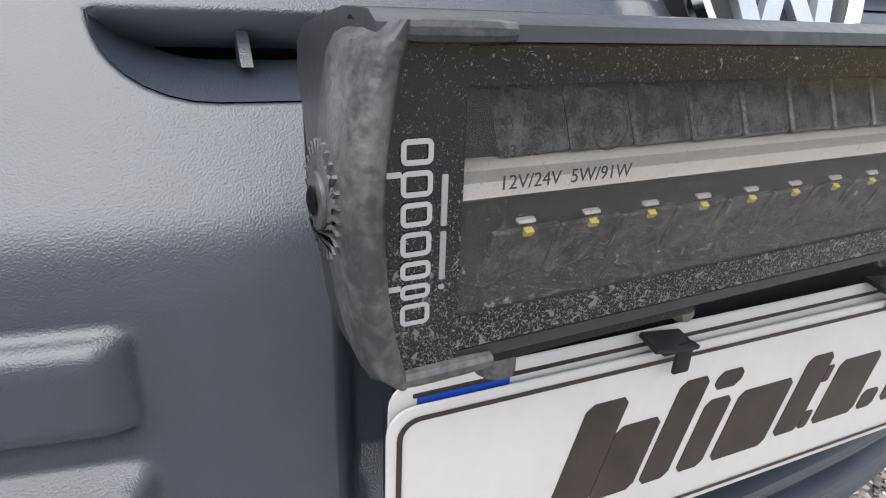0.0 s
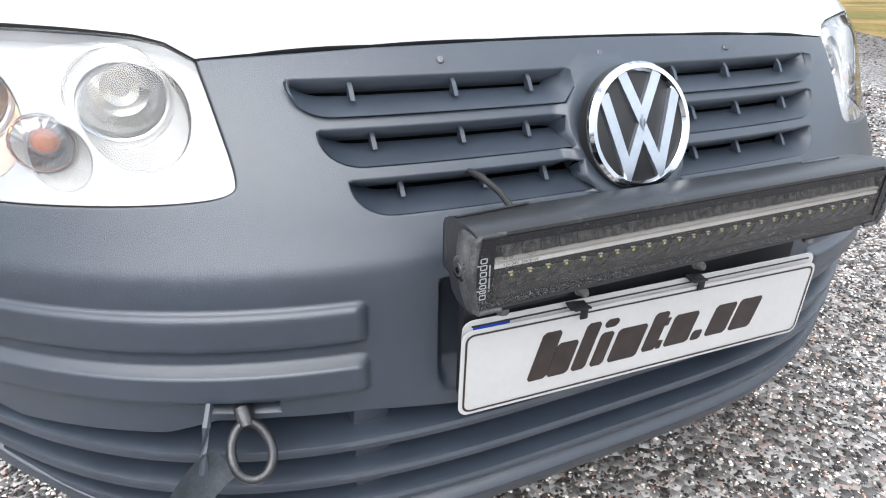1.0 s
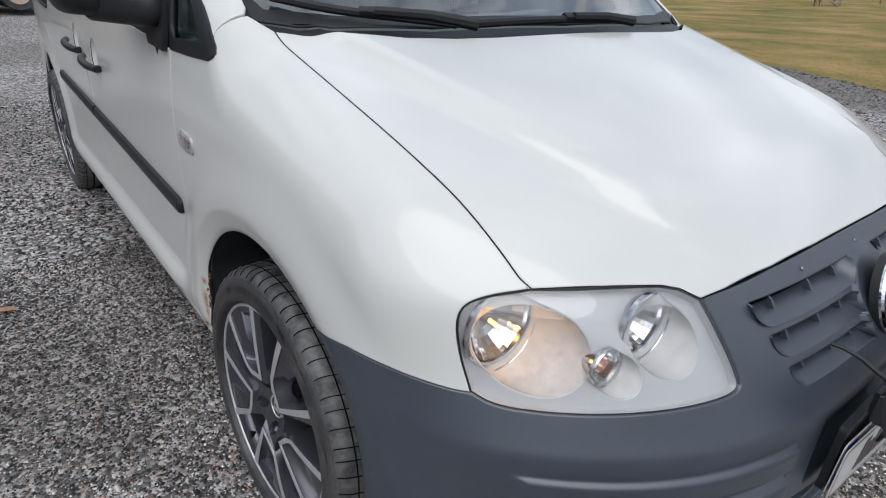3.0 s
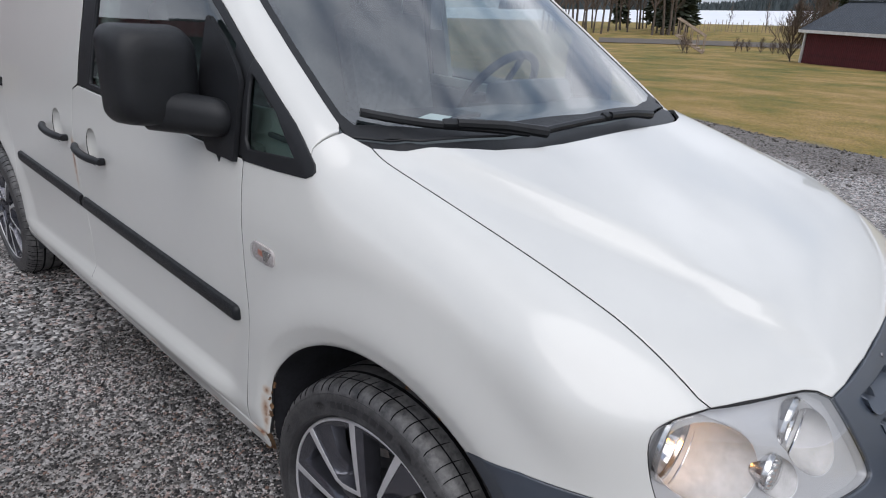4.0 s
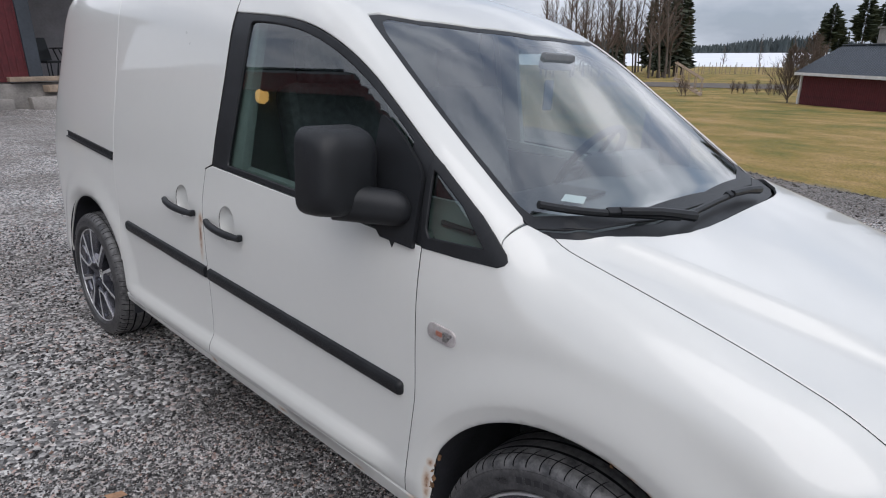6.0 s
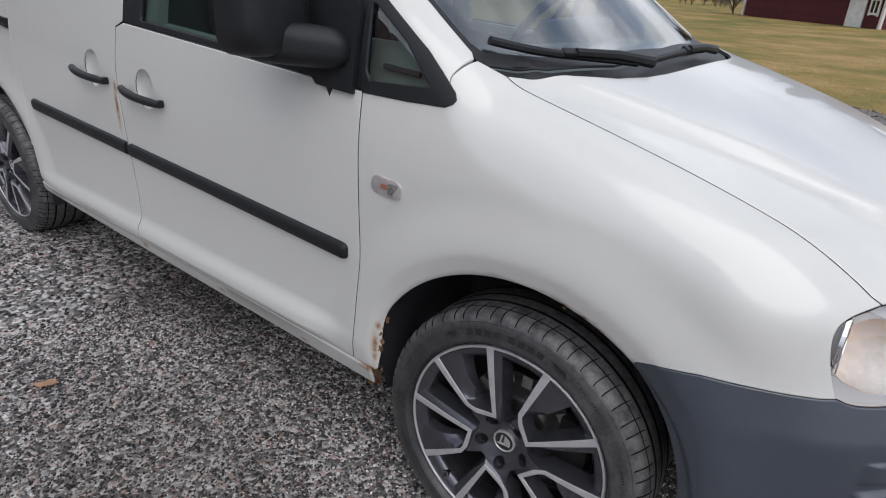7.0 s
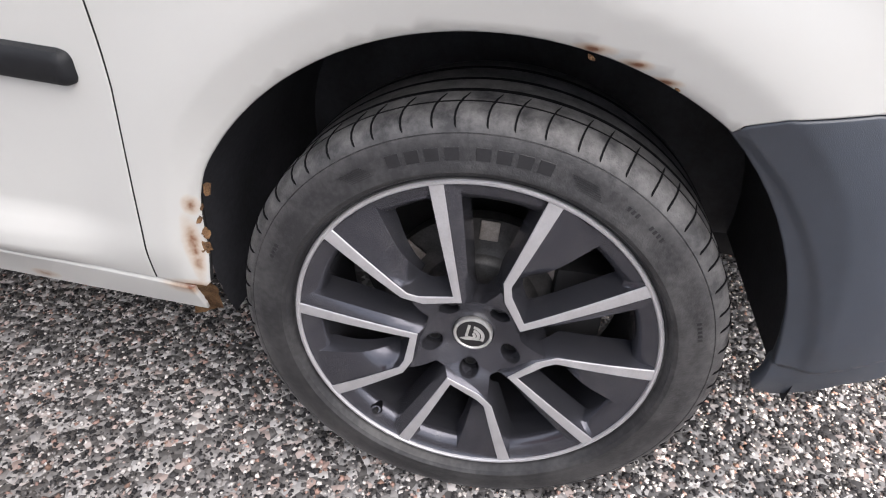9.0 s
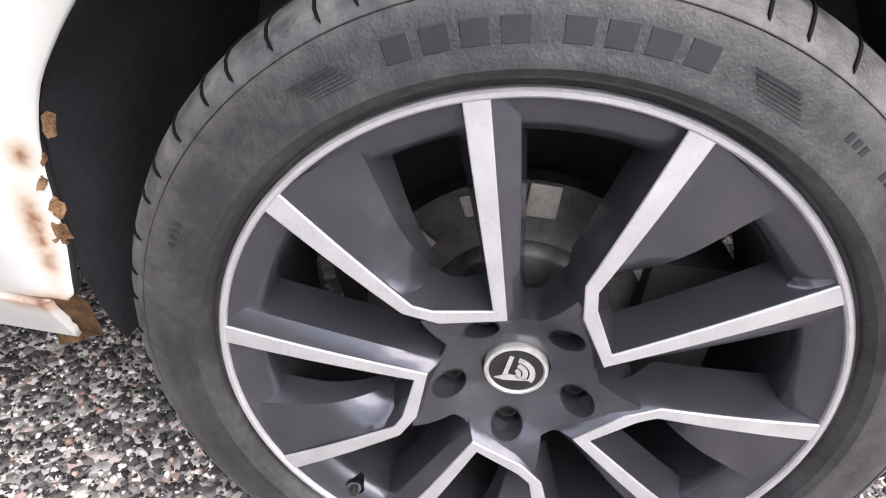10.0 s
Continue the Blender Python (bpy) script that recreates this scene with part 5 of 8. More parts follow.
# bold slanted blocks where the plate carries a trade name: foot (x0, x1), then its low and high edge
SH = 0.27
for x0, x1, z0, z1 in ((-0.176, -0.151, -0.029, 0.033), (-0.1505, -0.122, -0.029, 0.015), (-0.118, -0.098, -0.029, 0.033), (-0.092, -0.073, -0.029, 0.016), (-0.092, -0.073, 0.022, 0.033),
                       (-0.067, -0.024, -0.029, 0.016), (-0.018, 0.004, -0.026, 0.027), (0.0045, 0.012, -0.026, -0.014), (0.0045, 0.010, 0.006, 0.017), (0.016, 0.055, -0.026, 0.018), (0.059, 0.075, -0.026, -0.012),
                       (0.082, 0.117, -0.025, 0.019), (0.122, 0.160, -0.025, 0.020)):
    c_ = min(0.006, (x1 - x0) * 0.3)
    q = [(x0, z0 + c_ * 0.6), (x0 + c_ * 0.6, z0), (x1 - c_ * 0.6, z0), (x1, z0 + c_ * 0.6), (x1, z1 - c_ * 0.6), (x1 - c_ * 0.6, z1), (x0 + c_ * 0.6, z1), (x0, z1 - c_ * 0.6)]
    part("slanted_block", prism([(x + SH * (z + 0.029), z) for x, z in q], 0.0005, pose(0, 0, 0.0017)), PLATE_INK, front_plate)
for x, z in ((-0.118, 0.548), (0.054, 0.547)):
    clip = empty("plate_clip", "black plastic clip with a dull bolt on the plate's top edge", "clip", "clips holding the plate")
    clip.matrix_world = SLOPE @ Matrix.Translation((x, 0.003, z - 0.005)) @ pose(0, 0, 0, 0, 0.7, -2.3) @ Matrix.Scale(0.72, 4)
    part("bolt", lathe([(0, -0.014), (0.005, -0.013), (0.0075, -0.008), (0.0078, 0.0), (0.010, 0.001), (0.010, 0.004)], 20, pose(0.006, 0.010, 0.010, 0, 0, 90)), ZINC, clip, "dull grey bolt")
    part("clip_body", box(0.034, 0.018, 0.004, pose(-0.006, -0.002, -0.0075, 12, 6, 0), 0.0012), BLACK, clip)
    part("clip_tongue", box(0.013, 0.003, 0.022, pose(0.003, -0.0085, -0.018), 0.001), BLACK, clip)
    part("clip_wing", box(0.030, 0.008, 0.003, pose(0.0, -0.006, -0.0115), 0.001), BLACK, clip)
part("plate_holder", prism(rounded(0.50, 0.135, 0.012), 0.012, Matrix.Translation((0.0, 0.036, 0.495)) @ stand), BLACK, van, "black plate holder in the bumper recess")

# ---- LED bar ----
bar = empty("light_bar", "dusty black LED light bar with clear front, bolted over the plate", "light bar")
bar.matrix_world = SLOPE
X0, X1 = -0.2870, 0.2520
def dusty(name, base, clear):
    """Flecks of dried dirt, thicker toward the lower edge, over black enamel or over a clear pane."""
    m = bpy.data.materials.new(name)
    m.use_nodes = True
    n, l = m.node_tree.nodes, m.node_tree.links
    b = n["Principled BSDF"]
    b.inputs["Roughness"].default_value = 0.12 if not clear else 0.6
    co = n.new("ShaderNodeTexCoord")
    sep = n.new("ShaderNodeSeparateXYZ")
    l.new(co.outputs["Object"], sep.inputs[0])
    low = n.new("ShaderNodeMapRange")
    low.inputs["From Min"].default_value, low.inputs["From Max"].default_value = 0.603, 0.655
    low.inputs["To Min"].default_value, low.inputs["To Max"].default_value = 0.11, 0.0
    l.new(sep.outputs["Z"], low.inputs["Value"])
    masks = []
    for scale, detail, lo, hi in ((1900.0, 3, 0.63, 0.74), (420.0, 7, 0.69, 0.75)):
        t = n.new("ShaderNodeTexNoise")
        t.inputs["Scale"].default_value, t.inputs["Detail"].default_value, t.inputs["Distortion"].default_value = scale, detail, 0.8
        l.new(co.outputs["Object"], t.inputs["Vector"])
        ad = n.new("ShaderNodeMath")
        ad.operation = "ADD"
        l.new(t.outputs["Fac"], ad.inputs[0])
        l.new(low.outputs["Result"], ad.inputs[1])
        r = n.new("ShaderNodeMapRange")
        r.inputs["From Min"].default_value, r.inputs["From Max"].default_value = lo, hi
        l.new(ad.outputs["Value"], r.inputs["Value"])
        masks.append(r.outputs["Result"])
    mx = n.new("ShaderNodeMath")
    mx.operation = "MAXIMUM"
    l.new(masks[0], mx.inputs[0])
    l.new(masks[1], mx.inputs[1])
    if not clear:
        q = n.new("ShaderNodeMix")
        q.data_type = "RGBA"
        q.inputs["A"].default_value, q.inputs["B"].default_value = (*base, 1), (0.115, 0.112, 0.11, 1)
        l.new(mx.outputs["Value"], q.inputs["Factor"])
        l.new(q.outputs["Result"], b.inputs["Base Color"])
        rr = n.new("ShaderNodeMapRange")
        rr.inputs["To Min"].default_value, rr.inputs["To Max"].default_value = 0.12, 0.8
        l.new(mx.outputs["Value"], rr.inputs["Value"])
        l.new(rr.outputs["Result"], b.inputs["Roughness"])
        return m
    b.inputs["Base Color"].default_value = (0.30, 0.29, 0.285, 1)
    tr, gl, sheen, mix_, fr = n.new("ShaderNodeBsdfTransparent"), n.new("ShaderNodeBsdfGlossy"), n.new("ShaderNodeMixShader"), n.new("ShaderNodeMixShader"), n.new("ShaderNodeFresnel")
    gl.inputs["Roughness"].default_value = 0.02
    tr.inputs["Color"].default_value = (*base, 1)
    l.new(fr.outputs["Fac"], sheen.inputs["Fac"])
    l.new(tr.outputs["BSDF"], sheen.inputs[1])
    l.new(gl.outputs["BSDF"], sheen.inputs[2])
    haze = n.new("ShaderNodeMath")
    haze.operation, haze.use_clamp = "MULTIPLY_ADD", True
    haze.inputs[1].default_value, haze.inputs[2].default_value = 0.34, 0.05
    l.new(mx.outputs["Value"], haze.inputs[0])
    l.new(haze.outputs["Value"], mix_.inputs["Fac"])
    l.new(sheen.outputs["Shader"], mix_.inputs[1])
    l.new(b.outputs["BSDF"], mix_.inputs[2])
    l.new(mix_.outputs["Shader"], n["Material Output"].inputs["Surface"])
    return m


DUST = dusty("dusty_black", (0.010, 0.010, 0.012), False)
FACET = mat("grey_facets", (0.055, 0.055, 0.055), 0.3, 0.3, noise_scale=160.0, amount=0.5, second=(0.20, 0.195, 0.19), ramp=(0.42, 0.75))
STRIP = mat("pale_strip", (0.56, 0.545, 0.53), 0.25, 0.3, noise_scale=30.0, amount=0.06)
LED_YELLOW = mat("led_phosphor", (0.62, 0.50, 0.10), 0.4, noise_scale=90.0, amount=0.1)
bar_glass = dusty("dusty_pane", (0.93, 0.93, 0.93), True)
prof = [(-0.058, 0.600), (-0.064, 0.603), (-0.0645, 0.606), (-0.0645, 0.6065), (-0.050, 0.6065), (-0.050, 0.6715), (-0.0645, 0.6715), (-0.0640, 0.6745), (-0.060, 0.6765), (-0.045, 0.6768), (-0.012, 0.6725), (-0.004, 0.668), (-0.002, 0.660), (-0.006, 0.652), (-0.012, 0.628), (-0.022, 0.606), (-0.034, 0.600)]


def extrude_x(prof, x0, x1, material, name, parent, label=""):
    bm = bmesh.new()
    A = [bm.verts.new((x0, y, z)) for y, z in prof]
    B = [bm.verts.new((x1, y, z)) for y, z in prof]
    for i in range(len(prof)):
        j = (i + 1) % len(prof)
        bm.faces.new((A[i], A[j], B[j], B[i]))
    bm.faces.new(A)
    bm.faces.new(B)
    return part(name, bm, material, parent, label)


extrude_x(prof, X0, X1, BAR_ALU, "bar_housing", bar, "black anodised housing")
# end caps: bowed outward, with a rolled front lip and a toothed pivot disc
def bow(z):
    return 0.0055 * (1 - min(1.0, abs((z - 0.6385) / 0.0370)) ** 2.2) - 0.0050


CAP_LINE = ((-0.0012, -0.0630), (-0.0012, -0.0662), (0.0000, -0.0674), (0.0022, -0.0680), (0.0042, -0.0668), (0.0056, -0.0636), (0.0066, -0.056), (0.0062, -0.046), (0.0040, -0.036), (0.0, -0.029))
for s, xe in ((-1, X0), (1, X1)):
    bm = bmesh.new()
    rows = []
    for k in range(21):
        z = 0.6020 + 0.0730 * k / 20
        yb = -0.029 - 0.016 * max(0.0, (0.655 - z) / 0.055) - 0.010 * max(0.0, (z - 0.668) / 0.01)
        rows.append([bm.verts.new((xe + s * (bow(z) + o * (0.35 if k in (0, 20) else 1.0)), -0.068 + (y + 0.068) * (yb + 0.068) / 0.039, z)) for o, y in CAP_LINE])
    for A, B in zip(rows, rows[1:]):
        for k in range(len(CAP_LINE) - 1):
            bm.faces.new((A[k], A[k + 1], B[k + 1], B[k]))
    bm.faces.new(rows[0])
    bm.faces.new(rows[-1])
    cap_ = part("end_cap", bm, BAR_CAP, bar, "grey rubbed end cap", angle=50)
    for z in (0.6733, 0.6030):
        part("cap_lip", tube([(xe - s * t, -0.0652, z) for t in (0.003, 0.008, 0.014, 0.020, 0.0265)], [0.0018, 0.0022, 0.0022, 0.0022, 0.0018], 10), BAR_CAP, cap_, "rounded lip along the glass")
    out = xe + s * (bow(0.640) + 0.0050)
    gear = []
    for i in range(26):
        for k, r in ((0.0, 0.0098), (0.25, 0.0124), (0.5, 0.0124), (0.75, 0.0098)):
            q = TAU * (i + k) / 26
            gear.append((r * math.cos(q), r * math.sin(q)))
    side_on = Matrix(((0, 0, s, 0), (1, 0, 0, 0), (0, 1, 0, 0), (0, 0, 0, 1)))
    disc_ = part("pivot_disc", prism(gear, 0.0030, Matrix.Translation((out - s * 0.001, -0.050, 0.640)) @ side_on, None, 0.0006), BAR_CAP, cap_, "toothed pivot disc")
    part("pivot_hub", prism([(0.0062 * math.cos(q), 0.0062 * math.sin(q)) for q in np.linspace(0, TAU, 25)[:-1]], 0.0012, Matrix.Translation((out + s * 0.0018, -0.050, 0.640)) @ side_on, None, 0.0008), BAR_CAP, cap_)
    # shallow near-black dish, painted as the shade of a hole
    part("pivot_hole", lathe([(0.0032, 0.0001), (0.0020, -0.0006), (0, -0.0006)], 16, Matrix.Translation((out + s * 0.0036, -0.050, 0.640))), HOLE_SHADE, cap_)
    part("cap_screw", lathe([(0, 0.0010), (0.0030, 0.0008), (0.0036, 0.0)], 14, Matrix.Translation((xe - s * 0.003, -0.0500, 0.6745)) @ Matrix.Rotation(-math.pi / 2, 4, "Y")), HOLE_SHADE, cap_)
    # angled bracket plate behind the cap
    part("end_bracket", box(0.004, 0.034, 0.046, pose(xe - s * 0.004, -0.014, 0.640, 0, 0, 0), 0.004), BAR_ALU, bar, "black bracket plate")
# inside: rear wall, facets, strip, diodes
part("rear_wall", box(X1 - X0 - 0.002, 0.002, 0.064, pose((X0 + X1) / 2, -0.0512, 0.639)), DARK, bar)
bm = bmesh.new()
NF = 26
pitch = (X1 - X0 - 0.044) / NF
for i in range(NF):
    x = X0 + 0.0300 + pitch * (i + 0.5)
    for z, tilt in ((0.6555, -22), (0.623, 20)):
        box(pitch * 1.02, 0.0016, 0.0165 if z > 0.64 else 0.0160, Matrix.Translation((x, -0.0535, z)) @ pose(0, 0, 0, tilt, 0, 4), 0.0006, 1, bm)
tagged(part("facet_row", bm, FACET, bar, "rows of grey curved facets"), kind="stuff")
for i in range(NF):
    x = X0 + 0.0300 + pitch * (i + 0.5)
    led = part("diode", box(0.0024, 0.0016, 0.0016, pose(x, -0.0568, 0.6293, 35)), LED_YELLOW, bar, "yellow diode")
    part("diode_hood", box(0.0052, 0.0020, 0.0012, pose(x - 0.0006, -0.0565, 0.6322, 25), 0.0005, 1), STRIP, led)
extrude_x([(-0.0585, 0.6390), (-0.0605, 0.6400), (-0.0590, 0.6430), (-0.0605, 0.6462), (-0.0585, 0.6472), (-0.054, 0.6472), (-0.054, 0.639)], X0 + 0.002, X1 - 0.012, STRIP, "position_strip", bar, "pale clear light strip")
def sheet(poly, m):
    bm = bmesh.new()
    bm.faces.new([bm.verts.new((x, y, 0)) for x, y in poly])
    return merge(bm, m)


part("front_glass", sheet([(X0 - 0.001, 0.6068), (X1 + 0.001, 0.6068), (X1 + 0.001, 0.6712), (X0 - 0.001, 0.6712)], Matrix.Translation((0, -0.0640, 0)) @ stand), bar_glass, bar, "clear dusty cover").visible_shadow = False
for x0, x1, z0, z1 in ((X0 + 0.0175, X1 - 0.014, 0.6638, 0.6708), (X0 + 0.0175, X1 - 0.014, 0.6072, 0.6152)):
    part("glass_border", prism([(x0, z0), (x1, z0), (x1, z1), (x0, z1)], 0.0004, Matrix.Translation((0, -0.0646, 0)) @ stand), DUST, bar)
zs = [0.6040 + 0.0690 * k / 16 for k in range(17)]
part("glass_border", prism([(X0 + 0.0175, 0.6040), (X0 + 0.0175, 0.6730)] + [(X0 - bow(z) + 0.0006, z) for z in zs[::-1]], 0.0004, Matrix.Translation((0, -0.0647, 0)) @ stand), DUST, bar)
part("glass_border", prism([(X1 - 0.014, 0.6730), (X1 - 0.014, 0.6040)] + [(X1 + bow(z) - 0.0006, z) for z in zs], 0.0004, Matrix.Translation((0, -0.0647, 0)) @ stand), DUST, bar)
# plain frames and bars where the maker's name stands upright on the border
def ring_prism(w, h, r, line_w, m):
    bm = bmesh.new()
    A = [bm.verts.new((x, y, 0.0003)) for x, y in rounded(w, h, r)]
    B = [bm.verts.new((x, y, 0.0003)) for x, y in rounded(w - 2 * line_w, h - 2 * line_w, max(0.0003, r - line_w))]
    for i in range(len(A)):
        j = (i + 1) % len(A)
        bm.faces.new((A[i], A[j], B[j], B[i]))
    return merge(bm, m)


zz = 0.6160
for h, tall in ((0.0050, 0), (0.0034, 1), (0.0040, 0), (0.0052, 0), (0.0050, 0), (0.0052, 1), (0.0050, 0)):
    part("name_bar", ring_prism(0.0066, h, 0.0014, 0.0011, Matrix.Translation((X0 + 0.0074, -0.06518, zz + h / 2)) @ stand), PRINT, bar)
    if tall:
        part("name_bar", prism(rounded(0.0042, 0.0011, 0.0003), 0.0003, Matrix.Translation((X0 + 0.0022, -0.06518, zz + h - 0.0006)) @ stand), PRINT, bar)
    zz += h + 0.0010
zz = 0.6232
for h in (0.0010, 0.0105, 0.0105):
    part("name_bar", prism(rounded(0.0013, h, 0.0003), 0.0003, Matrix.Translation((X0 + 0.0133, -0.06518, zz + h / 2)) @ stand), PRINT_THIN, bar)
    zz += h + 0.0012
INK = mat("etched_print", (0.02, 0.02, 0.02), 0.5, noise_scale=90.0, amount=0.2)
for body, x, z, size in (("12V/24V  5W/91W", -0.2612, 0.6443, 0.0044), ("A  HR  PL", -0.2612, 0.6568, 0.0036), ("03  02", -0.2612, 0.6508, 0.0036), ("E9", -0.2372, 0.6540, 0.0040), ("45  23903  HL", -0.2270, 0.6545, 0.0036)):
    text_part("print", body, size, INK, bar, Matrix.Translation((x, -0.0649, z)) @ stand, 0.00005, align="LEFT")
part("print_ring", lathe([(0.0044, 0), (0.0047, 0), (0.0047, 0.0001), (0.0044, 0.0001), (0.0044, 0)], 32, Matrix.Translation((-0.2342, -0.0649, 0.6541)) @ Matrix.Rotation(-math.pi / 2, 4, "Z")), INK, bar)
# feet and their bolts
for x in (-0.225, 0.185):
    part("foot", box(0.085, 0.030, 0.006, pose(x, -0.040, 0.5945, -8), 0.001), BLACK, bar)
    part("foot_leg", box(0.060, 0.004, 0.030, pose(x, -0.018, 0.586, 20), 0.001), BLACK, bar)
    part("foot_bolt", lathe([(0, -0.004), (0.005, -0.003), (0.006, 0.0), (0.006, 0.004)], 14, Matrix.Translation((x - 0.022, -0.046, 0.589)) @ Matrix.Rotation(math.pi / 2, 4, "Y")), STEEL, bar)
part("top_wire", tube([(-0.284, -0.020, 0.6745), (-0.21, -0.014, 0.6742), (-0.204, -0.008, 0.672)], 0.0012, 8), SEAL, bar)
part("top_wire", tube([(0.150, -0.020, 0.6742), (0.215, -0.020, 0.6742)], 0.0012, 8), STEEL, bar)
part("carrier", box(0.44, 0.010, 0.040, pose(-0.02, 0.010, 0.622), 0.004), BLACK, bar)
cable = tube([(-0.215, 0.135, 0.668), (-0.214, 0.105, 0.672), (-0.208, 0.078, 0.671), (-0.200, 0.052, 0.662), (-0.196, 0.030, 0.650), (-0.194, 0.004, 0.640)], 0.0036, 10)
tagged(part("cable", cable, SEAL), "black cable from the grille to the light bar", "cable").matrix_world = SLOPE

# ---- towing eye and its hanging cover ----
FORGED = mat("forged_steel", (0.085, 0.085, 0.09), 0.36, 0.8, noise_scale=60.0, amount=0.35, bump=0.3, bump_scale=500)
eye = empty("towing_eye", "forged steel towing eye screwed into the bumper", "towing eye")
eye.matrix_world = SLOPE @ Matrix.Translation((-0.473, 0.085, 0.445))
d = Vector((0.03, -0.60, -0.80)).normalized()
sx = Vector((1, 0, 0))
part("shaft", tube([(0, 0.05, 0.006), (0.0, 0.0, 0.0), tuple(d * 0.015)], [0.0095, 0.0095, 0.008], 16), FORGED, eye)
ring = [tuple(d * (0.041 - 0.029 * math.cos(a)) + sx * 0.020 * math.sin(a) * (1 - 0.10 * math.cos(a))) for a in np.linspace(0, TAU, 37)[:-1]]
part("ring", tube(ring, 0.0052, 12, closed=True), FORGED, eye)
cover = empty("tow_cover", "grey plastic tow-eye cover hanging from its strap", "cover")
cover.matrix_world = SLOPE @ Matrix.Translation((-0.522, 0.070, 0.405))
part("strap", tube([(0.018, 0.016, 0.058), (0.012, -0.002, 0.045), (0.006, -0.010, 0.020), (0.002, -0.014, 0.000)], [0.004, 0.0045, 0.0045, 0.006], 6), PLASTIC, cover)
bm = bmesh.new()
rows = []
for i in range(7):
    u = i / 6
    rows.append([bm.verts.new((0.022 - 0.062 * u + 0.016 * (v - 0.5) * (1 + 0.5 * u), -0.014 - 0.016 * u + 0.010 * math.sin(3 * v), 0.004 - 0.050 * u - 0.046 * (v - 0.5) + 0.006 * math.sin(5 * u))) for v in np.linspace(0, 1, 5)])
for A, B in zip(rows, rows[1:]):
    for k in range(4):
        bm.faces.new((A[k], A[k + 1], B[k + 1], B[k]))
bmesh.ops.solidify(bm, geom=bm.faces[:], thickness=0.003)
part("flap", bm, PALE_PLASTIC, cover, "scuffed pale grey flap")
part("rib", box(0.034, 0.012, 0.004, pose(-0.010, -0.034, -0.024, -26, 42, 12), 0.001), PALE_PLASTIC, cover)
part("rib", box(0.004, 0.014, 0.030, pose(-0.030, -0.036, -0.030, -26, 42, 12), 0.001), PALE_PLASTIC, cover)

# ---- side of the van ----
def on_side(y, z, out=0.0):
    p = tube_xyz(tube_uv((-0.86, y, z)))[0]
    return Vector(p) + Vector(slope(p[None])[0]) * out


def on_side_many(q):
    """Places (y, z, out) on the flank, as points."""
    q = np.array(q, float)
    p = tube_xyz(tube_uv(np.stack([np.full(len(q), -0.86), q[:, 0], q[:, 1]], 1)))
    return p + slope(p) * q[:, 2:3]


def ribbon_side(name, rows, material, label, closed=False):
    """A strip laid on both flanks: rows of (y, z, out)."""
    n, m = len(rows), len(rows[0])
    P = on_side_many([c for r in rows for c in r])
    for s in (-1, 1):
        bm = bmesh.new()
        V = [bm.verts.new((-s * x, y, z)) for x, y, z in P]
        for i in range(n - 1):
            for j in range(m if closed else m - 1):
                k = (j + 1) % m
                bm.faces.new((V[i * m + j], V[i * m + k], V[i * m + m + k], V[i * m + m + j]))
        if not closed:
            bm.faces.new(V[:m])
            bm.faces.new(V[-m:])
        part(name, bm, material, van, label)


# handles with their bowls
for y0, z0, name in ((2.205, 0.868, "front"), (2.525, 0.888, "rear")):
    ribbon_side("handle_bowl", [[(y0 + 0.054 * k * math.cos(a), z0 + 0.062 * k * math.sin(a), -dp) for a in np.linspace(0, TAU, 29)[:-1]] for k, dp in ((1.0, 0.0), (0.93, 0.008), (0.75, 0.017), (0.45, 0.021), (0.01, 0.022))], PAINT, "white scooped bowl", True)
    for s in (-1, 1):
        pts, rad = [], []
        for t in np.linspace(0, 1, 13):
            y = y0 + 0.110 - 0.215 * t
            z = z0 - 0.012 - 0.014 * t
            out = 0.004 + 0.030 * math.sin(math.pi * min(1, max(0, 0.06 + 0.88 * t))) ** 0.6
            p = on_side(y, z, out)
            pts.append((s * -p.x, p.y, p.z))
            rad.append(0.0125 if 0.1 < t < 0.9 else 0.011)
        h = part("door_handle", tube(pts, rad, 12), BLACK, van, "black grip handle")
        e = on_side(y0 - 0.099, z0 - 0.0255, 0.011)
        part("grip_end", box(0.022, 0.016, 0.024, Matrix.Translation((s * -e.x, e.y, e.z)), 0.007), BLACK, h)

# rubbing strips
for ya, yb in ((1.345, 2.338), (2.362, 3.070)):
    rows = []
    for t in np.concatenate([np.linspace(0, 0.024, 10), np.linspace(0.03, 0.97, 40), np.linspace(0.976, 1, 10)]):
        y = ya + (yb - ya) * t
        zc, k = 0.618 + (y - 1.345) * 0.0365, 1.0
        e = min(t, 1 - t) * (yb - ya)
        if (ya < 1.4 and t < 0.05) or (yb > 3 and t > 0.95):
            k = 0.52 + 0.48 * math.sqrt(max(0, 1 - (1 - min(1, e / 0.017)) ** 2))
        rows.append([(y, zc + b * k, o * (2 * k - 1)) for b, o in ((-0.021, 0.000), (-0.0205, 0.007), (-0.018, 0.0115), (-0.012, 0.0140), (0.006, 0.0148), (0.013, 0.0132), (0.0185, 0.009), (0.021, 0.000))])
    ribbon_side("rubbing_strip", rows, MIRRORSHELL, "black rubbing strip")
ribbon_side("door_runner", [[(3.176 + 0.63 * t, 0.969 + 0.040 * t + b, o) for b, o in ((-0.019, 0.002), (-0.017, 0.009), (-0.010, 0.009), (-0.008, 0.002), (0.010, 0.002), (0.013, 0.007), (0.018, 0.006), (0.019, 0.001))] for t in np.linspace(0, 1, 20)], BLACK, "black runner of the sliding door")
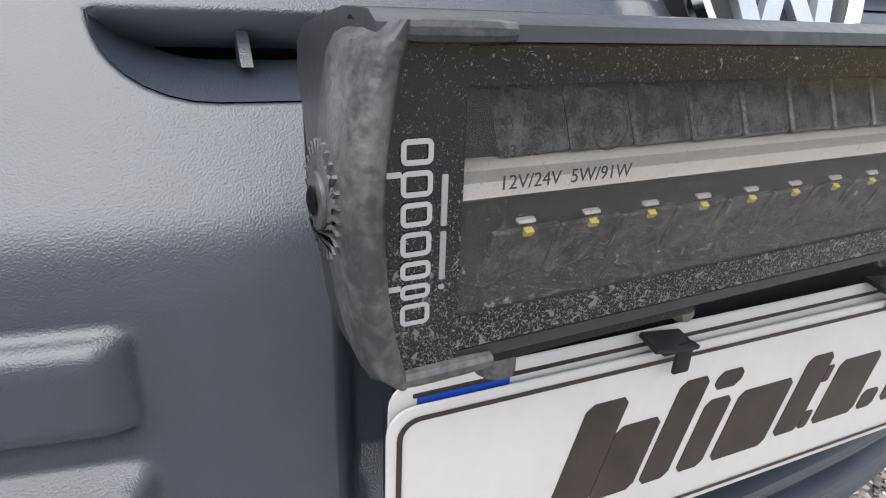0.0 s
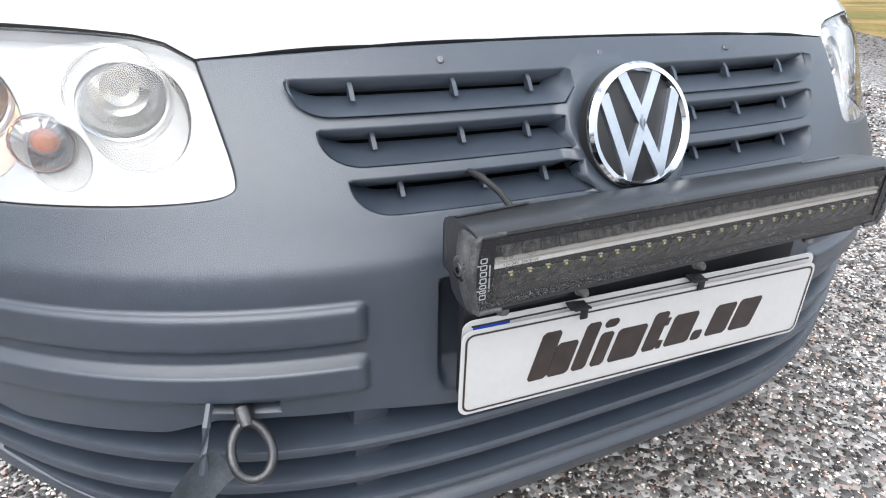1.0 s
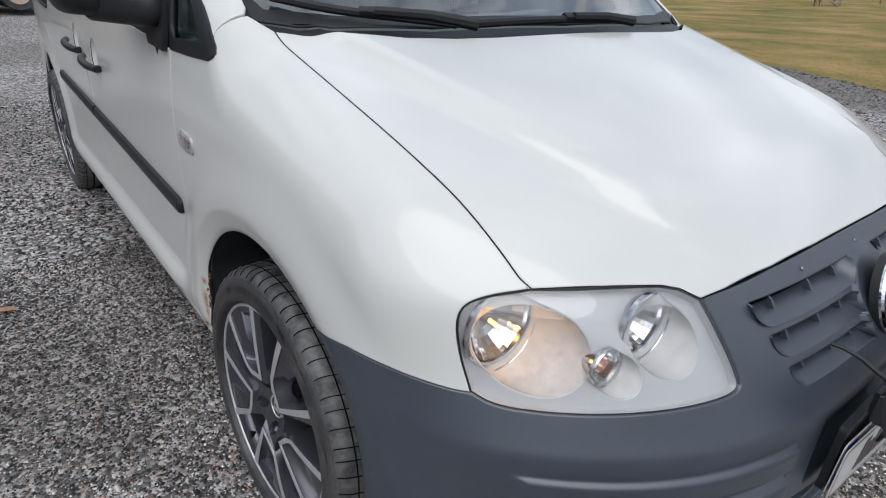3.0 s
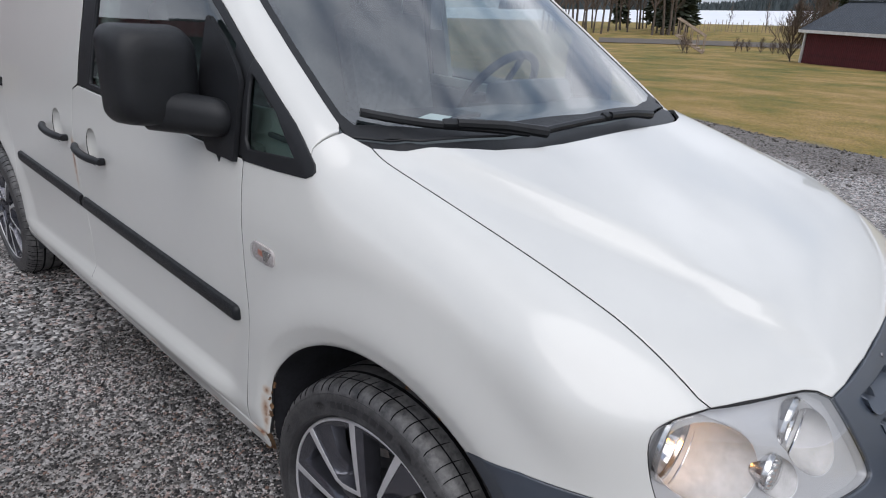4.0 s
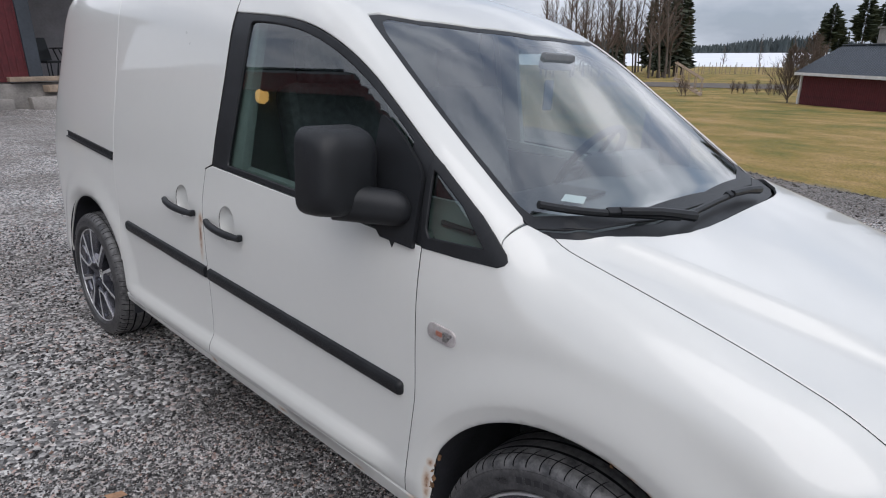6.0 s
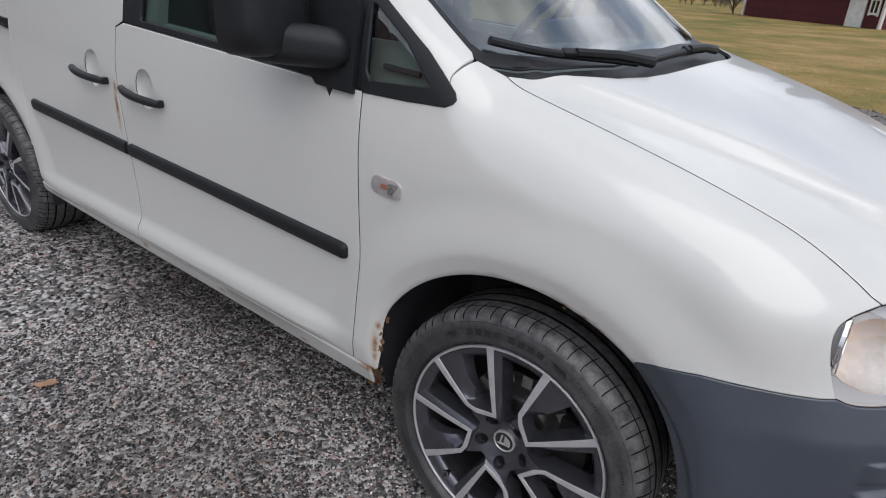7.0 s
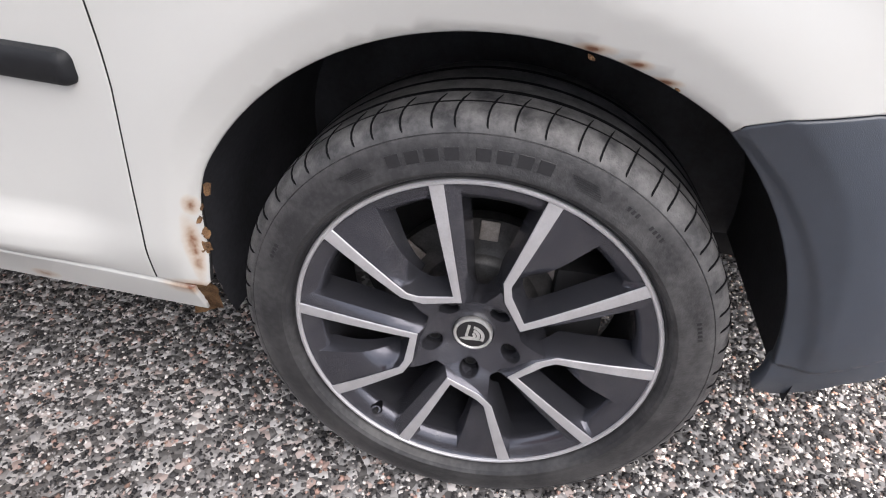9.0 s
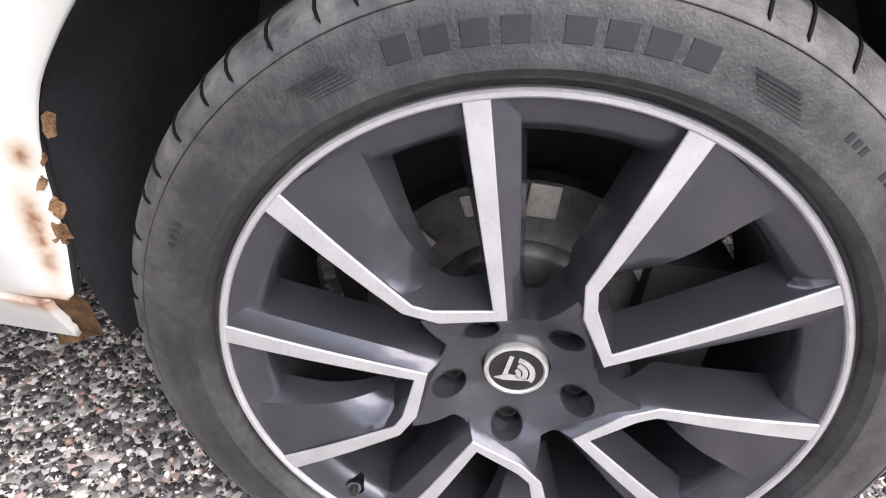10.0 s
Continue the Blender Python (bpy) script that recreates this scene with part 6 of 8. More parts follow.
BULB_RED = mat("dull_orange_bulb", (0.36, 0.13, 0.085), 0.3, noise_scale=120.0, amount=0.4)
HOUSING = mat("repeater_housing", (0.42, 0.39, 0.385), 0.25, noise_scale=60.0, amount=0.25)
for s in (-1, 1):
    # side repeater
    p = on_side(1.225, 0.814, 0.0)
    mk = Matrix.Translation((s * -p.x, p.y, p.z)) @ pose(0, 0, 0, 0, 0, 90 * s) @ stand @ pose(0, 0, 0, 0, 0, 4 * s)
    rep = part("side_repeater", prism(rounded(0.086, 0.042, 0.017), 0.004, mk, None, 0.002), HOUSING, van, "clear side repeater with orange bulb")
    part("repeater_bulb", box(0.019, 0.012, 0.004, mk @ pose(0.006 * s, 0, 0.0035), 0.0015), BULB_RED, rep)
    part("repeater_facet", box(0.026, 0.026, 0.003, mk @ pose(-0.02 * s, 0, 0.004, 8, 12, 0), 0.001), REFLECTOR, rep)
    part("repeater_lens", prism(rounded(0.080, 0.036, 0.015), 0.006, mk @ pose(0, 0, 0.0045), None, 0.004), LENS, rep)

# rusty flap at the sill's front end
bm = bmesh.new()
rnd = random.Random(4)
grid = []
for i in range(7):
    row = []
    for j in range(5):
        y, z = 1.236 + 0.046 * i / 6 + 0.007 * j / 4 + rnd.uniform(-0.003, 0.003), 0.321 - 0.007 * i / 6 - 0.064 * j / 4 * (0.82 + 0.26 * i / 6) + rnd.uniform(-0.003, 0.003)
        row.append(bm.verts.new((-0.852 + 0.014 * j / 4 + rnd.uniform(-0.003, 0.003), y, z)))
    grid.append(row)
for i in range(6):
    for j in range(4):
        bm.faces.new((grid[i][j], grid[i + 1][j], grid[i + 1][j + 1], grid[i][j + 1]))
bmesh.ops.solidify(bm, geom=bm.faces[:], thickness=0.003)
part("rust_flap", bm, RUST, van, "torn rusty sheet at the sill")
# flaking metal along the arch's rear edge and on its crown
for a, n_, sz in ((155, 2, 0.012), (158, 1, 0.006), (161, 2, 0.007), (164, 2, 0.011), (167, 2, 0.012), (169, 1, 0.006), (78, 1, 0.005), (66, 1, 0.004)):
    for k in range(n_):
        t = radians(a + rnd.uniform(-1.2, 1.2))
        r = arch_edge(a) + rnd.uniform(-0.005, 0.003)
        p = on_side(HUB_F - r * math.cos(t), HUB_Z + r * math.sin(t), 0.0005)
        bm = bmesh.new()
        vs = [bm.verts.new((rnd.uniform(-0.002, 0.003), sz * rnd.uniform(0.5, 1) * math.cos(q), sz * 0.55 * rnd.uniform(0.5, 1) * math.sin(q))) for q in np.linspace(0, TAU, 8)[:-1]]
        bm.faces.new(vs)
        bmesh.ops.triangulate(bm, faces=bm.faces[:])
        bmesh.ops.solidify(bm, geom=bm.faces[:], thickness=0.0012)
        bmesh.ops.transform(bm, matrix=Matrix.Translation(p) @ Matrix.Rotation(-t + math.pi / 2, 4, "X"), verts=bm.verts)
        part("rust_flake", bm, RUST, van)

# door mirrors
def mirror(s):
    mr = tagged(new("door_mirror"), "large black plastic door mirror on an arm")
    mr.parent = van
    bm = bmesh.new()
    rows = []
    n = 5
    for y, w, h, r in ((1.468, 0.10, 0.12, 0.045), (1.472, 0.145, 0.165, 0.058), (1.482, 0.175, 0.192, 0.062), (1.500, 0.192, 0.206, 0.058), (1.530, 0.201, 0.214, 0.050), (1.565, 0.205, 0.217, 0.044), (1.572, 0.203, 0.215, 0.042), (1.574, 0.192, 0.204, 0.038), (1.562, 0.188, 0.200, 0.036)):
        rows.append([bm.verts.new((-0.935 + x * 0.90, y, 1.1555 + z * 0.975 - (0.007 if z < 0 else 0) * (x / 0.1))) for x, z in rounded(w, h, r * 0.86, n)])
    for A, B in zip(rows, rows[1:]):
        for i in range(len(A)):
            j = (i + 1) % len(A)
            bm.faces.new((A[i], A[j], B[j], B[i]))
    bm.faces.new(rows[0])
    shell_ = part("mirror_shell", bm, MIRRORSHELL, mr, angle=60)
    glass_ = part("mirror_glass", prism(rounded(0.166, 0.190, 0.030), 0.003, Matrix.Translation((-0.935, 1.566, 1.1555)) @ stand @ pose(0, 0, -0.002)), CHROME, mr, "mirror glass")
    bm = bmesh.new()
    rows = []
    for t in np.concatenate([np.linspace(0, 0.88, 8), np.linspace(0.92, 1.12, 8)]):
        c = Vector((-0.945, 1.535, 1.088)).lerp(Vector((-0.842, 1.400, 1.078)), t)
        k = math.sqrt(max(0.06, 1 - max(0, (t - 0.84) / 0.285) ** 2))
        w, h = 0.072 * k, (0.094 - 0.010 * t) * k
        rows.append([bm.verts.new((c.x + x * 0.79, c.y + x * 0.61, c.z + z - 0.004 * (1 - k))) for x, z in rounded(w, h, 0.49 * min(w, h), 7)])
    for A, B in zip(rows, rows[1:]):
        for i in range(len(A)):
            j = (i + 1) % len(A)
            bm.faces.new((A[i], A[j], B[j], B[i]))
    bm.faces.new(rows[0])
    bm.faces.new(rows[-1])
    arm = part("mirror_arm", bm, MIRRORSHELL, mr, angle=60)
    # foot: sail on the door's corner, and its hanging tip
    bm = bmesh.new()
    tri = [(1.36, 1.0), (1.47, 1.005), (1.515, 1.05), (1.531, 1.12), (1.533, 1.20), (1.533, 1.28), (1.532, 1.345), (1.520, 1.350), (1.44, 1.288), (1.38, 1.225), (1.36, 1.19)]
    A = [bm.verts.new(tuple(on_side(y, z, 0.000))) for y, z in tri]
    B = [bm.verts.new(tuple(on_side(y, z, 0.012))) for y, z in tri]
    for i in range(len(tri)):
        j = (i + 1) % len(tri)
        bm.faces.new((A[i], A[j], B[j], B[i]))
    bm.faces.new(B)
    part("mirror_foot", bm, MIRRORSHELL, mr)
    part("mirror_tail", prism([(-0.026, 0.0), (0.030, 0.0), (0.006, -0.058)], 0.010, Matrix.Translation((-0.838, 1.440, 1.035)) @ pose(0, 0, 0, 90, 0, -90)), MIRRORSHELL, arm)
    mr.matrix_local = Matrix.Translation((0, -0.022, 0))
    if s > 0:
        for o in [o for o in mr.children_recursive]:
            o.data = o.data.copy()
            o.data.transform(Matrix.Diagonal((-1, 1, 1, 1)))
            o.data.flip_normals()


mirror(-1)
mirror(1)


# wipers
def on_screen(x, y, out):
    p = tube_xyz(tube_uv((x, y, float(deck(np.array(abs(x)), np.array(y))))))[0]
    return tuple(Vector(p) + Vector(slope(p[None])[0]) * out)


for tip, knee, end, piv in (((-0.692, 1.110), (-0.515, 1.000), (-0.365, 0.908), (-0.325, 0.888)), ((-0.315, 0.902), (0.00, 0.905), (0.16, 0.906), (0.225, 0.886))):
    wp = tagged(new("wiper"), "black windscreen wiper")
    wp.parent = van
    blade = [on_screen(tip[0] + (end[0] - tip[0]) * t, tip[1] + (end[1] - tip[1]) * t, 0.012) for t in np.linspace(0, 1, 12)]
    part("blade", tube(blade, 0.0095, 8), BLACK, wp)
    armp = [on_screen(knee[0], knee[1] - 0.004, 0.020), on_screen((knee[0] + piv[0]) / 2, (knee[1] + piv[1]) / 2 - 0.006, 0.024), on_screen(piv[0], piv[1], 0.016)]
    part("wiper_arm", tube(armp, [0.0105, 0.0115, 0.0140], 8), BLACK, wp)
    k = Vector(on_screen(knee[0], knee[1], 0.017))
    part("knuckle", box(0.060, 0.022, 0.016, Matrix.Translation(k) @ pose(0, 0, 0, 28, 0, math.degrees(math.atan2(end[1] - tip[1], end[0] - tip[0]))), 0.005), BLACK, wp)

# ---- cabin ----
TRIM = mat("grey_trim", (0.14, 0.148, 0.155), 0.6, noise_scale=12.0, amount=0.15, bump=0.3, bump_scale=600)
CLOTH = mat("seat_cloth", (0.11, 0.115, 0.12), 0.9, noise_scale=40.0, amount=0.3, bump=0.5, bump_scale=700)
PALE = mat("pale_lining", (0.34, 0.38, 0.36), 0.7, noise_scale=8.0, amount=0.1)
QUARTER = mat("pale_grey_trim", (0.56, 0.62, 0.59), 0.7, noise_scale=10.0, amount=0.06)
PAPER = mat("paper", (0.75, 0.80, 0.78), 0.7, noise_scale=10.0, amount=0.05)
bm = bmesh.new()
prof = [(1.02, 1.03), (1.18, 1.055), (1.34, 1.060), (1.44, 1.045), (1.50, 0.99), (1.47, 0.90), (1.40, 0.80), (1.02, 0.80)]
A = [bm.verts.new((-0.72, y, z)) for y, z in prof]
B = [bm.verts.new((0.72, y, z)) for y, z in prof]
for i in range(len(prof)):
    j = (i + 1) % len(prof)
    bm.faces.new((A[i], A[j], B[j], B[i]))
bm.faces.new(A)
bm.faces.new(B)
bmesh.ops.bevel(bm, geom=bm.edges[:], offset=0.012, segments=2, affect="EDGES")
part("dashboard", bm, TRIM, van, "grey dashboard")
part("dash_tray", box(0.42, 0.16, 0.012, pose(-0.38, 1.28, 1.066, -1), 0.004), MIRRORSHELL, van)
tagged(part("paper_slip", box(0.10, 0.06, 0.001, pose(-0.36, 1.20, 1.074, 2, 0, 24)), PAPER), "white paper slip lying on the dashboard", "paper").matrix_world = SLOPE
part("instrument_hood", box(0.34, 0.16, 0.09, pose(0.36, 1.40, 1.085, -10), 0.03), TRIM, van)
sw = Matrix.Translation((0.36, 1.545, 1.055)) @ Matrix.Rotation(radians(-58), 4, "X")
wheel_s = part("steering_wheel", tube([(0.185 * math.cos(a), 0.185 * math.sin(a), 0) for a in np.linspace(0, TAU, 41)[:-1]], 0.015, 10, closed=True, m=sw), BLACK, van, "black three-spoke steering wheel")
part("wheel_hub", box(0.15, 0.13, 0.04, sw @ pose(0, -0.01, -0.01), 0.02), TRIM, wheel_s)
for a in (0, 180, 270):
    part("wheel_spoke", box(0.17, 0.03, 0.012, sw @ pose(0, 0, 0, 0, 0, a) @ pose(0.10, 0, -0.004), 0.004), BLACK, wheel_s)
for x in (-0.38, 0.38):
    seat = tagged(new("seat"), "dark cloth seat with headrest")
    seat.parent = van
    part("cushion", box(0.48, 0.50, 0.16, pose(x, 1.88, 0.70, 6), 0.05, 3), CLOTH, seat)
    part("backrest", box(0.46, 0.13, 0.62, pose(x, 2.17, 1.02, -14), 0.05, 3), CLOTH, seat)
    part("headrest", box(0.26, 0.10, 0.17, pose(x, 2.27, 1.40, -10), 0.04, 3), CLOTH, seat)
part("bulkhead", box(1.36, 0.03, 1.05, pose(0, 2.42, 1.08), 0.005), PALE, van, "pale cabin bulkhead")
part("cab_floor", box(1.40, 1.05, 0.04, pose(0, 1.93, 0.44), 0.01), DARK, van)
part("headliner", box(1.05, 0.45, 0.03, pose(0, 2.20, 1.60, 5), 0.01), PALE, van)
for s in (-1, 1):
    part("pillar_lining", box(0.035, 0.10, 0.62, pose(s * 0.745, 2.225, 1.28, -2, -12 * s, 0), 0.01), PALE, van)
    part("door_card", box(0.05, 0.98, 0.50, pose(s * 0.765, 1.83, 0.76), 0.02), TRIM, van)
    part("door_cap", box(0.04, 0.95, 0.05, pose(s * 0.775, 1.82, 1.015, 2.5), 0.015), PALE, van)
part("quarter_trim", box(0.02, 0.24, 0.13, pose(-0.752, 1.31, 1.035, 0, 6, 3), 0.01), QUARTER, van)
part("quarter_vent", box(0.012, 0.10, 0.012, pose(-0.768, 1.27, 1.045, 4, 6, 3), 0.004), TRIM, van)
part("rear_view_mirror", box(0.19, 0.025, 0.055, pose(0.0, 1.52, 1.44, 12), 0.012), TRIM, van)
part("air_freshener", box(0.055, 0.004, 0.10, pose(-0.02, 1.53, 1.33), 0.002), TRIM, van)

# ---- ground ----
GX, GY = float((SLOPE.to_3x3() @ Vector((1, 0, 0))).z), float((SLOPE.to_3x3() @ Vector((0, 1, 0))).z)


def ground_z(x, y):
    """Height of the land: the sloping yard, a low rubble ridge, lawn, then the flat shore."""
    x, y = np.asarray(x, float), np.asarray(y, float)
    yy = np.clip(y, -12, 22)
    near = GX * np.minimum(x, 7) + GY * yy * (1 - step(7, 25, x))
    far = -0.037 * (np.clip(x, 7, 58) - 7) - 0.0035 * np.clip(x - 58, 0, 90)
    return near + far


def yard_edge(y):
    return 7.2 + 0.42 * np.clip(y, -6, 40)


def ridge(x, y):
    e = x - yard_edge(y)
    return 0.16 * np.exp(-((e + 0.9) / 0.75) ** 2) * (0.75 + 0.35 * np.sin(y * 1.9) * np.sin(y * 0.73 + 1))


def grid_mesh(name, xs, ys, fz, material):
    X, Y = np.meshgrid(xs, ys)
    Z = fz(X, Y)
    V = np.stack([X.ravel(), Y.ravel(), Z.ravel()], 1)
    nx = len(xs)
    i = np.arange(len(ys) - 1)[:, None] * nx + np.arange(nx - 1)[None]
    i = i.ravel()
    F = np.stack([i, i + 1, i + nx + 1, i + nx], 1)
    me = bpy.data.meshes.new(name)
    me.from_pydata(V.tolist(), [], F.tolist())
    me.materials.append(material)
    me.shade_smooth()
    return new(name, me)


def node_mat(name):
    m = bpy.data.materials.new(name)
    m.use_nodes = True
    return m, m.node_tree.nodes, m.node_tree.links, m.node_tree.nodes["Principled BSDF"]


def ramp_node(n, stops):
    r = n.new("ShaderNodeValToRGB")
    while len(r.color_ramp.elements) < len(stops):
        r.color_ramp.elements.new(0.5)
    for e, (p, c) in zip(r.color_ramp.elements, stops):
        e.position, e.color = p, (*c, 1)
    return r


def land_material():
    """Gravel near the van, rubble on the ridge, patchy spring grass beyond."""
    m, n, l, b = node_mat("land")
    co = n.new("ShaderNodeTexCoord")
    sep = n.new("ShaderNodeSeparateXYZ")
    l.new(co.outputs["Object"], sep.inputs[0])

    def noise_(scale, detail=6, rough=0.55):
        t = n.new("ShaderNodeTexNoise")
        t.inputs["Scale"].default_value, t.inputs["Detail"].default_value, t.inputs["Roughness"].default_value = scale, detail, rough
        l.new(co.outputs["Object"], t.inputs["Vector"])
        return t.outputs["Fac"]

    def mix(a, b_, f):
        q = n.new("ShaderNodeMix")
        q.data_type = "RGBA"
        for key, v in (("A", a), ("B", b_), ("Factor", f)):
            if isinstance(v, tuple):
                q.inputs[key].default_value = (*v, 1)
            elif isinstance(v, float):
                q.inputs[key].default_value = v
            else:
                l.new(v, q.inputs[key])
        return q.outputs["Result"]

    vor = n.new("ShaderNodeTexVoronoi")
    vor.inputs["Scale"].default_value = 62.0
    l.new(co.outputs["Object"], vor.inputs["Vector"])
    bw = n.new("ShaderNodeSeparateColor")
    l.new(vor.outputs["Color"], bw.inputs[0])
    stone = ramp_node(n, ((0.0, (0.050, 0.050, 0.053)), (0.35, (0.18, 0.177, 0.175)), (0.62, (0.42, 0.41, 0.405)), (0.85, (0.72, 0.705, 0.69)), (1.0, (0.46, 0.33, 0.29))))
    l.new(bw.outputs["Red"], stone.inputs["Fac"])
    patch = ramp_node(n, ((0.40, (0, 0, 0)), (0.62, (1, 1, 1))))
    l.new(noise_(0.9, 7, 0.6), patch.inputs["Fac"])
    gravel = mix((0.030, 0.028, 0.027), stone.outputs["Color"], 0.82)
    gravel = mix(mix((0.075, 0.062, 0.052), stone.outputs["Color"], 0.45), gravel, patch.outputs["Color"])
    grass = ramp_node(n, ((0.30, (0.070, 0.080, 0.012)), (0.42, (0.15, 0.135, 0.020)), (0.52, (0.26, 0.18, 0.040)), (0.62, (0.37, 0.24, 0.09)), (0.75, (0.42, 0.30, 0.15))))
    l.new(noise_(0.34, 11, 0.70), grass.inputs["Fac"])
    blade = ramp_node(n, ((0.3, (0.45, 0.45, 0.45)), (0.7, (1.25, 1.25, 1.25))))
    l.new(noise_(22.0, 4, 0.7), blade.inputs["Fac"])
    mul = n.new("ShaderNodeMix")
    mul.data_type, mul.blend_type = "RGBA", "MULTIPLY"
    mul.inputs["Factor"].default_value = 1.0
    l.new(grass.outputs["Color"], mul.inputs["A"])
    l.new(blade.outputs["Color"], mul.inputs["B"])
    earth = mix((0.055, 0.045, 0.038), stone.outputs["Color"], 0.30)

    def math_(op, a, b_=None, c=None):
        q = n.new("ShaderNodeMath")
        q.operation = op
        for k, v in enumerate((a, b_, c)):
            if v is not None:
                if isinstance(v, (int, float)):
                    q.inputs[k].default_value = v
                else:
                    l.new(v, q.inputs[k])
        return q.outputs[0]

    edge = math_("SUBTRACT", sep.outputs["X"], math_("MULTIPLY_ADD", sep.outputs["Y"], 0.42, 7.2))
    edge = math_("ADD", edge, math_("MULTIPLY_ADD", noise_(1.3, 5), 1.6, -0.8))
    f1 = n.new("ShaderNodeMapRange")
    f1.inputs["From Min"].default_value, f1.inputs["From Max"].default_value = -2.0, -1.4
    l.new(edge, f1.inputs["Value"])
    f2 = n.new("ShaderNodeMapRange")
    f2.inputs["From Min"].default_value, f2.inputs["From Max"].default_value = -0.25, 0.15
    l.new(edge, f2.inputs["Value"])
    col = mix(mix(gravel, earth, f1.outputs["Result"]), mul.outputs["Result"], f2.outputs["Result"])
    l.new(col, b.inputs["Base Color"])
    b.inputs["Roughness"].default_value = 0.9
    bp = n.new("ShaderNodeBump")
    bp.inputs["Strength"].default_value, bp.inputs["Distance"].default_value = 0.9, 0.012
    l.new(math_("SUBTRACT", 1.0, vor.outputs["Distance"]), bp.inputs["Height"])
    l.new(bp.outputs["Normal"], b.inputs["Normal"])
    return m


LAND = land_material()
xs = np.concatenate([np.linspace(-900, -20, 24), np.linspace(-16, 4, 30), np.linspace(4.2, 14, 60), np.linspace(15, 60, 46), np.linspace(64, 180, 24), np.linspace(200, 3200, 30)])
ys = np.concatenate([np.linspace(-1500, -40, 24), np.linspace(-30, -8, 16), np.linspace(-7, 14, 90), np.linspace(15, 60, 40), np.linspace(66, 200, 20), np.linspace(240, 2600, 30)])


def land_z(x, y):
    z = ground_z(x, y) + ridge(x, y)
    lumps = 0.012 * np.sin(x * 1.7 + 2 * np.sin(y * 0.6)) * np.sin(y * 1.3 + 1.4) * step(9, 13, x + 0 * y)
    return z + lumps - 4.0 * step(170, 215, x)


tagged(grid_mesh("ground", xs, ys, land_z, LAND), "grey crushed-stone yard running into patchy spring lawn", "ground", kind="structure")

# loose stones where the camera comes near
def stones(name, count, x0, x1, y0, y1, s0, s1, seed, keep=None, material=None, label="grey, white and pinkish crushed gravel stones"):
    rng = np.random.default_rng(seed)
    x, y = rng.uniform(x0, x1, count), rng.uniform(y0, y1, count)
    if keep is not None:
        k = keep(x, y)
        x, y = x[k], y[k]
    c = len(x)
    size = rng.uniform(s0, s1, c) * (0.65 + 0.7 * rng.random(c) ** 3)
    octa = np.array([(1, 0, 0), (0, 1, 0), (-1, 0, 0), (0, -1, 0), (0, 0, 1), (0, 0, -1)], float)
    base = octa[None] * rng.uniform(0.62, 1.15, (c, 6, 3)) + rng.uniform(-0.26, 0.26, (c, 6, 3))
    base[:, :, 2] *= rng.uniform(0.45, 0.85, c)[:, None]
    a, t = rng.uniform(0, TAU, c), rng.uniform(-0.5, 0.5, c)
    ca, sa, ct, st = np.cos(a), np.sin(a), np.cos(t), np.sin(t)
    bx, by, bz = base[..., 0], base[..., 1], base[..., 2]
    by, bz = by * ct[:, None] - bz * st[:, None], by * st[:, None] + bz * ct[:, None]
    px = (bx * ca[:, None] - by * sa[:, None]) * size[:, None] + x[:, None]
    py = (bx * sa[:, None] + by * ca[:, None]) * size[:, None] + y[:, None]
    pz = bz * size[:, None] + (land_z(x, y) + size * rng.uniform(-0.15, 0.40, c))[:, None]
    V = np.stack([px, py, pz], 2).reshape(-1, 3)
    f = np.array([(0, 1, 4), (1, 2, 4), (2, 3, 4), (3, 0, 4), (1, 0, 5), (2, 1, 5), (3, 2, 5), (0, 3, 5)])
    F = (f[None] + 6 * np.arange(c)[:, None, None]).reshape(-1, 3)
    me = bpy.data.meshes.new(name)
    me.vertices.add(len(V))
    me.vertices.foreach_set("co", V.ravel())
    me.loops.add(F.size)
    me.loops.foreach_set("vertex_index", F.ravel().astype(np.int32))
    me.polygons.add(len(F))
    me.polygons.foreach_set("loop_start", np.arange(0, F.size, 3, dtype=np.int32))
    me.update(calc_edges=True)
    me.materials.append(material or STONE)
    return tagged(new(name, me), label, "gravel", kind="stuff")


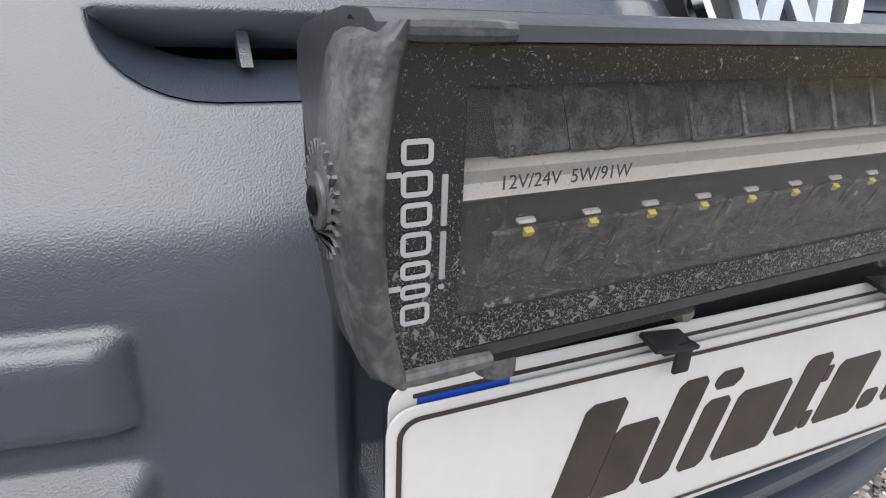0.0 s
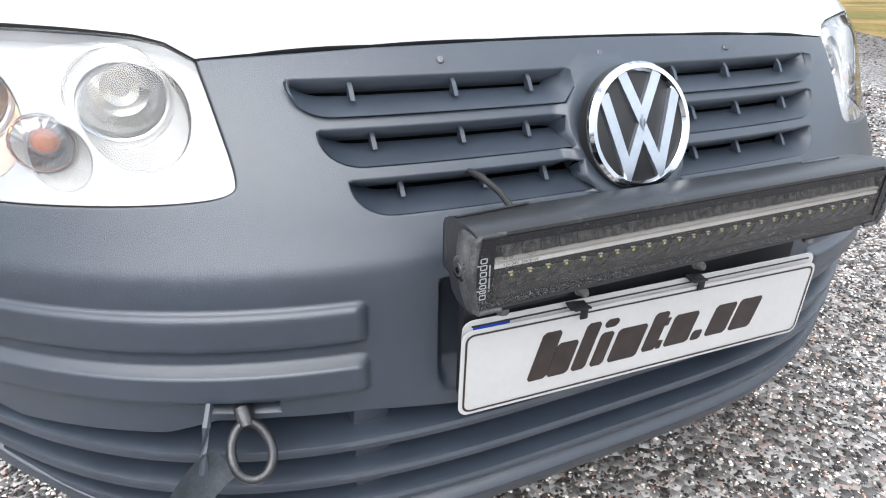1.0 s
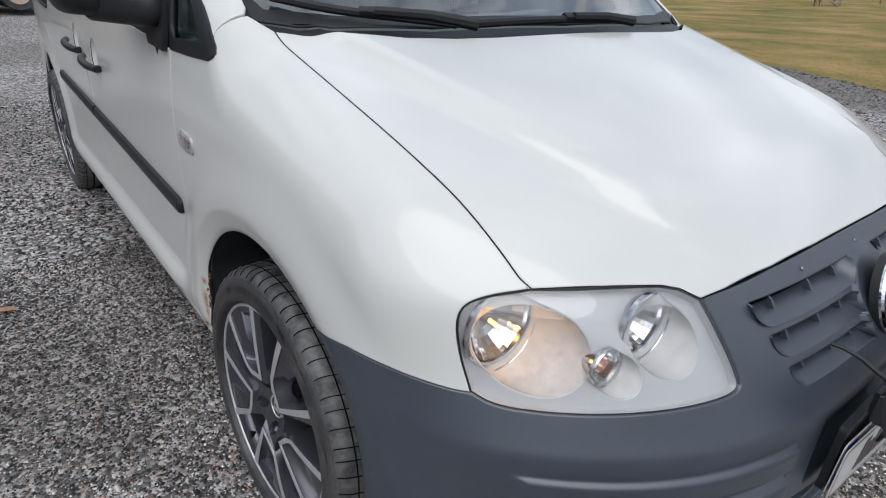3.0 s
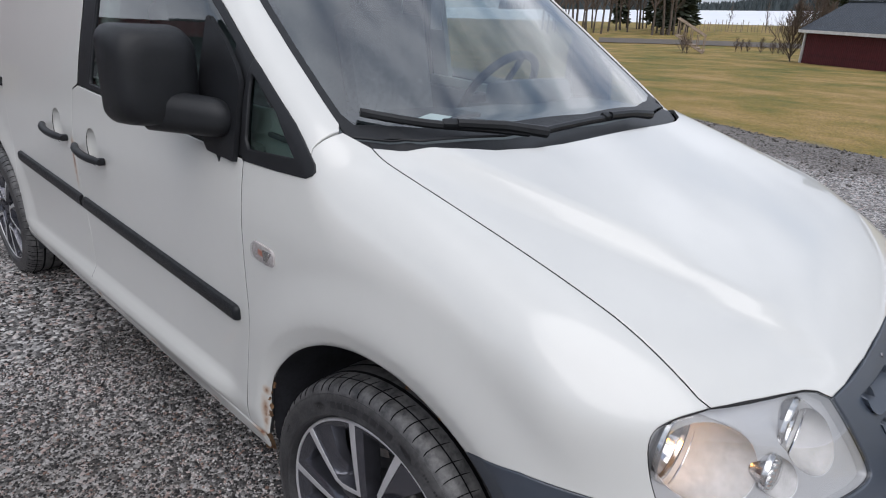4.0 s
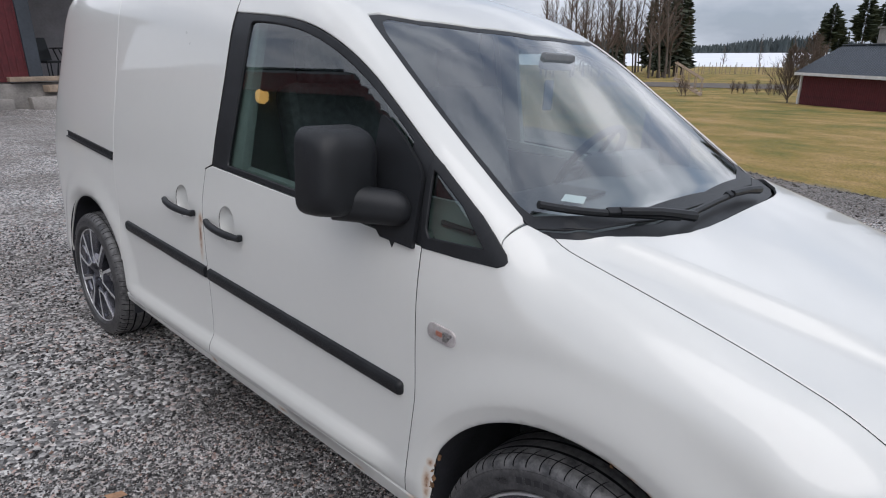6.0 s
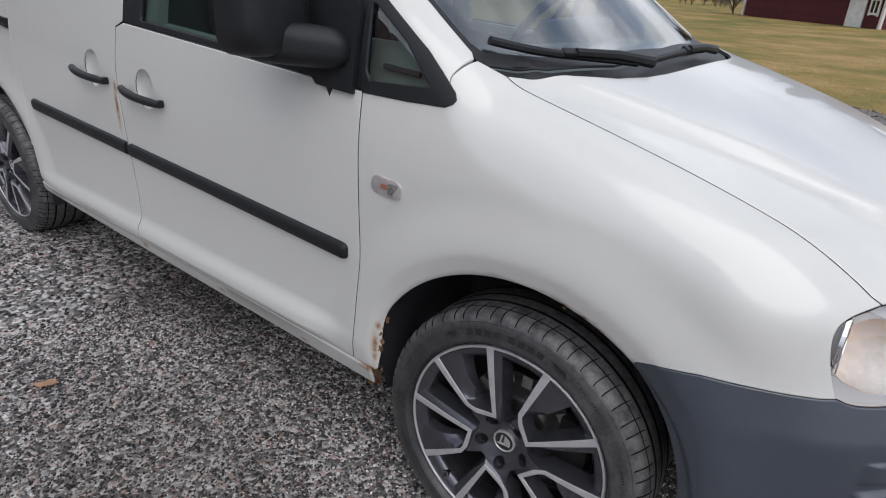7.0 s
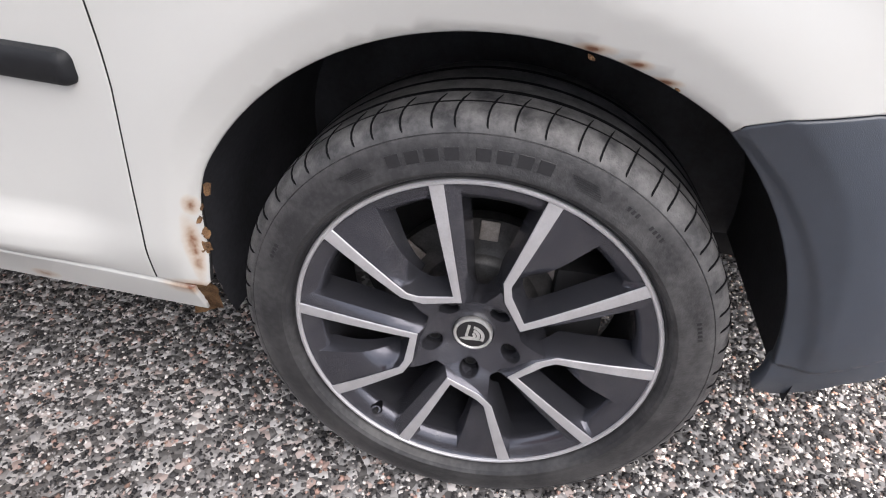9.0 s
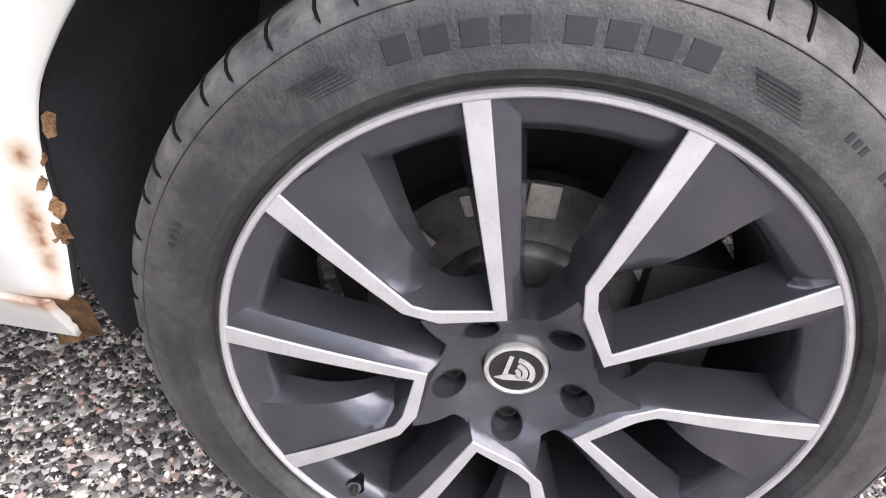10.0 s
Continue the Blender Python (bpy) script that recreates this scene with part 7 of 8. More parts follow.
def stone_material():
    m, n, l, b = node_mat("crushed_stone")
    geo = n.new("ShaderNodeNewGeometry")
    r = ramp_node(n, ((0.0, (0.012, 0.012, 0.014)), (0.36, (0.030, 0.029, 0.031)), (0.55, (0.095, 0.093, 0.093)), (0.70, (0.29, 0.282, 0.278)), (0.80, (0.68, 0.665, 0.65)), (0.90, (0.84, 0.82, 0.80)), (0.95, (0.46, 0.30, 0.26)), (1.0, (0.28, 0.18, 0.135))))
    l.new(geo.outputs["Random Per Island"], r.inputs["Fac"])
    co = n.new("ShaderNodeTexCoord")
    t = n.new("ShaderNodeTexNoise")
    t.inputs["Scale"].default_value, t.inputs["Detail"].default_value = 320.0, 4
    l.new(co.outputs["Object"], t.inputs["Vector"])
    d = ramp_node(n, ((0.3, (0.72, 0.71, 0.70)), (0.7, (1.35, 1.35, 1.35))))
    l.new(t.outputs["Fac"], d.inputs["Fac"])
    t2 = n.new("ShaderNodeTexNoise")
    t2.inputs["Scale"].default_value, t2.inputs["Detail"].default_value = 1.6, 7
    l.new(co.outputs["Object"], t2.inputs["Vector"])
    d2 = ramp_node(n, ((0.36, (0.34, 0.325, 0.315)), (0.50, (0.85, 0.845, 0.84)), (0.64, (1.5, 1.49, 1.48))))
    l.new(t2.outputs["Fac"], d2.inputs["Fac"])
    # light and shade painted in: stones brightened ahead, darkened alongside the van
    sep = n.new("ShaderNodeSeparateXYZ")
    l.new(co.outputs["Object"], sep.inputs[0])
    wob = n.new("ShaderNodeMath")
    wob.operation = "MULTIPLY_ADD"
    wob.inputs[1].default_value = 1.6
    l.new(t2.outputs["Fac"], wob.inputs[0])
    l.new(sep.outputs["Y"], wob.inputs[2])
    shade_back = n.new("ShaderNodeMapRange")
    shade_back.inputs["From Min"].default_value, shade_back.inputs["From Max"].default_value = 1.1, 2.5
    l.new(wob.outputs[0], shade_back.inputs["Value"])
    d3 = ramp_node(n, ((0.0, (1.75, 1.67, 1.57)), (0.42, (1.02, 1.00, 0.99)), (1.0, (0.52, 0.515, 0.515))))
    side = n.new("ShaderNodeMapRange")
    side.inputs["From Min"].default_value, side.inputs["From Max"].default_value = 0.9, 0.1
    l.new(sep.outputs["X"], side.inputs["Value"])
    shade_side = n.new("ShaderNodeMath")
    shade_side.operation = "MULTIPLY"
    l.new(shade_back.outputs["Result"], shade_side.inputs[0])
    l.new(side.outputs["Result"], shade_side.inputs[1])
    # the painted shade is strongest close along the van's side
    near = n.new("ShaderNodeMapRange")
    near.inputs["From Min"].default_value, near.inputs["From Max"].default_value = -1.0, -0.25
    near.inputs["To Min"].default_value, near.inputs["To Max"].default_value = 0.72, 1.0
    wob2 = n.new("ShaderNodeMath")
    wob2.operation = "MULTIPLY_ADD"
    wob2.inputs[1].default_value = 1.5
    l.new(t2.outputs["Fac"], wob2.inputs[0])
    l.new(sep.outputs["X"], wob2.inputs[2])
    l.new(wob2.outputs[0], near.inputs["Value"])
    shade_total = n.new("ShaderNodeMath")
    shade_total.operation = "MULTIPLY"
    l.new(shade_side.outputs[0], shade_total.inputs[0])
    l.new(near.outputs["Result"], shade_total.inputs[1])
    l.new(shade_total.outputs[0], d3.inputs["Fac"])
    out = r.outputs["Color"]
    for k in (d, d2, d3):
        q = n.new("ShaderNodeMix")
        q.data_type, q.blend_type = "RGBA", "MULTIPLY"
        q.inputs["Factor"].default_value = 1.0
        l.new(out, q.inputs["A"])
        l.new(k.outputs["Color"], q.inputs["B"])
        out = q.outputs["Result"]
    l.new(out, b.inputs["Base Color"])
    b.inputs["Roughness"].default_value = 0.78
    return m


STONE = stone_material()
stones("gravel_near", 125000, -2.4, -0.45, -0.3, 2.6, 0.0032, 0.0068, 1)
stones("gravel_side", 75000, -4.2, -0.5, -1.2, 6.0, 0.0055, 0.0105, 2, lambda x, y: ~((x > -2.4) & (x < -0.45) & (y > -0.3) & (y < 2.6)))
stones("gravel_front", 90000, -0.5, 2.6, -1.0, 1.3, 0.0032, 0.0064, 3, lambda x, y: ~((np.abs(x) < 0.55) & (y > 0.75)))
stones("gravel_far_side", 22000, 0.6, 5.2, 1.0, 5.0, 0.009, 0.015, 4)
RUBBLE = mat("earthy_rubble", (0.085, 0.075, 0.067), 0.9, noise_scale=7.0, amount=0.45, second=(0.24, 0.22, 0.20), ramp=(0.42, 0.66))
stones("ridge_rubble", 14000, 4.2, 12.0, -3.5, 9.0, 0.010, 0.028, 5, lambda x, y: np.abs(x - yard_edge(y) + 1.0) < 1.1, RUBBLE, "dark earthy rubble along the yard's edge")
# a fallen leaf
bm = bmesh.new()
pts = [(0.0, -0.035, 0.004), (0.018, -0.015, 0.010), (0.020, 0.010, 0.004), (0.006, 0.036, 0.012), (-0.014, 0.016, 0.006), (-0.018, -0.012, 0.012)]
bm.faces.new([bm.verts.new(p) for p in pts])
bmesh.ops.triangulate(bm, faces=bm.faces[:])
LEAF = mat("dry_leaf", (0.30, 0.17, 0.10), 0.8, noise_scale=60.0, amount=0.3)
tagged(part("fallen_leaf", bm, LEAF), "dry brown leaf lying on the gravel", "leaf").matrix_world = SLOPE @ pose(-1.287, 2.218, 0.012, 0, 0, 60)

# ---- surroundings ----
def lawn_z(x, y):
    return float(land_z(np.array(x), np.array(y)))


RED_WOOD = mat("red_boards", (0.085, 0.011, 0.015), 0.75, noise_scale=3.0, amount=0.35, bump=0.4, bump_scale=40)
EAVE_RED = mat("red_eave", (0.16, 0.022, 0.024), 0.6, noise_scale=3.0, amount=0.25)
WHITE_WOOD = mat("white_boards", (0.62, 0.61, 0.60), 0.6, noise_scale=4.0, amount=0.12)
ROOF_TILE = mat("dark_roof_tiles", (0.030, 0.037, 0.048), 0.5, noise_scale=2.0, amount=0.3)
GREY_WOOD = mat("weathered_wood", (0.26, 0.20, 0.15), 0.8, noise_scale=6.0, amount=0.3, bump=0.4, bump_scale=60)
CONCRETE = mat("old_concrete", (0.24, 0.225, 0.21), 0.85, noise_scale=3.0, amount=0.3, bump=0.6, bump_scale=50)
BARK = mat("bark", (0.085, 0.068, 0.055), 0.9, noise_scale=5.0, amount=0.4)
NEEDLES = mat("spruce_needles", (0.026, 0.038, 0.022), 0.85, noise_scale=0.8, amount=0.5, second=(0.075, 0.088, 0.052))
PINE_NEEDLES = mat("pine_needles", (0.032, 0.050, 0.026), 0.85, noise_scale=1.5, amount=0.4, second=(0.075, 0.092, 0.050))
TWIG = mat("bare_twigs", (0.10, 0.072, 0.055), 0.9, noise_scale=4.0, amount=0.3)
DOORWAY_SHADE = mat("dark_opening", (0.010, 0.010, 0.011), 0.8, noise_scale=2.0, amount=0.3)
GLASS_DARK = mat("dark_window_glass", (0.015, 0.018, 0.02), 0.06, noise_scale=1.0, amount=0.2)


def boards(name, w, h, parent, m, material, pitch=0.15, strips=True):
    """A wall of upright boards with cover strips, w wide and h high, its foot on the origin."""
    bm = box(w, 0.08, h, pose(0, 0.04, h / 2), 0.0)
    bmesh.ops.transform(bm, matrix=m, verts=bm.verts)
    wall = part(name, bm, material, parent, smooth=False)
    n = int(w / pitch)
    first = None
    for i in range(n + 1 if strips else 0):
        if first is None:
            first = part("board", box(0.045, 0.024, h, pose(0, -0.012, h / 2), 0.0), material, wall, smooth=False)
            strip = first
        else:
            strip = new("board", first.data)
            strip.parent = wall
        strip.matrix_local = m @ Matrix.Translation((-w / 2 + w * i / n, 0, 0))
    return wall


def house(label, w, d, h, ridge_h, m, door=None, windows=(), chimney=None, eave=None):
    """A red boarded house: w along its front, the front at local y = 0 facing -y."""
    hs = empty("boarded_house", label, "house")
    hs.matrix_world = m
    boards("front_wall", w, h, hs, Matrix.Identity(4), RED_WOOD)
    boards("rear_wall", w, h, hs, Matrix.Translation((0, d, 0)) @ pose(0, 0, 0, 0, 0, 180), RED_WOOD, strips=False)
    for s in (-1, 1):
        g = prism([(-d / 2, 0), (d / 2, 0), (d / 2, h), (0, ridge_h), (-d / 2, h)], 0.08, Matrix.Translation((s * w / 2 - 0.04, d / 2, 0)) @ Matrix(((0, 0, 1, 0), (1, 0, 0, 0), (0, 1, 0, 0), (0, 0, 0, 1))))
        part("gable_wall", g, RED_WOOD, hs, smooth=False)
        for y in (-0.03, d + 0.03):
            part("corner_board", box(0.13, 0.13, h, pose(s * (w / 2 - 0.02), y, h / 2), 0.01), WHITE_WOOD, hs)
    over, run = 0.35, d / 2
    rise = ridge_h - h
    ang = math.atan2(rise, run)
    length = math.hypot(run, rise) + over
    for s in (-1, 1):
        bm = bmesh.new()
        rows = int(length / 0.33)
        cols = int((w + 0.6) / 0.10)
        vs = []
        for i in range(rows + 1):
            t = i / rows
            for lift in (0.0, 0.030):
                if i == 0 and lift:
                    continue
                row = []
                for j in range(cols + 1):
                    x = -(w + 0.6) / 2 + (w + 0.6) * j / cols
                    yy = d / 2 + s * (t * length * math.cos(ang))
                    zz = ridge_h + 0.08 - t * length * math.sin(ang) + lift + 0.016 * math.cos(math.pi * j)
                    row.append(bm.verts.new((x, yy, zz)))
                vs.append(row)
        for A, B in zip(vs, vs[1:]):
            for j in range(cols):
                bm.faces.new((A[j], A[j + 1], B[j + 1], B[j]))
        part("roof_slope", bm, ROOF_TILE, hs, "dark tiled roof", smooth=False)
        ye = d / 2 + s * (length * math.cos(ang))
        ze = ridge_h + 0.08 - length * math.sin(ang)
        part("eave_board", box(w + 0.6, 0.05, 0.16 if eave is None else 0.34, pose(0, ye, ze - 0.06), 0.0), eave or WHITE_WOOD, hs, smooth=False)
    part("ridge_cap", box(w + 0.6, 0.22, 0.07, pose(0, d / 2, ridge_h + 0.12), 0.02), ROOF_TILE, hs)
    if door:
        dr = part("door", box(door[1], 0.06, door[2], pose(door[0], -0.06, door[2] / 2 + 0.05), 0.01), door[3], hs, smooth=False)
        for q in (-1, 1):
            part("door_frame", box(0.10, 0.08, door[2] + 0.1, pose(door[0] + q * (door[1] / 2 + 0.05), -0.07, door[2] / 2 + 0.05), 0.01), WHITE_WOOD, dr)
    for x, z, ww, hh in windows:
        wd = part("window", box(ww, 0.04, hh, pose(x, -0.05, z), 0.005), GLASS_DARK, hs, smooth=False)
        for q in (-1, 1):
            part("frame", box(0.09, 0.07, hh + 0.18, pose(x + q * ww / 2, -0.06, z), 0.01), WHITE_WOOD, wd)
            part("frame", box(ww, 0.07, 0.09, pose(x, -0.06, z + q * hh / 2), 0.01), WHITE_WOOD, wd)
        part("frame", box(0.05, 0.065, hh, pose(x, -0.06, z), 0.01), WHITE_WOOD, wd)
    if chimney:
        ch = part("chimney", box(0.6, 0.6, 1.3, pose(chimney, d / 2 + 0.3, ridge_h + 0.3), 0.03), CONCRETE, hs, "grey chimney")
        part("chimney_cap", box(0.75, 0.75, 0.10, pose(chimney, d / 2 + 0.3, ridge_h + 0.98), 0.02), CONCRETE, ch)
    return hs


def facing(a, b):
    """A house front along the plan from a to b, its outside to the right of that way."""
    ax = math.degrees(math.atan2(b[1] - a[1], b[0] - a[0]))
    c = ((a[0] + b[0]) / 2, (a[1] + b[1]) / 2)
    return c, ax


# low red shed across the lawn
c, ax = facing((39.7, 8.9), (32.4, 1.6))
house("low red boarded shed with dark tiled roof on the lawn", 10.3, 4.8, 1.9, 3.25, Matrix.Translation((c[0], c[1], lawn_z(*c) - 0.1)) @ pose(0, 0, 0, 0, 0, ax), (3.6, 0.8, 1.7, WHITE_WOOD), [(4.6, 1.15, 0.5, 0.6)], -2.6)
# red main building behind the camera, seen in the van's windows
# its doorway is a flat near-black panel, the shade of an opening painted on
hs = house("red boarded building beside the yard, its large doorway painted as shade", 18.0, 7.0, 4.45 - lawn_z(-6.5, 10.0), 6.4 - lawn_z(-6.5, 10.0), Matrix.Translation((-6.5, 15.0, lawn_z(-6.5, 10.0) - 0.2)) @ pose(0, 0, 0, 0, 0, 90), (-3.6, 9.6, 3.6, DOORWAY_SHADE), [(3.4, 2.2, 1.1, 1.2), (6.0, 2.2, 1.1, 1.2)], eave=EAVE_RED)
LAMPGLOW = glow("yellow_lamp", (1.0, 0.62, 0.18), 2.2)
yl = empty("wall_lamp", "round yellow wall lamp on the red building", "lamp")
yl.matrix_world = Matrix.Translation((-6.34, 11.8, 3.87))
part("lamp_arm", tube([(-0.14, 0, 0.10), (0, 0, 0.12), (0.06, 0, 0.08)], 0.015, 8), BLACK, yl)
part("lamp_globe", lathe([(0, -0.15), (0.09, -0.12), (0.15, 0.0), (0.09, 0.12), (0, 0.15)], 20, pose(0.06, 0, 0, 0, 90, 0)), LAMPGLOW, yl)

# loading porch at the end of the yard
GREY_WALL = mat("grey_plaster", (0.20, 0.19, 0.20), 0.8, noise_scale=2.0, amount=0.15)
porch = empty("loading_porch", "red building end with an open grey porch on a concrete plinth", "building")
pz = lawn_z(2.2, 17.0)
porch.matrix_world = Matrix.Translation((2.2, 17.0, pz))
part("plinth", box(16.0, 5.0, 0.62, pose(1.0, 2.4, 0.26), 0.04), CONCRETE, porch, "worn concrete plinth")
boards("side_wall", 7.5, 4.2, porch, Matrix.Translation((-3.62, 0.0, 0.60)), RED_WOOD)
part("grey_post", box(0.28, 0.30, 4.2, pose(0.28, 0.05, 2.7), 0.02), ROOF_TILE, porch, "dark grey post", smooth=False)
part("back_wall", box(9.0, 0.12, 4.2, pose(4.3, 3.6, 2.7), 0.0), GREY_WALL, porch, smooth=False)
part("roof_slab", box(17.0, 6.2, 0.20, pose(1.0, 2.4, 4.9), 0.02), ROOF_TILE, porch)
part("sill_beam", box(4.0, 0.30, 0.10, pose(1.7, -0.12, 0.66), 0.01), GREY_WOOD, porch)
part("sill_beam", box(3.4, 0.26, 0.10, pose(-2.2, -0.10, 0.60), 0.01), GREY_WOOD, porch)
part("loose_block", box(0.40, 0.30, 0.16, pose(0.55, -0.28, 0.44, 0, 0, 12), 0.02), GREY_WOOD, porch)
stone_ = part("kerb_block", box(1.3, 0.35, 0.34, pose(-1.0, -0.30, 0.10, 0, 2, 3), 0.05), CONCRETE, porch)
part("kerb_block", box(1.2, 0.35, 0.36, pose(0.6, -0.28, 0.10, 0, -2, -2), 0.05), CONCRETE, porch)
chair = empty("garden_chair", "dark folding chair in the porch", "chair")
chair.matrix_world = Matrix.Translation((3.05, 17.9, pz + 0.60)) @ pose(0, 0, 0, 0, 0, 25)
part("seat", box(0.5, 0.48, 0.06, pose(0, 0, 0.42), 0.02), BLACK, chair)
part("backrest", box(0.5, 0.06, 0.55, pose(0, 0.24, 0.72, -12), 0.02), BLACK, chair)
for x in (-0.22, 0.22):
    for y in (-0.2, 0.2):
        part("leg", tube([(x, y, 0.42), (x * 1.05, y * 1.1, 0)], 0.016, 6), BLACK, chair)
table = empty("porch_table", "small dark table with curved iron legs", "table")
table.matrix_world = Matrix.Translation((3.7, 18.1, pz + 0.60))
part("tabletop", box(0.9, 0.6, 0.04, pose(0, 0, 0.74), 0.01), BLACK, table)
for x in (-0.38, 0.38):
    for y in (-0.22, 0.22):
        part("leg", tube([(x, y, 0.72), (x * 0.8, y, 0.45), (x * 0.95, y, 0.2), (x * 1.05, y, 0)], 0.018, 6), BLACK, table)

# dark estate car parked across the yard
car = empty("parked_car", "dark brown older car parked across the yard", "car")
CARPAINT = mat("dark_car_paint", (0.020, 0.014, 0.013), 0.3, noise_scale=3.0, amount=0.2, coat=0.5)
RIM_PALE = mat("pale_rim", (0.42, 0.33, 0.27), 0.5, 0.3, noise_scale=20.0, amount=0.2)
car.matrix_world = Matrix.Translation((-1.35, 15.0, lawn_z(-1.35, 15.0))) @ pose(0, 0, 0, 0, 0, 3)
body = [(-2.2, 0.30), (-2.25, 0.55), (-2.15, 0.80), (-1.25, 0.90), (-0.65, 1.38), (1.45, 1.40), (2.05, 0.95), (2.2, 0.80), (2.22, 0.32)]
bm = prism(body, 1.62, Matrix.Translation((0, 0.81, 0)) @ stand, None, 0.06)
part("car_body", bm, CARPAINT, car)
for s in (-1, 1):
    part("car_window", prism([(-1.05, 0.92), (-0.58, 1.30), (1.35, 1.32), (1.75, 0.95)], 0.01, Matrix.Translation((0, -0.822 if s < 0 else 0.832, 0)) @ stand), GLASS_DARK, car)
    for x in (-1.38, 1.30):
        tm = Matrix.Translation((x, s * 0.74, 0.31)) @ Matrix.Rotation(s * math.pi / 2, 4, "Z")
        tw = part("car_tyre", lathe([(0.20, -0.09), (0.30, -0.10), (0.315, -0.06), (0.315, 0.06), (0.30, 0.10), (0.20, 0.09)], 40, tm), RUBBER, car)
        part("car_rim", lathe([(0.205, 0.085), (0.19, 0.06), (0.12, 0.05), (0.10, 0.07), (0, 0.075)], 32, tm), RIM_PALE, tw)
plank = tube([(-2.75, 11.9, lawn_z(-2.7, 11.9) + 0.9), (-2.30, 12.0, lawn_z(-2.3, 12) + 0.02)], 0.045, 4)
tagged(part("leaning_plank", plank, GREY_WOOD), "weathered plank leaning over the gravel", "plank")
tagged(part("trestle", box(0.5, 0.10, 0.86, pose(-2.8, 11.98, lawn_z(-2.8, 12) + 0.43), 0.01), GREY_WOOD), "weathered trestle under the plank", "trestle")

# steps with a handrail at the lawn's far edge
sx_, sy_ = 47.5, 17.5
st = empty("wooden_steps", "small wooden steps with a handrail on the lawn", "steps")
st.matrix_world = Matrix.Translation((sx_, sy_, lawn_z(sx_, sy_))) @ pose(0, 0, 0, 0, 0, 105) @ Matrix.Scale(1.25, 4)
for i in range(6):
    part("tread", box(0.30, 1.1, 0.06, pose(0.28 * i, 0, 0.15 + 0.17 * i), 0.01), GREY_WOOD, st)
for y in (-0.55, 0.55):
    part("stringer", tube([(-0.15, y, 0.02), (1.6, y, 1.05)], 0.06, 4), GREY_WOOD, st)
    part("handrail", tube([(-0.15, y, 1.0), (1.6, y, 2.03)], 0.05, 4), GREY_WOOD, st)
    for i in range(5):
        part("baluster", tube([(0.4 * i - 0.1, y, 0.08 + 0.235 * i), (0.4 * i - 0.1, y, 1.03 + 0.235 * i)], 0.03, 4), GREY_WOOD, st)


# trees
def bare_tree(height, seed, spread=0.32, limbs=42, fine=11, crown_from=0.22):
    rnd = random.Random(seed)
    bm = bmesh.new()
    lean_ = rnd.uniform(-0.03, 0.03)
    trunk = [(lean_ * height * t + 0.02 * height * math.sin(5 * t + seed), 0.015 * height * math.sin(4 * t), height * t) for t in np.linspace(0, 1, 9)]
    tube(trunk, [height * 0.011 * (1 - 0.92 * t) + 0.01 for t in np.linspace(0, 1, 9)], 6, bm)
    tw = bmesh.new()
    for i in range(limbs):
        t = crown_from + (0.98 - crown_from) * (i + rnd.random()) / limbs
        a = rnd.uniform(0, TAU)
        ln = height * spread * (1.05 - t) * rnd.uniform(0.6, 1.1) + 0.25
        p0 = Vector((lean_ * height * t + 0.02 * height * math.sin(5 * t + seed), 0.015 * height * math.sin(4 * t), height * t))
        d = Vector((math.cos(a), math.sin(a), rnd.uniform(0.7, 1.9))).normalized()
        pts = [p0 + d * ln * u + Vector((0, 0, 0.12 * ln * u * u)) for u in (0, 0.35, 0.7, 1)]
        tube(pts, [0.007 * height * (1.05 - t) * (1 - 0.85 * u) + 0.008 for u in (0, 0.35, 0.7, 1)], 4, tw, caps=False)
        for k in range(fine):
            u = rnd.uniform(0.25, 1.0)
            q0 = p0 + d * ln * u + Vector((0, 0, 0.12 * ln * u * u))
            e = (d + Vector((rnd.uniform(-0.8, 0.8), rnd.uniform(-0.8, 0.8), rnd.uniform(-0.1, 0.9)))).normalized()
            l2 = ln * rnd.uniform(0.25, 0.5)
            tube([q0, q0 + e * l2 * 0.5, q0 + e * l2 + Vector((0, 0, 0.05))], [0.012, 0.008, 0.004], 3, tw, caps=False)
    return bm, tw


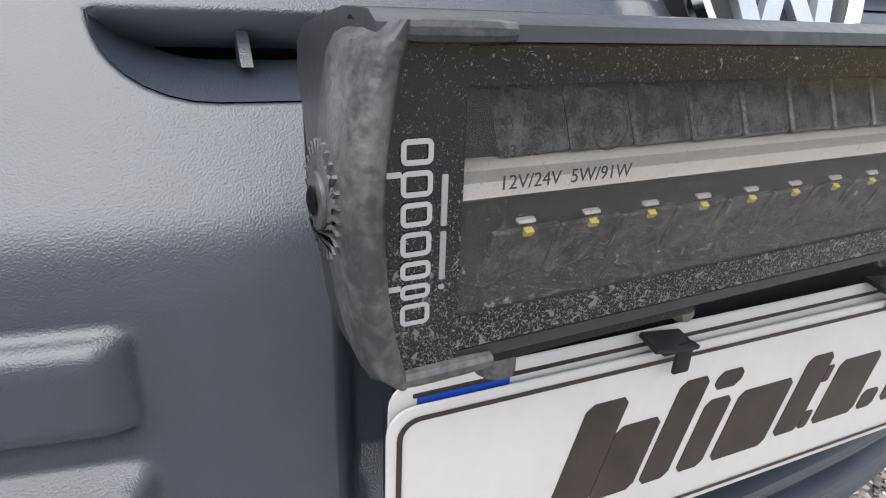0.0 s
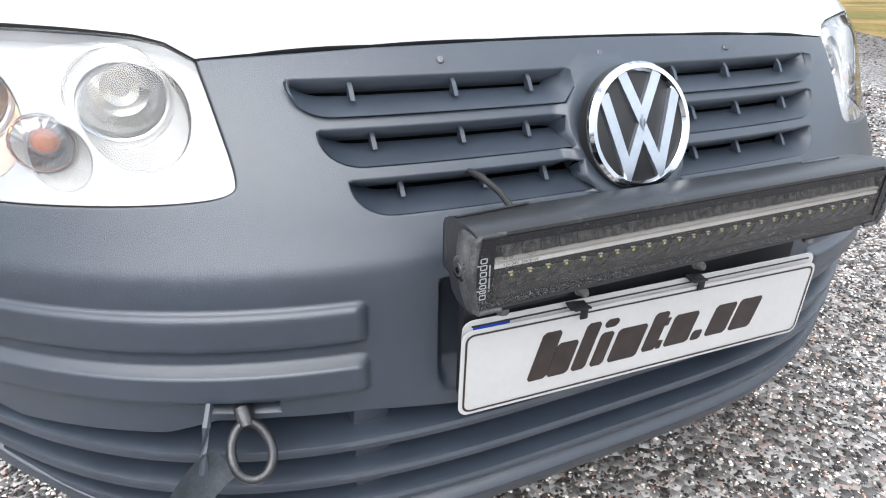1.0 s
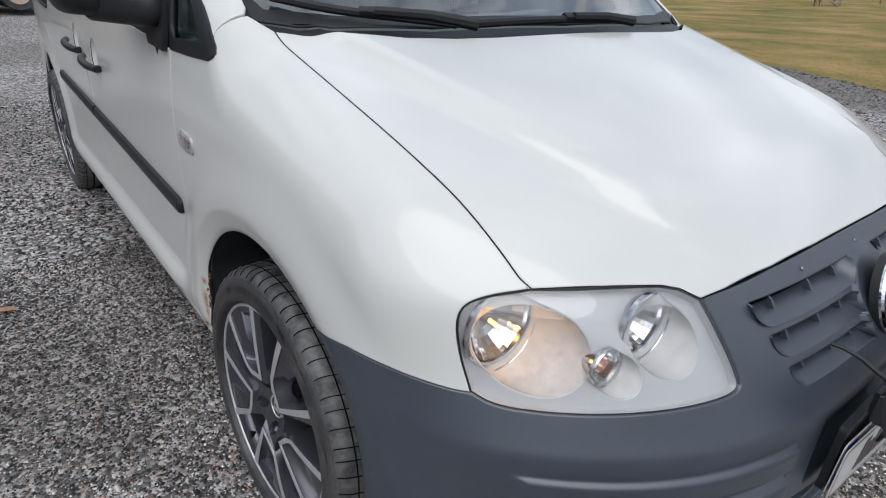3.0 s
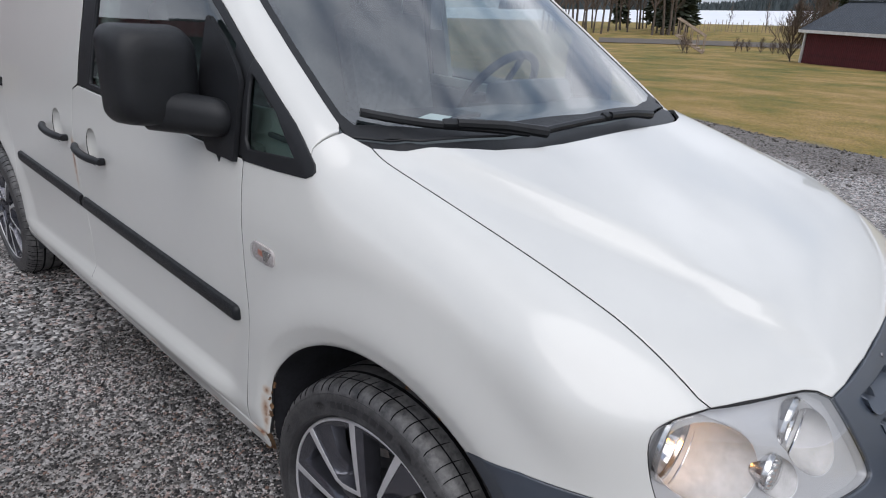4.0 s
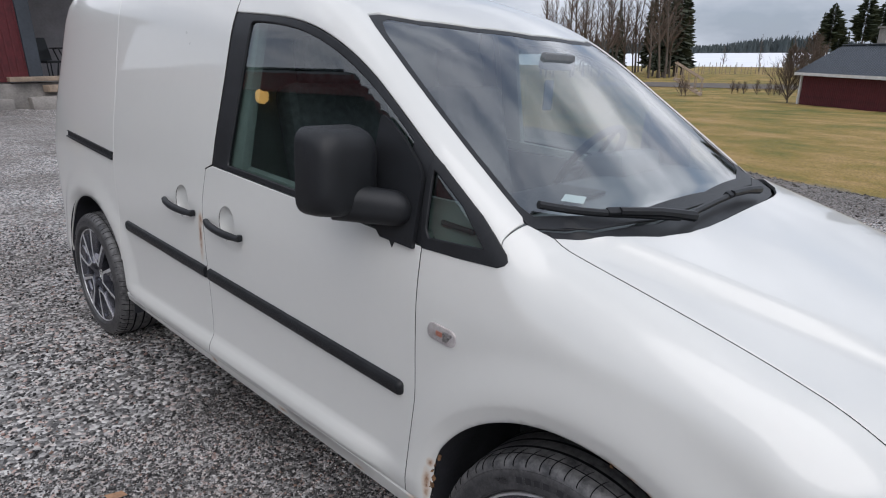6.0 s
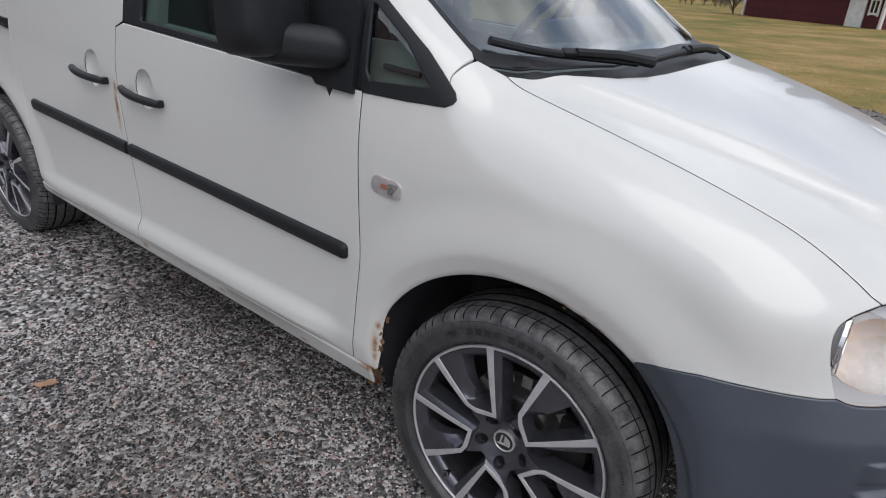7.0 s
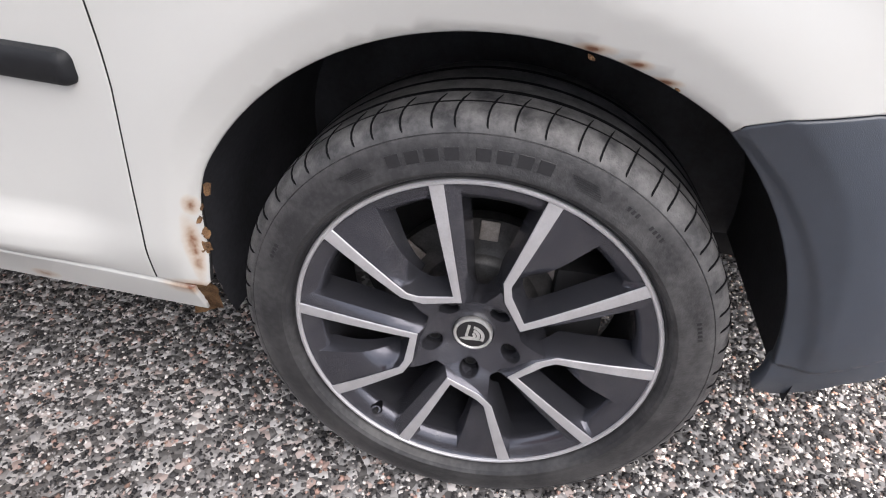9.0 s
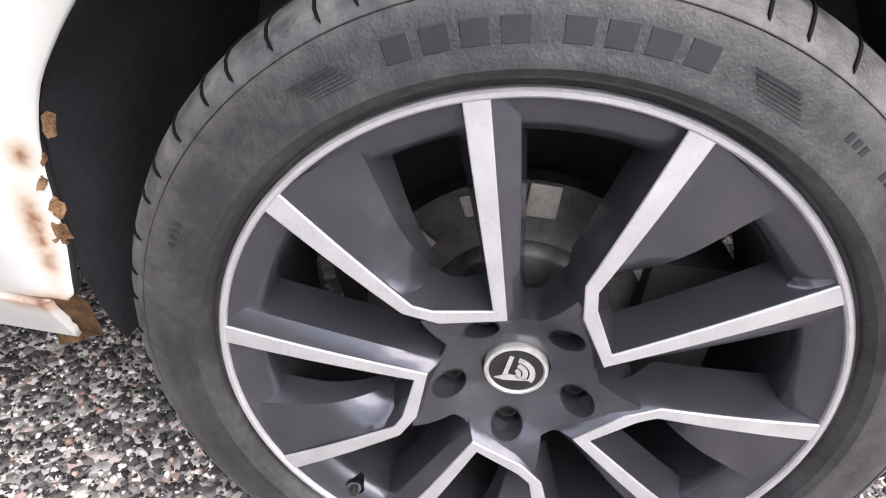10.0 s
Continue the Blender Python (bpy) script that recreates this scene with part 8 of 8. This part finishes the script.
def conifer(height, seed, width=0.19, pine=False):
    rnd = random.Random(seed)
    bm = bmesh.new()
    tube([(0, 0, 0), (0.01 * height, 0, height * 0.5), (0, 0, height)], [height * 0.014 + 0.03, height * 0.009 + 0.02, 0.015], 6, bm)
    V, F = [], []
    start = 0.45 if pine else 0.10
    n = int(height * (26 if pine else 34))
    for i in range(n):
        t = start + (1 - start) * (i + rnd.random()) / n
        prof = (math.sin(math.pi * min(1, (t - start) / (1 - start) * 0.85 + 0.15)) ** 0.7 * width * 0.85) if pine else width * (1.04 - t) ** 0.85
        r1 = height * prof * rnd.uniform(0.35, 1.25)
        a = rnd.uniform(0, TAU)
        r0 = r1 * rnd.uniform(0.0, 0.35)
        z = height * t
        droop = rnd.uniform(0.05, 0.30) * r1 * (0.3 if pine else 1.0)
        w = rnd.uniform(0.10, 0.2) * r1 + 0.10
        c, s_ = math.cos(a), math.sin(a)
        k = len(V)
        tilt_ = rnd.uniform(-0.3, 0.3)
        V += [(r0 * c, r0 * s_, z + 0.06), (0.6 * r1 * c - w * s_, 0.6 * r1 * s_ + w * c, z - droop * 0.5 + tilt_ * w), (r1 * c, r1 * s_, z - droop), (0.6 * r1 * c + w * s_, 0.6 * r1 * s_ - w * c, z - droop * 0.5 - tilt_ * w), (0.55 * r1 * c, 0.55 * r1 * s_, z - droop * 0.5 - w * 1.1)]
        F += [(k, k + 1, k + 2, k + 3), (k, k + 4, k + 2)]
    return bm, (V, F)


def plant(kind, label, maker, args, spots, group, leaf_mat):
    """One tree of each shape, then its copies."""
    protos = []
    for a in args:
        bm, crown = maker(**a)
        tr = empty(kind, label, "tree", group)
        part("trunk", bm, BARK, tr)
        if isinstance(crown, tuple):
            link("crown", crown[0], crown[1], leaf_mat, tr, "", False)
        else:
            part("crown", crown, leaf_mat, tr)
        protos.append(tr)
    for i, (x, y, sc, rot) in enumerate(spots):
        m = Matrix.Translation((x, y, lawn_z(x, y) - 0.1)) @ pose(0, 0, 0, 0, 0, rot) @ Matrix.Scale(sc, 4)
        if i < len(protos):
            protos[i].matrix_world = m
        else:
            t = copy_thing(protos[i % len(protos)], m)
            t.matrix_world = m


def ray_spot(px, depth):
    """A place of the plan by its bearing from the path's high point: px runs over the picture's width."""
    a = (px - 784) / 1037.0
    fx, fy = 0.7575, 0.6528
    dx, dy = fx + a * fy, fy - a * fx
    k = depth / math.hypot(dx, dy)
    return -1.67 + dx * k, 0.35 + dy * k


rt = random.Random(11)
spots = []
for px in (925, 940, 958, 971, 985, 1000, 1012, 1028, 1041, 1055, 1066, 1080, 1092, 1106, 1118, 1130, 1142, 1153, 930, 948, 963, 978, 992, 1006, 1020, 1034, 1047, 1060, 1073, 1086, 1099, 1112, 1124, 1136, 1230, 1290, 1345, 1372, 1392, 1408):
    d = rt.uniform(95, 135) if px < 1200 else rt.uniform(120, 150)
    spots.append((*ray_spot(px + rt.uniform(-4, 4), d), rt.uniform(0.75, 1.1) if px < 1200 else rt.uniform(0.35, 0.62), rt.uniform(0, 360)))
plant("birch_tree", "bare thin-stemmed tree at the wood's edge", bare_tree, [dict(height=17, seed=1, spread=0.24), dict(height=16, seed=2, limbs=46, spread=0.28), dict(height=18, seed=5, spread=0.20)], spots, "bare trees by the lake", TWIG)
spots = []
for px, d, sc in ((1148, 105, 1.0), (1160, 112, 0.92), (1128, 118, 0.95), (1104, 122, 1.0), (1050, 130, 0.75), (1120, 100, 0.7), (1380, 130, 0.55), (1362, 150, 0.42), (1425, 140, 0.40), (1512, 150, 0.55), (1545, 140, 0.6), (1590, 140, 0.62), (1640, 130, 0.66), (1700, 140, 0.66), (1335, 160, 0.36), (1530, 165, 0.62)):
    spots.append((*ray_spot(px, d), sc, rt.uniform(0, 360)))
plant("spruce_tree", "tall dark green spruce", conifer, [dict(height=19, seed=3, width=0.15), dict(height=18, seed=8, width=0.13)], spots, "spruces by the lake", NEEDLES)
spots = [(*ray_spot(px, d), sc, rt.uniform(0, 360)) for px, d, sc in ((1395, 118, 0.62), (1447, 120, 0.68), (1474, 122, 0.63), (1490, 128, 0.55), (1410, 135, 0.5), (1610, 120, 0.8))]
plant("pine_tree", "green pine with a bare lower stem", conifer, [dict(height=18, seed=4, width=0.20, pine=True)], spots, "pines by the shed", PINE_NEEDLES)
bx, by = ray_spot(1343, 43.5)
plant("bare_shrub", "leafless many-stemmed shrub on the lawn", bare_tree, [dict(height=3.9, seed=9, spread=0.55, limbs=70, fine=16, crown_from=0.06)], [(bx, by, 0.85, 0), (*ray_spot(1372, 60), 1.25, 70)], "shrubs on the lawn", TWIG)
spots = [(*ray_spot(px, d), sc, rt.uniform(0, 360)) for px, d, sc in ((1163, 50, 0.42), (1170, 49, 0.34), (1248, 62, 0.34), (1258, 63, 0.30), (1268, 62, 0.32), (1290, 61, 0.36), (1310, 60, 0.36), (1319, 61, 0.30), (1328, 60, 0.34), (1365, 58, 0.38))]
plant("low_bush", "low brown leafless bush", bare_tree, [dict(height=3.6, seed=14, spread=0.5, limbs=50, fine=10, crown_from=0.04)], spots, "bushes along the path", TWIG)

# gravel lane and shore fence
LANE = mat("brown_lane", (0.095, 0.080, 0.066), 0.9, noise_scale=1.5, amount=0.2, bump=0.4)
bm = bmesh.new()
rows = []
for px in np.linspace(1020, 1760, 24):
    a, b = ray_spot(px, 72 - 0.006 * (px - 1020)), ray_spot(px, 84 - 0.010 * (px - 1020))
    rows.append([bm.verts.new((*a, lawn_z(*a) + 0.06)), bm.verts.new((*b, lawn_z(*b) + 0.06))])
for A, B in zip(rows, rows[1:]):
    bm.faces.new((A[0], B[0], B[1], A[1]))
tagged(part("lane", bm, LANE), "brown gravel lane beyond the lawn", "road", kind="structure")
fence = empty("shore_fence", "thin wooden fence along the lake shore", "fence")
for i, px in enumerate(np.linspace(1150, 1420, 46)):
    x, y = ray_spot(px + rt.uniform(-2, 2), 120)
    h = rt.uniform(1.2, 2.1)
    part("fence_post", tube([(x, y, lawn_z(x, y) - 0.2), (x + rt.uniform(-0.1, 0.1), y, lawn_z(x, y) + h)], 0.07, 4), GREY_WOOD, fence)
ICE = mat("lake_ice", (0.72, 0.74, 0.78), 0.4, noise_scale=0.02, amount=0.06)
bm = bmesh.new()
bmesh.ops.create_grid(bm, x_segments=20, y_segments=20, size=1500, matrix=Matrix.Translation((1650, 300, -2.62)))
tagged(part("lake_ice", bm, ICE), "pale frozen lake", "lake", kind="structure")
# far wooded shore
V, F = [], []
rng = random.Random(7)
for i in range(3600):
    px = rng.uniform(850, 2150)
    d = rng.uniform(1180, 1420)
    x, y = ray_spot(px, d)
    h, w = rng.uniform(16, 30) * (0.8 + 0.25 * math.sin(px * 0.02)), rng.uniform(3, 6)
    k = len(V)
    for a in (0, 1.7, 3.3, 4.9):
        V.append((x + w * math.cos(a), y + w * math.sin(a), -3))
    for a in (0.5, 2.2, 3.8, 5.4):
        V.append((x + 0.55 * w * math.cos(a), y + 0.55 * w * math.sin(a), -3 + h * 0.55))
    V.append((x + rng.uniform(-1, 1), y, -3 + h))
    for q in range(4):
        F += [(k + q, k + (q + 1) % 4, k + 4 + (q + 1) % 4, k + 4 + q), (k + 4 + q, k + 4 + (q + 1) % 4, k + 8)]
FAR = mat("far_forest", (0.045, 0.058, 0.060), 0.9, noise_scale=0.02, amount=0.35)
tagged(link("far_forest", V, F, FAR, None, "", False), "dark wooded far shore of the lake", "forest", kind="stuff")
# wood behind the yard, for the reflections
spots = [(rt.uniform(-60, -22), rt.uniform(-40, 60), rt.uniform(0.30, 0.48), rt.uniform(0, 360)) for _ in range(26)]
plant("yard_spruce", "dark spruce behind the buildings", conifer, [dict(height=17, seed=21)], spots, "spruces behind the yard", NEEDLES)
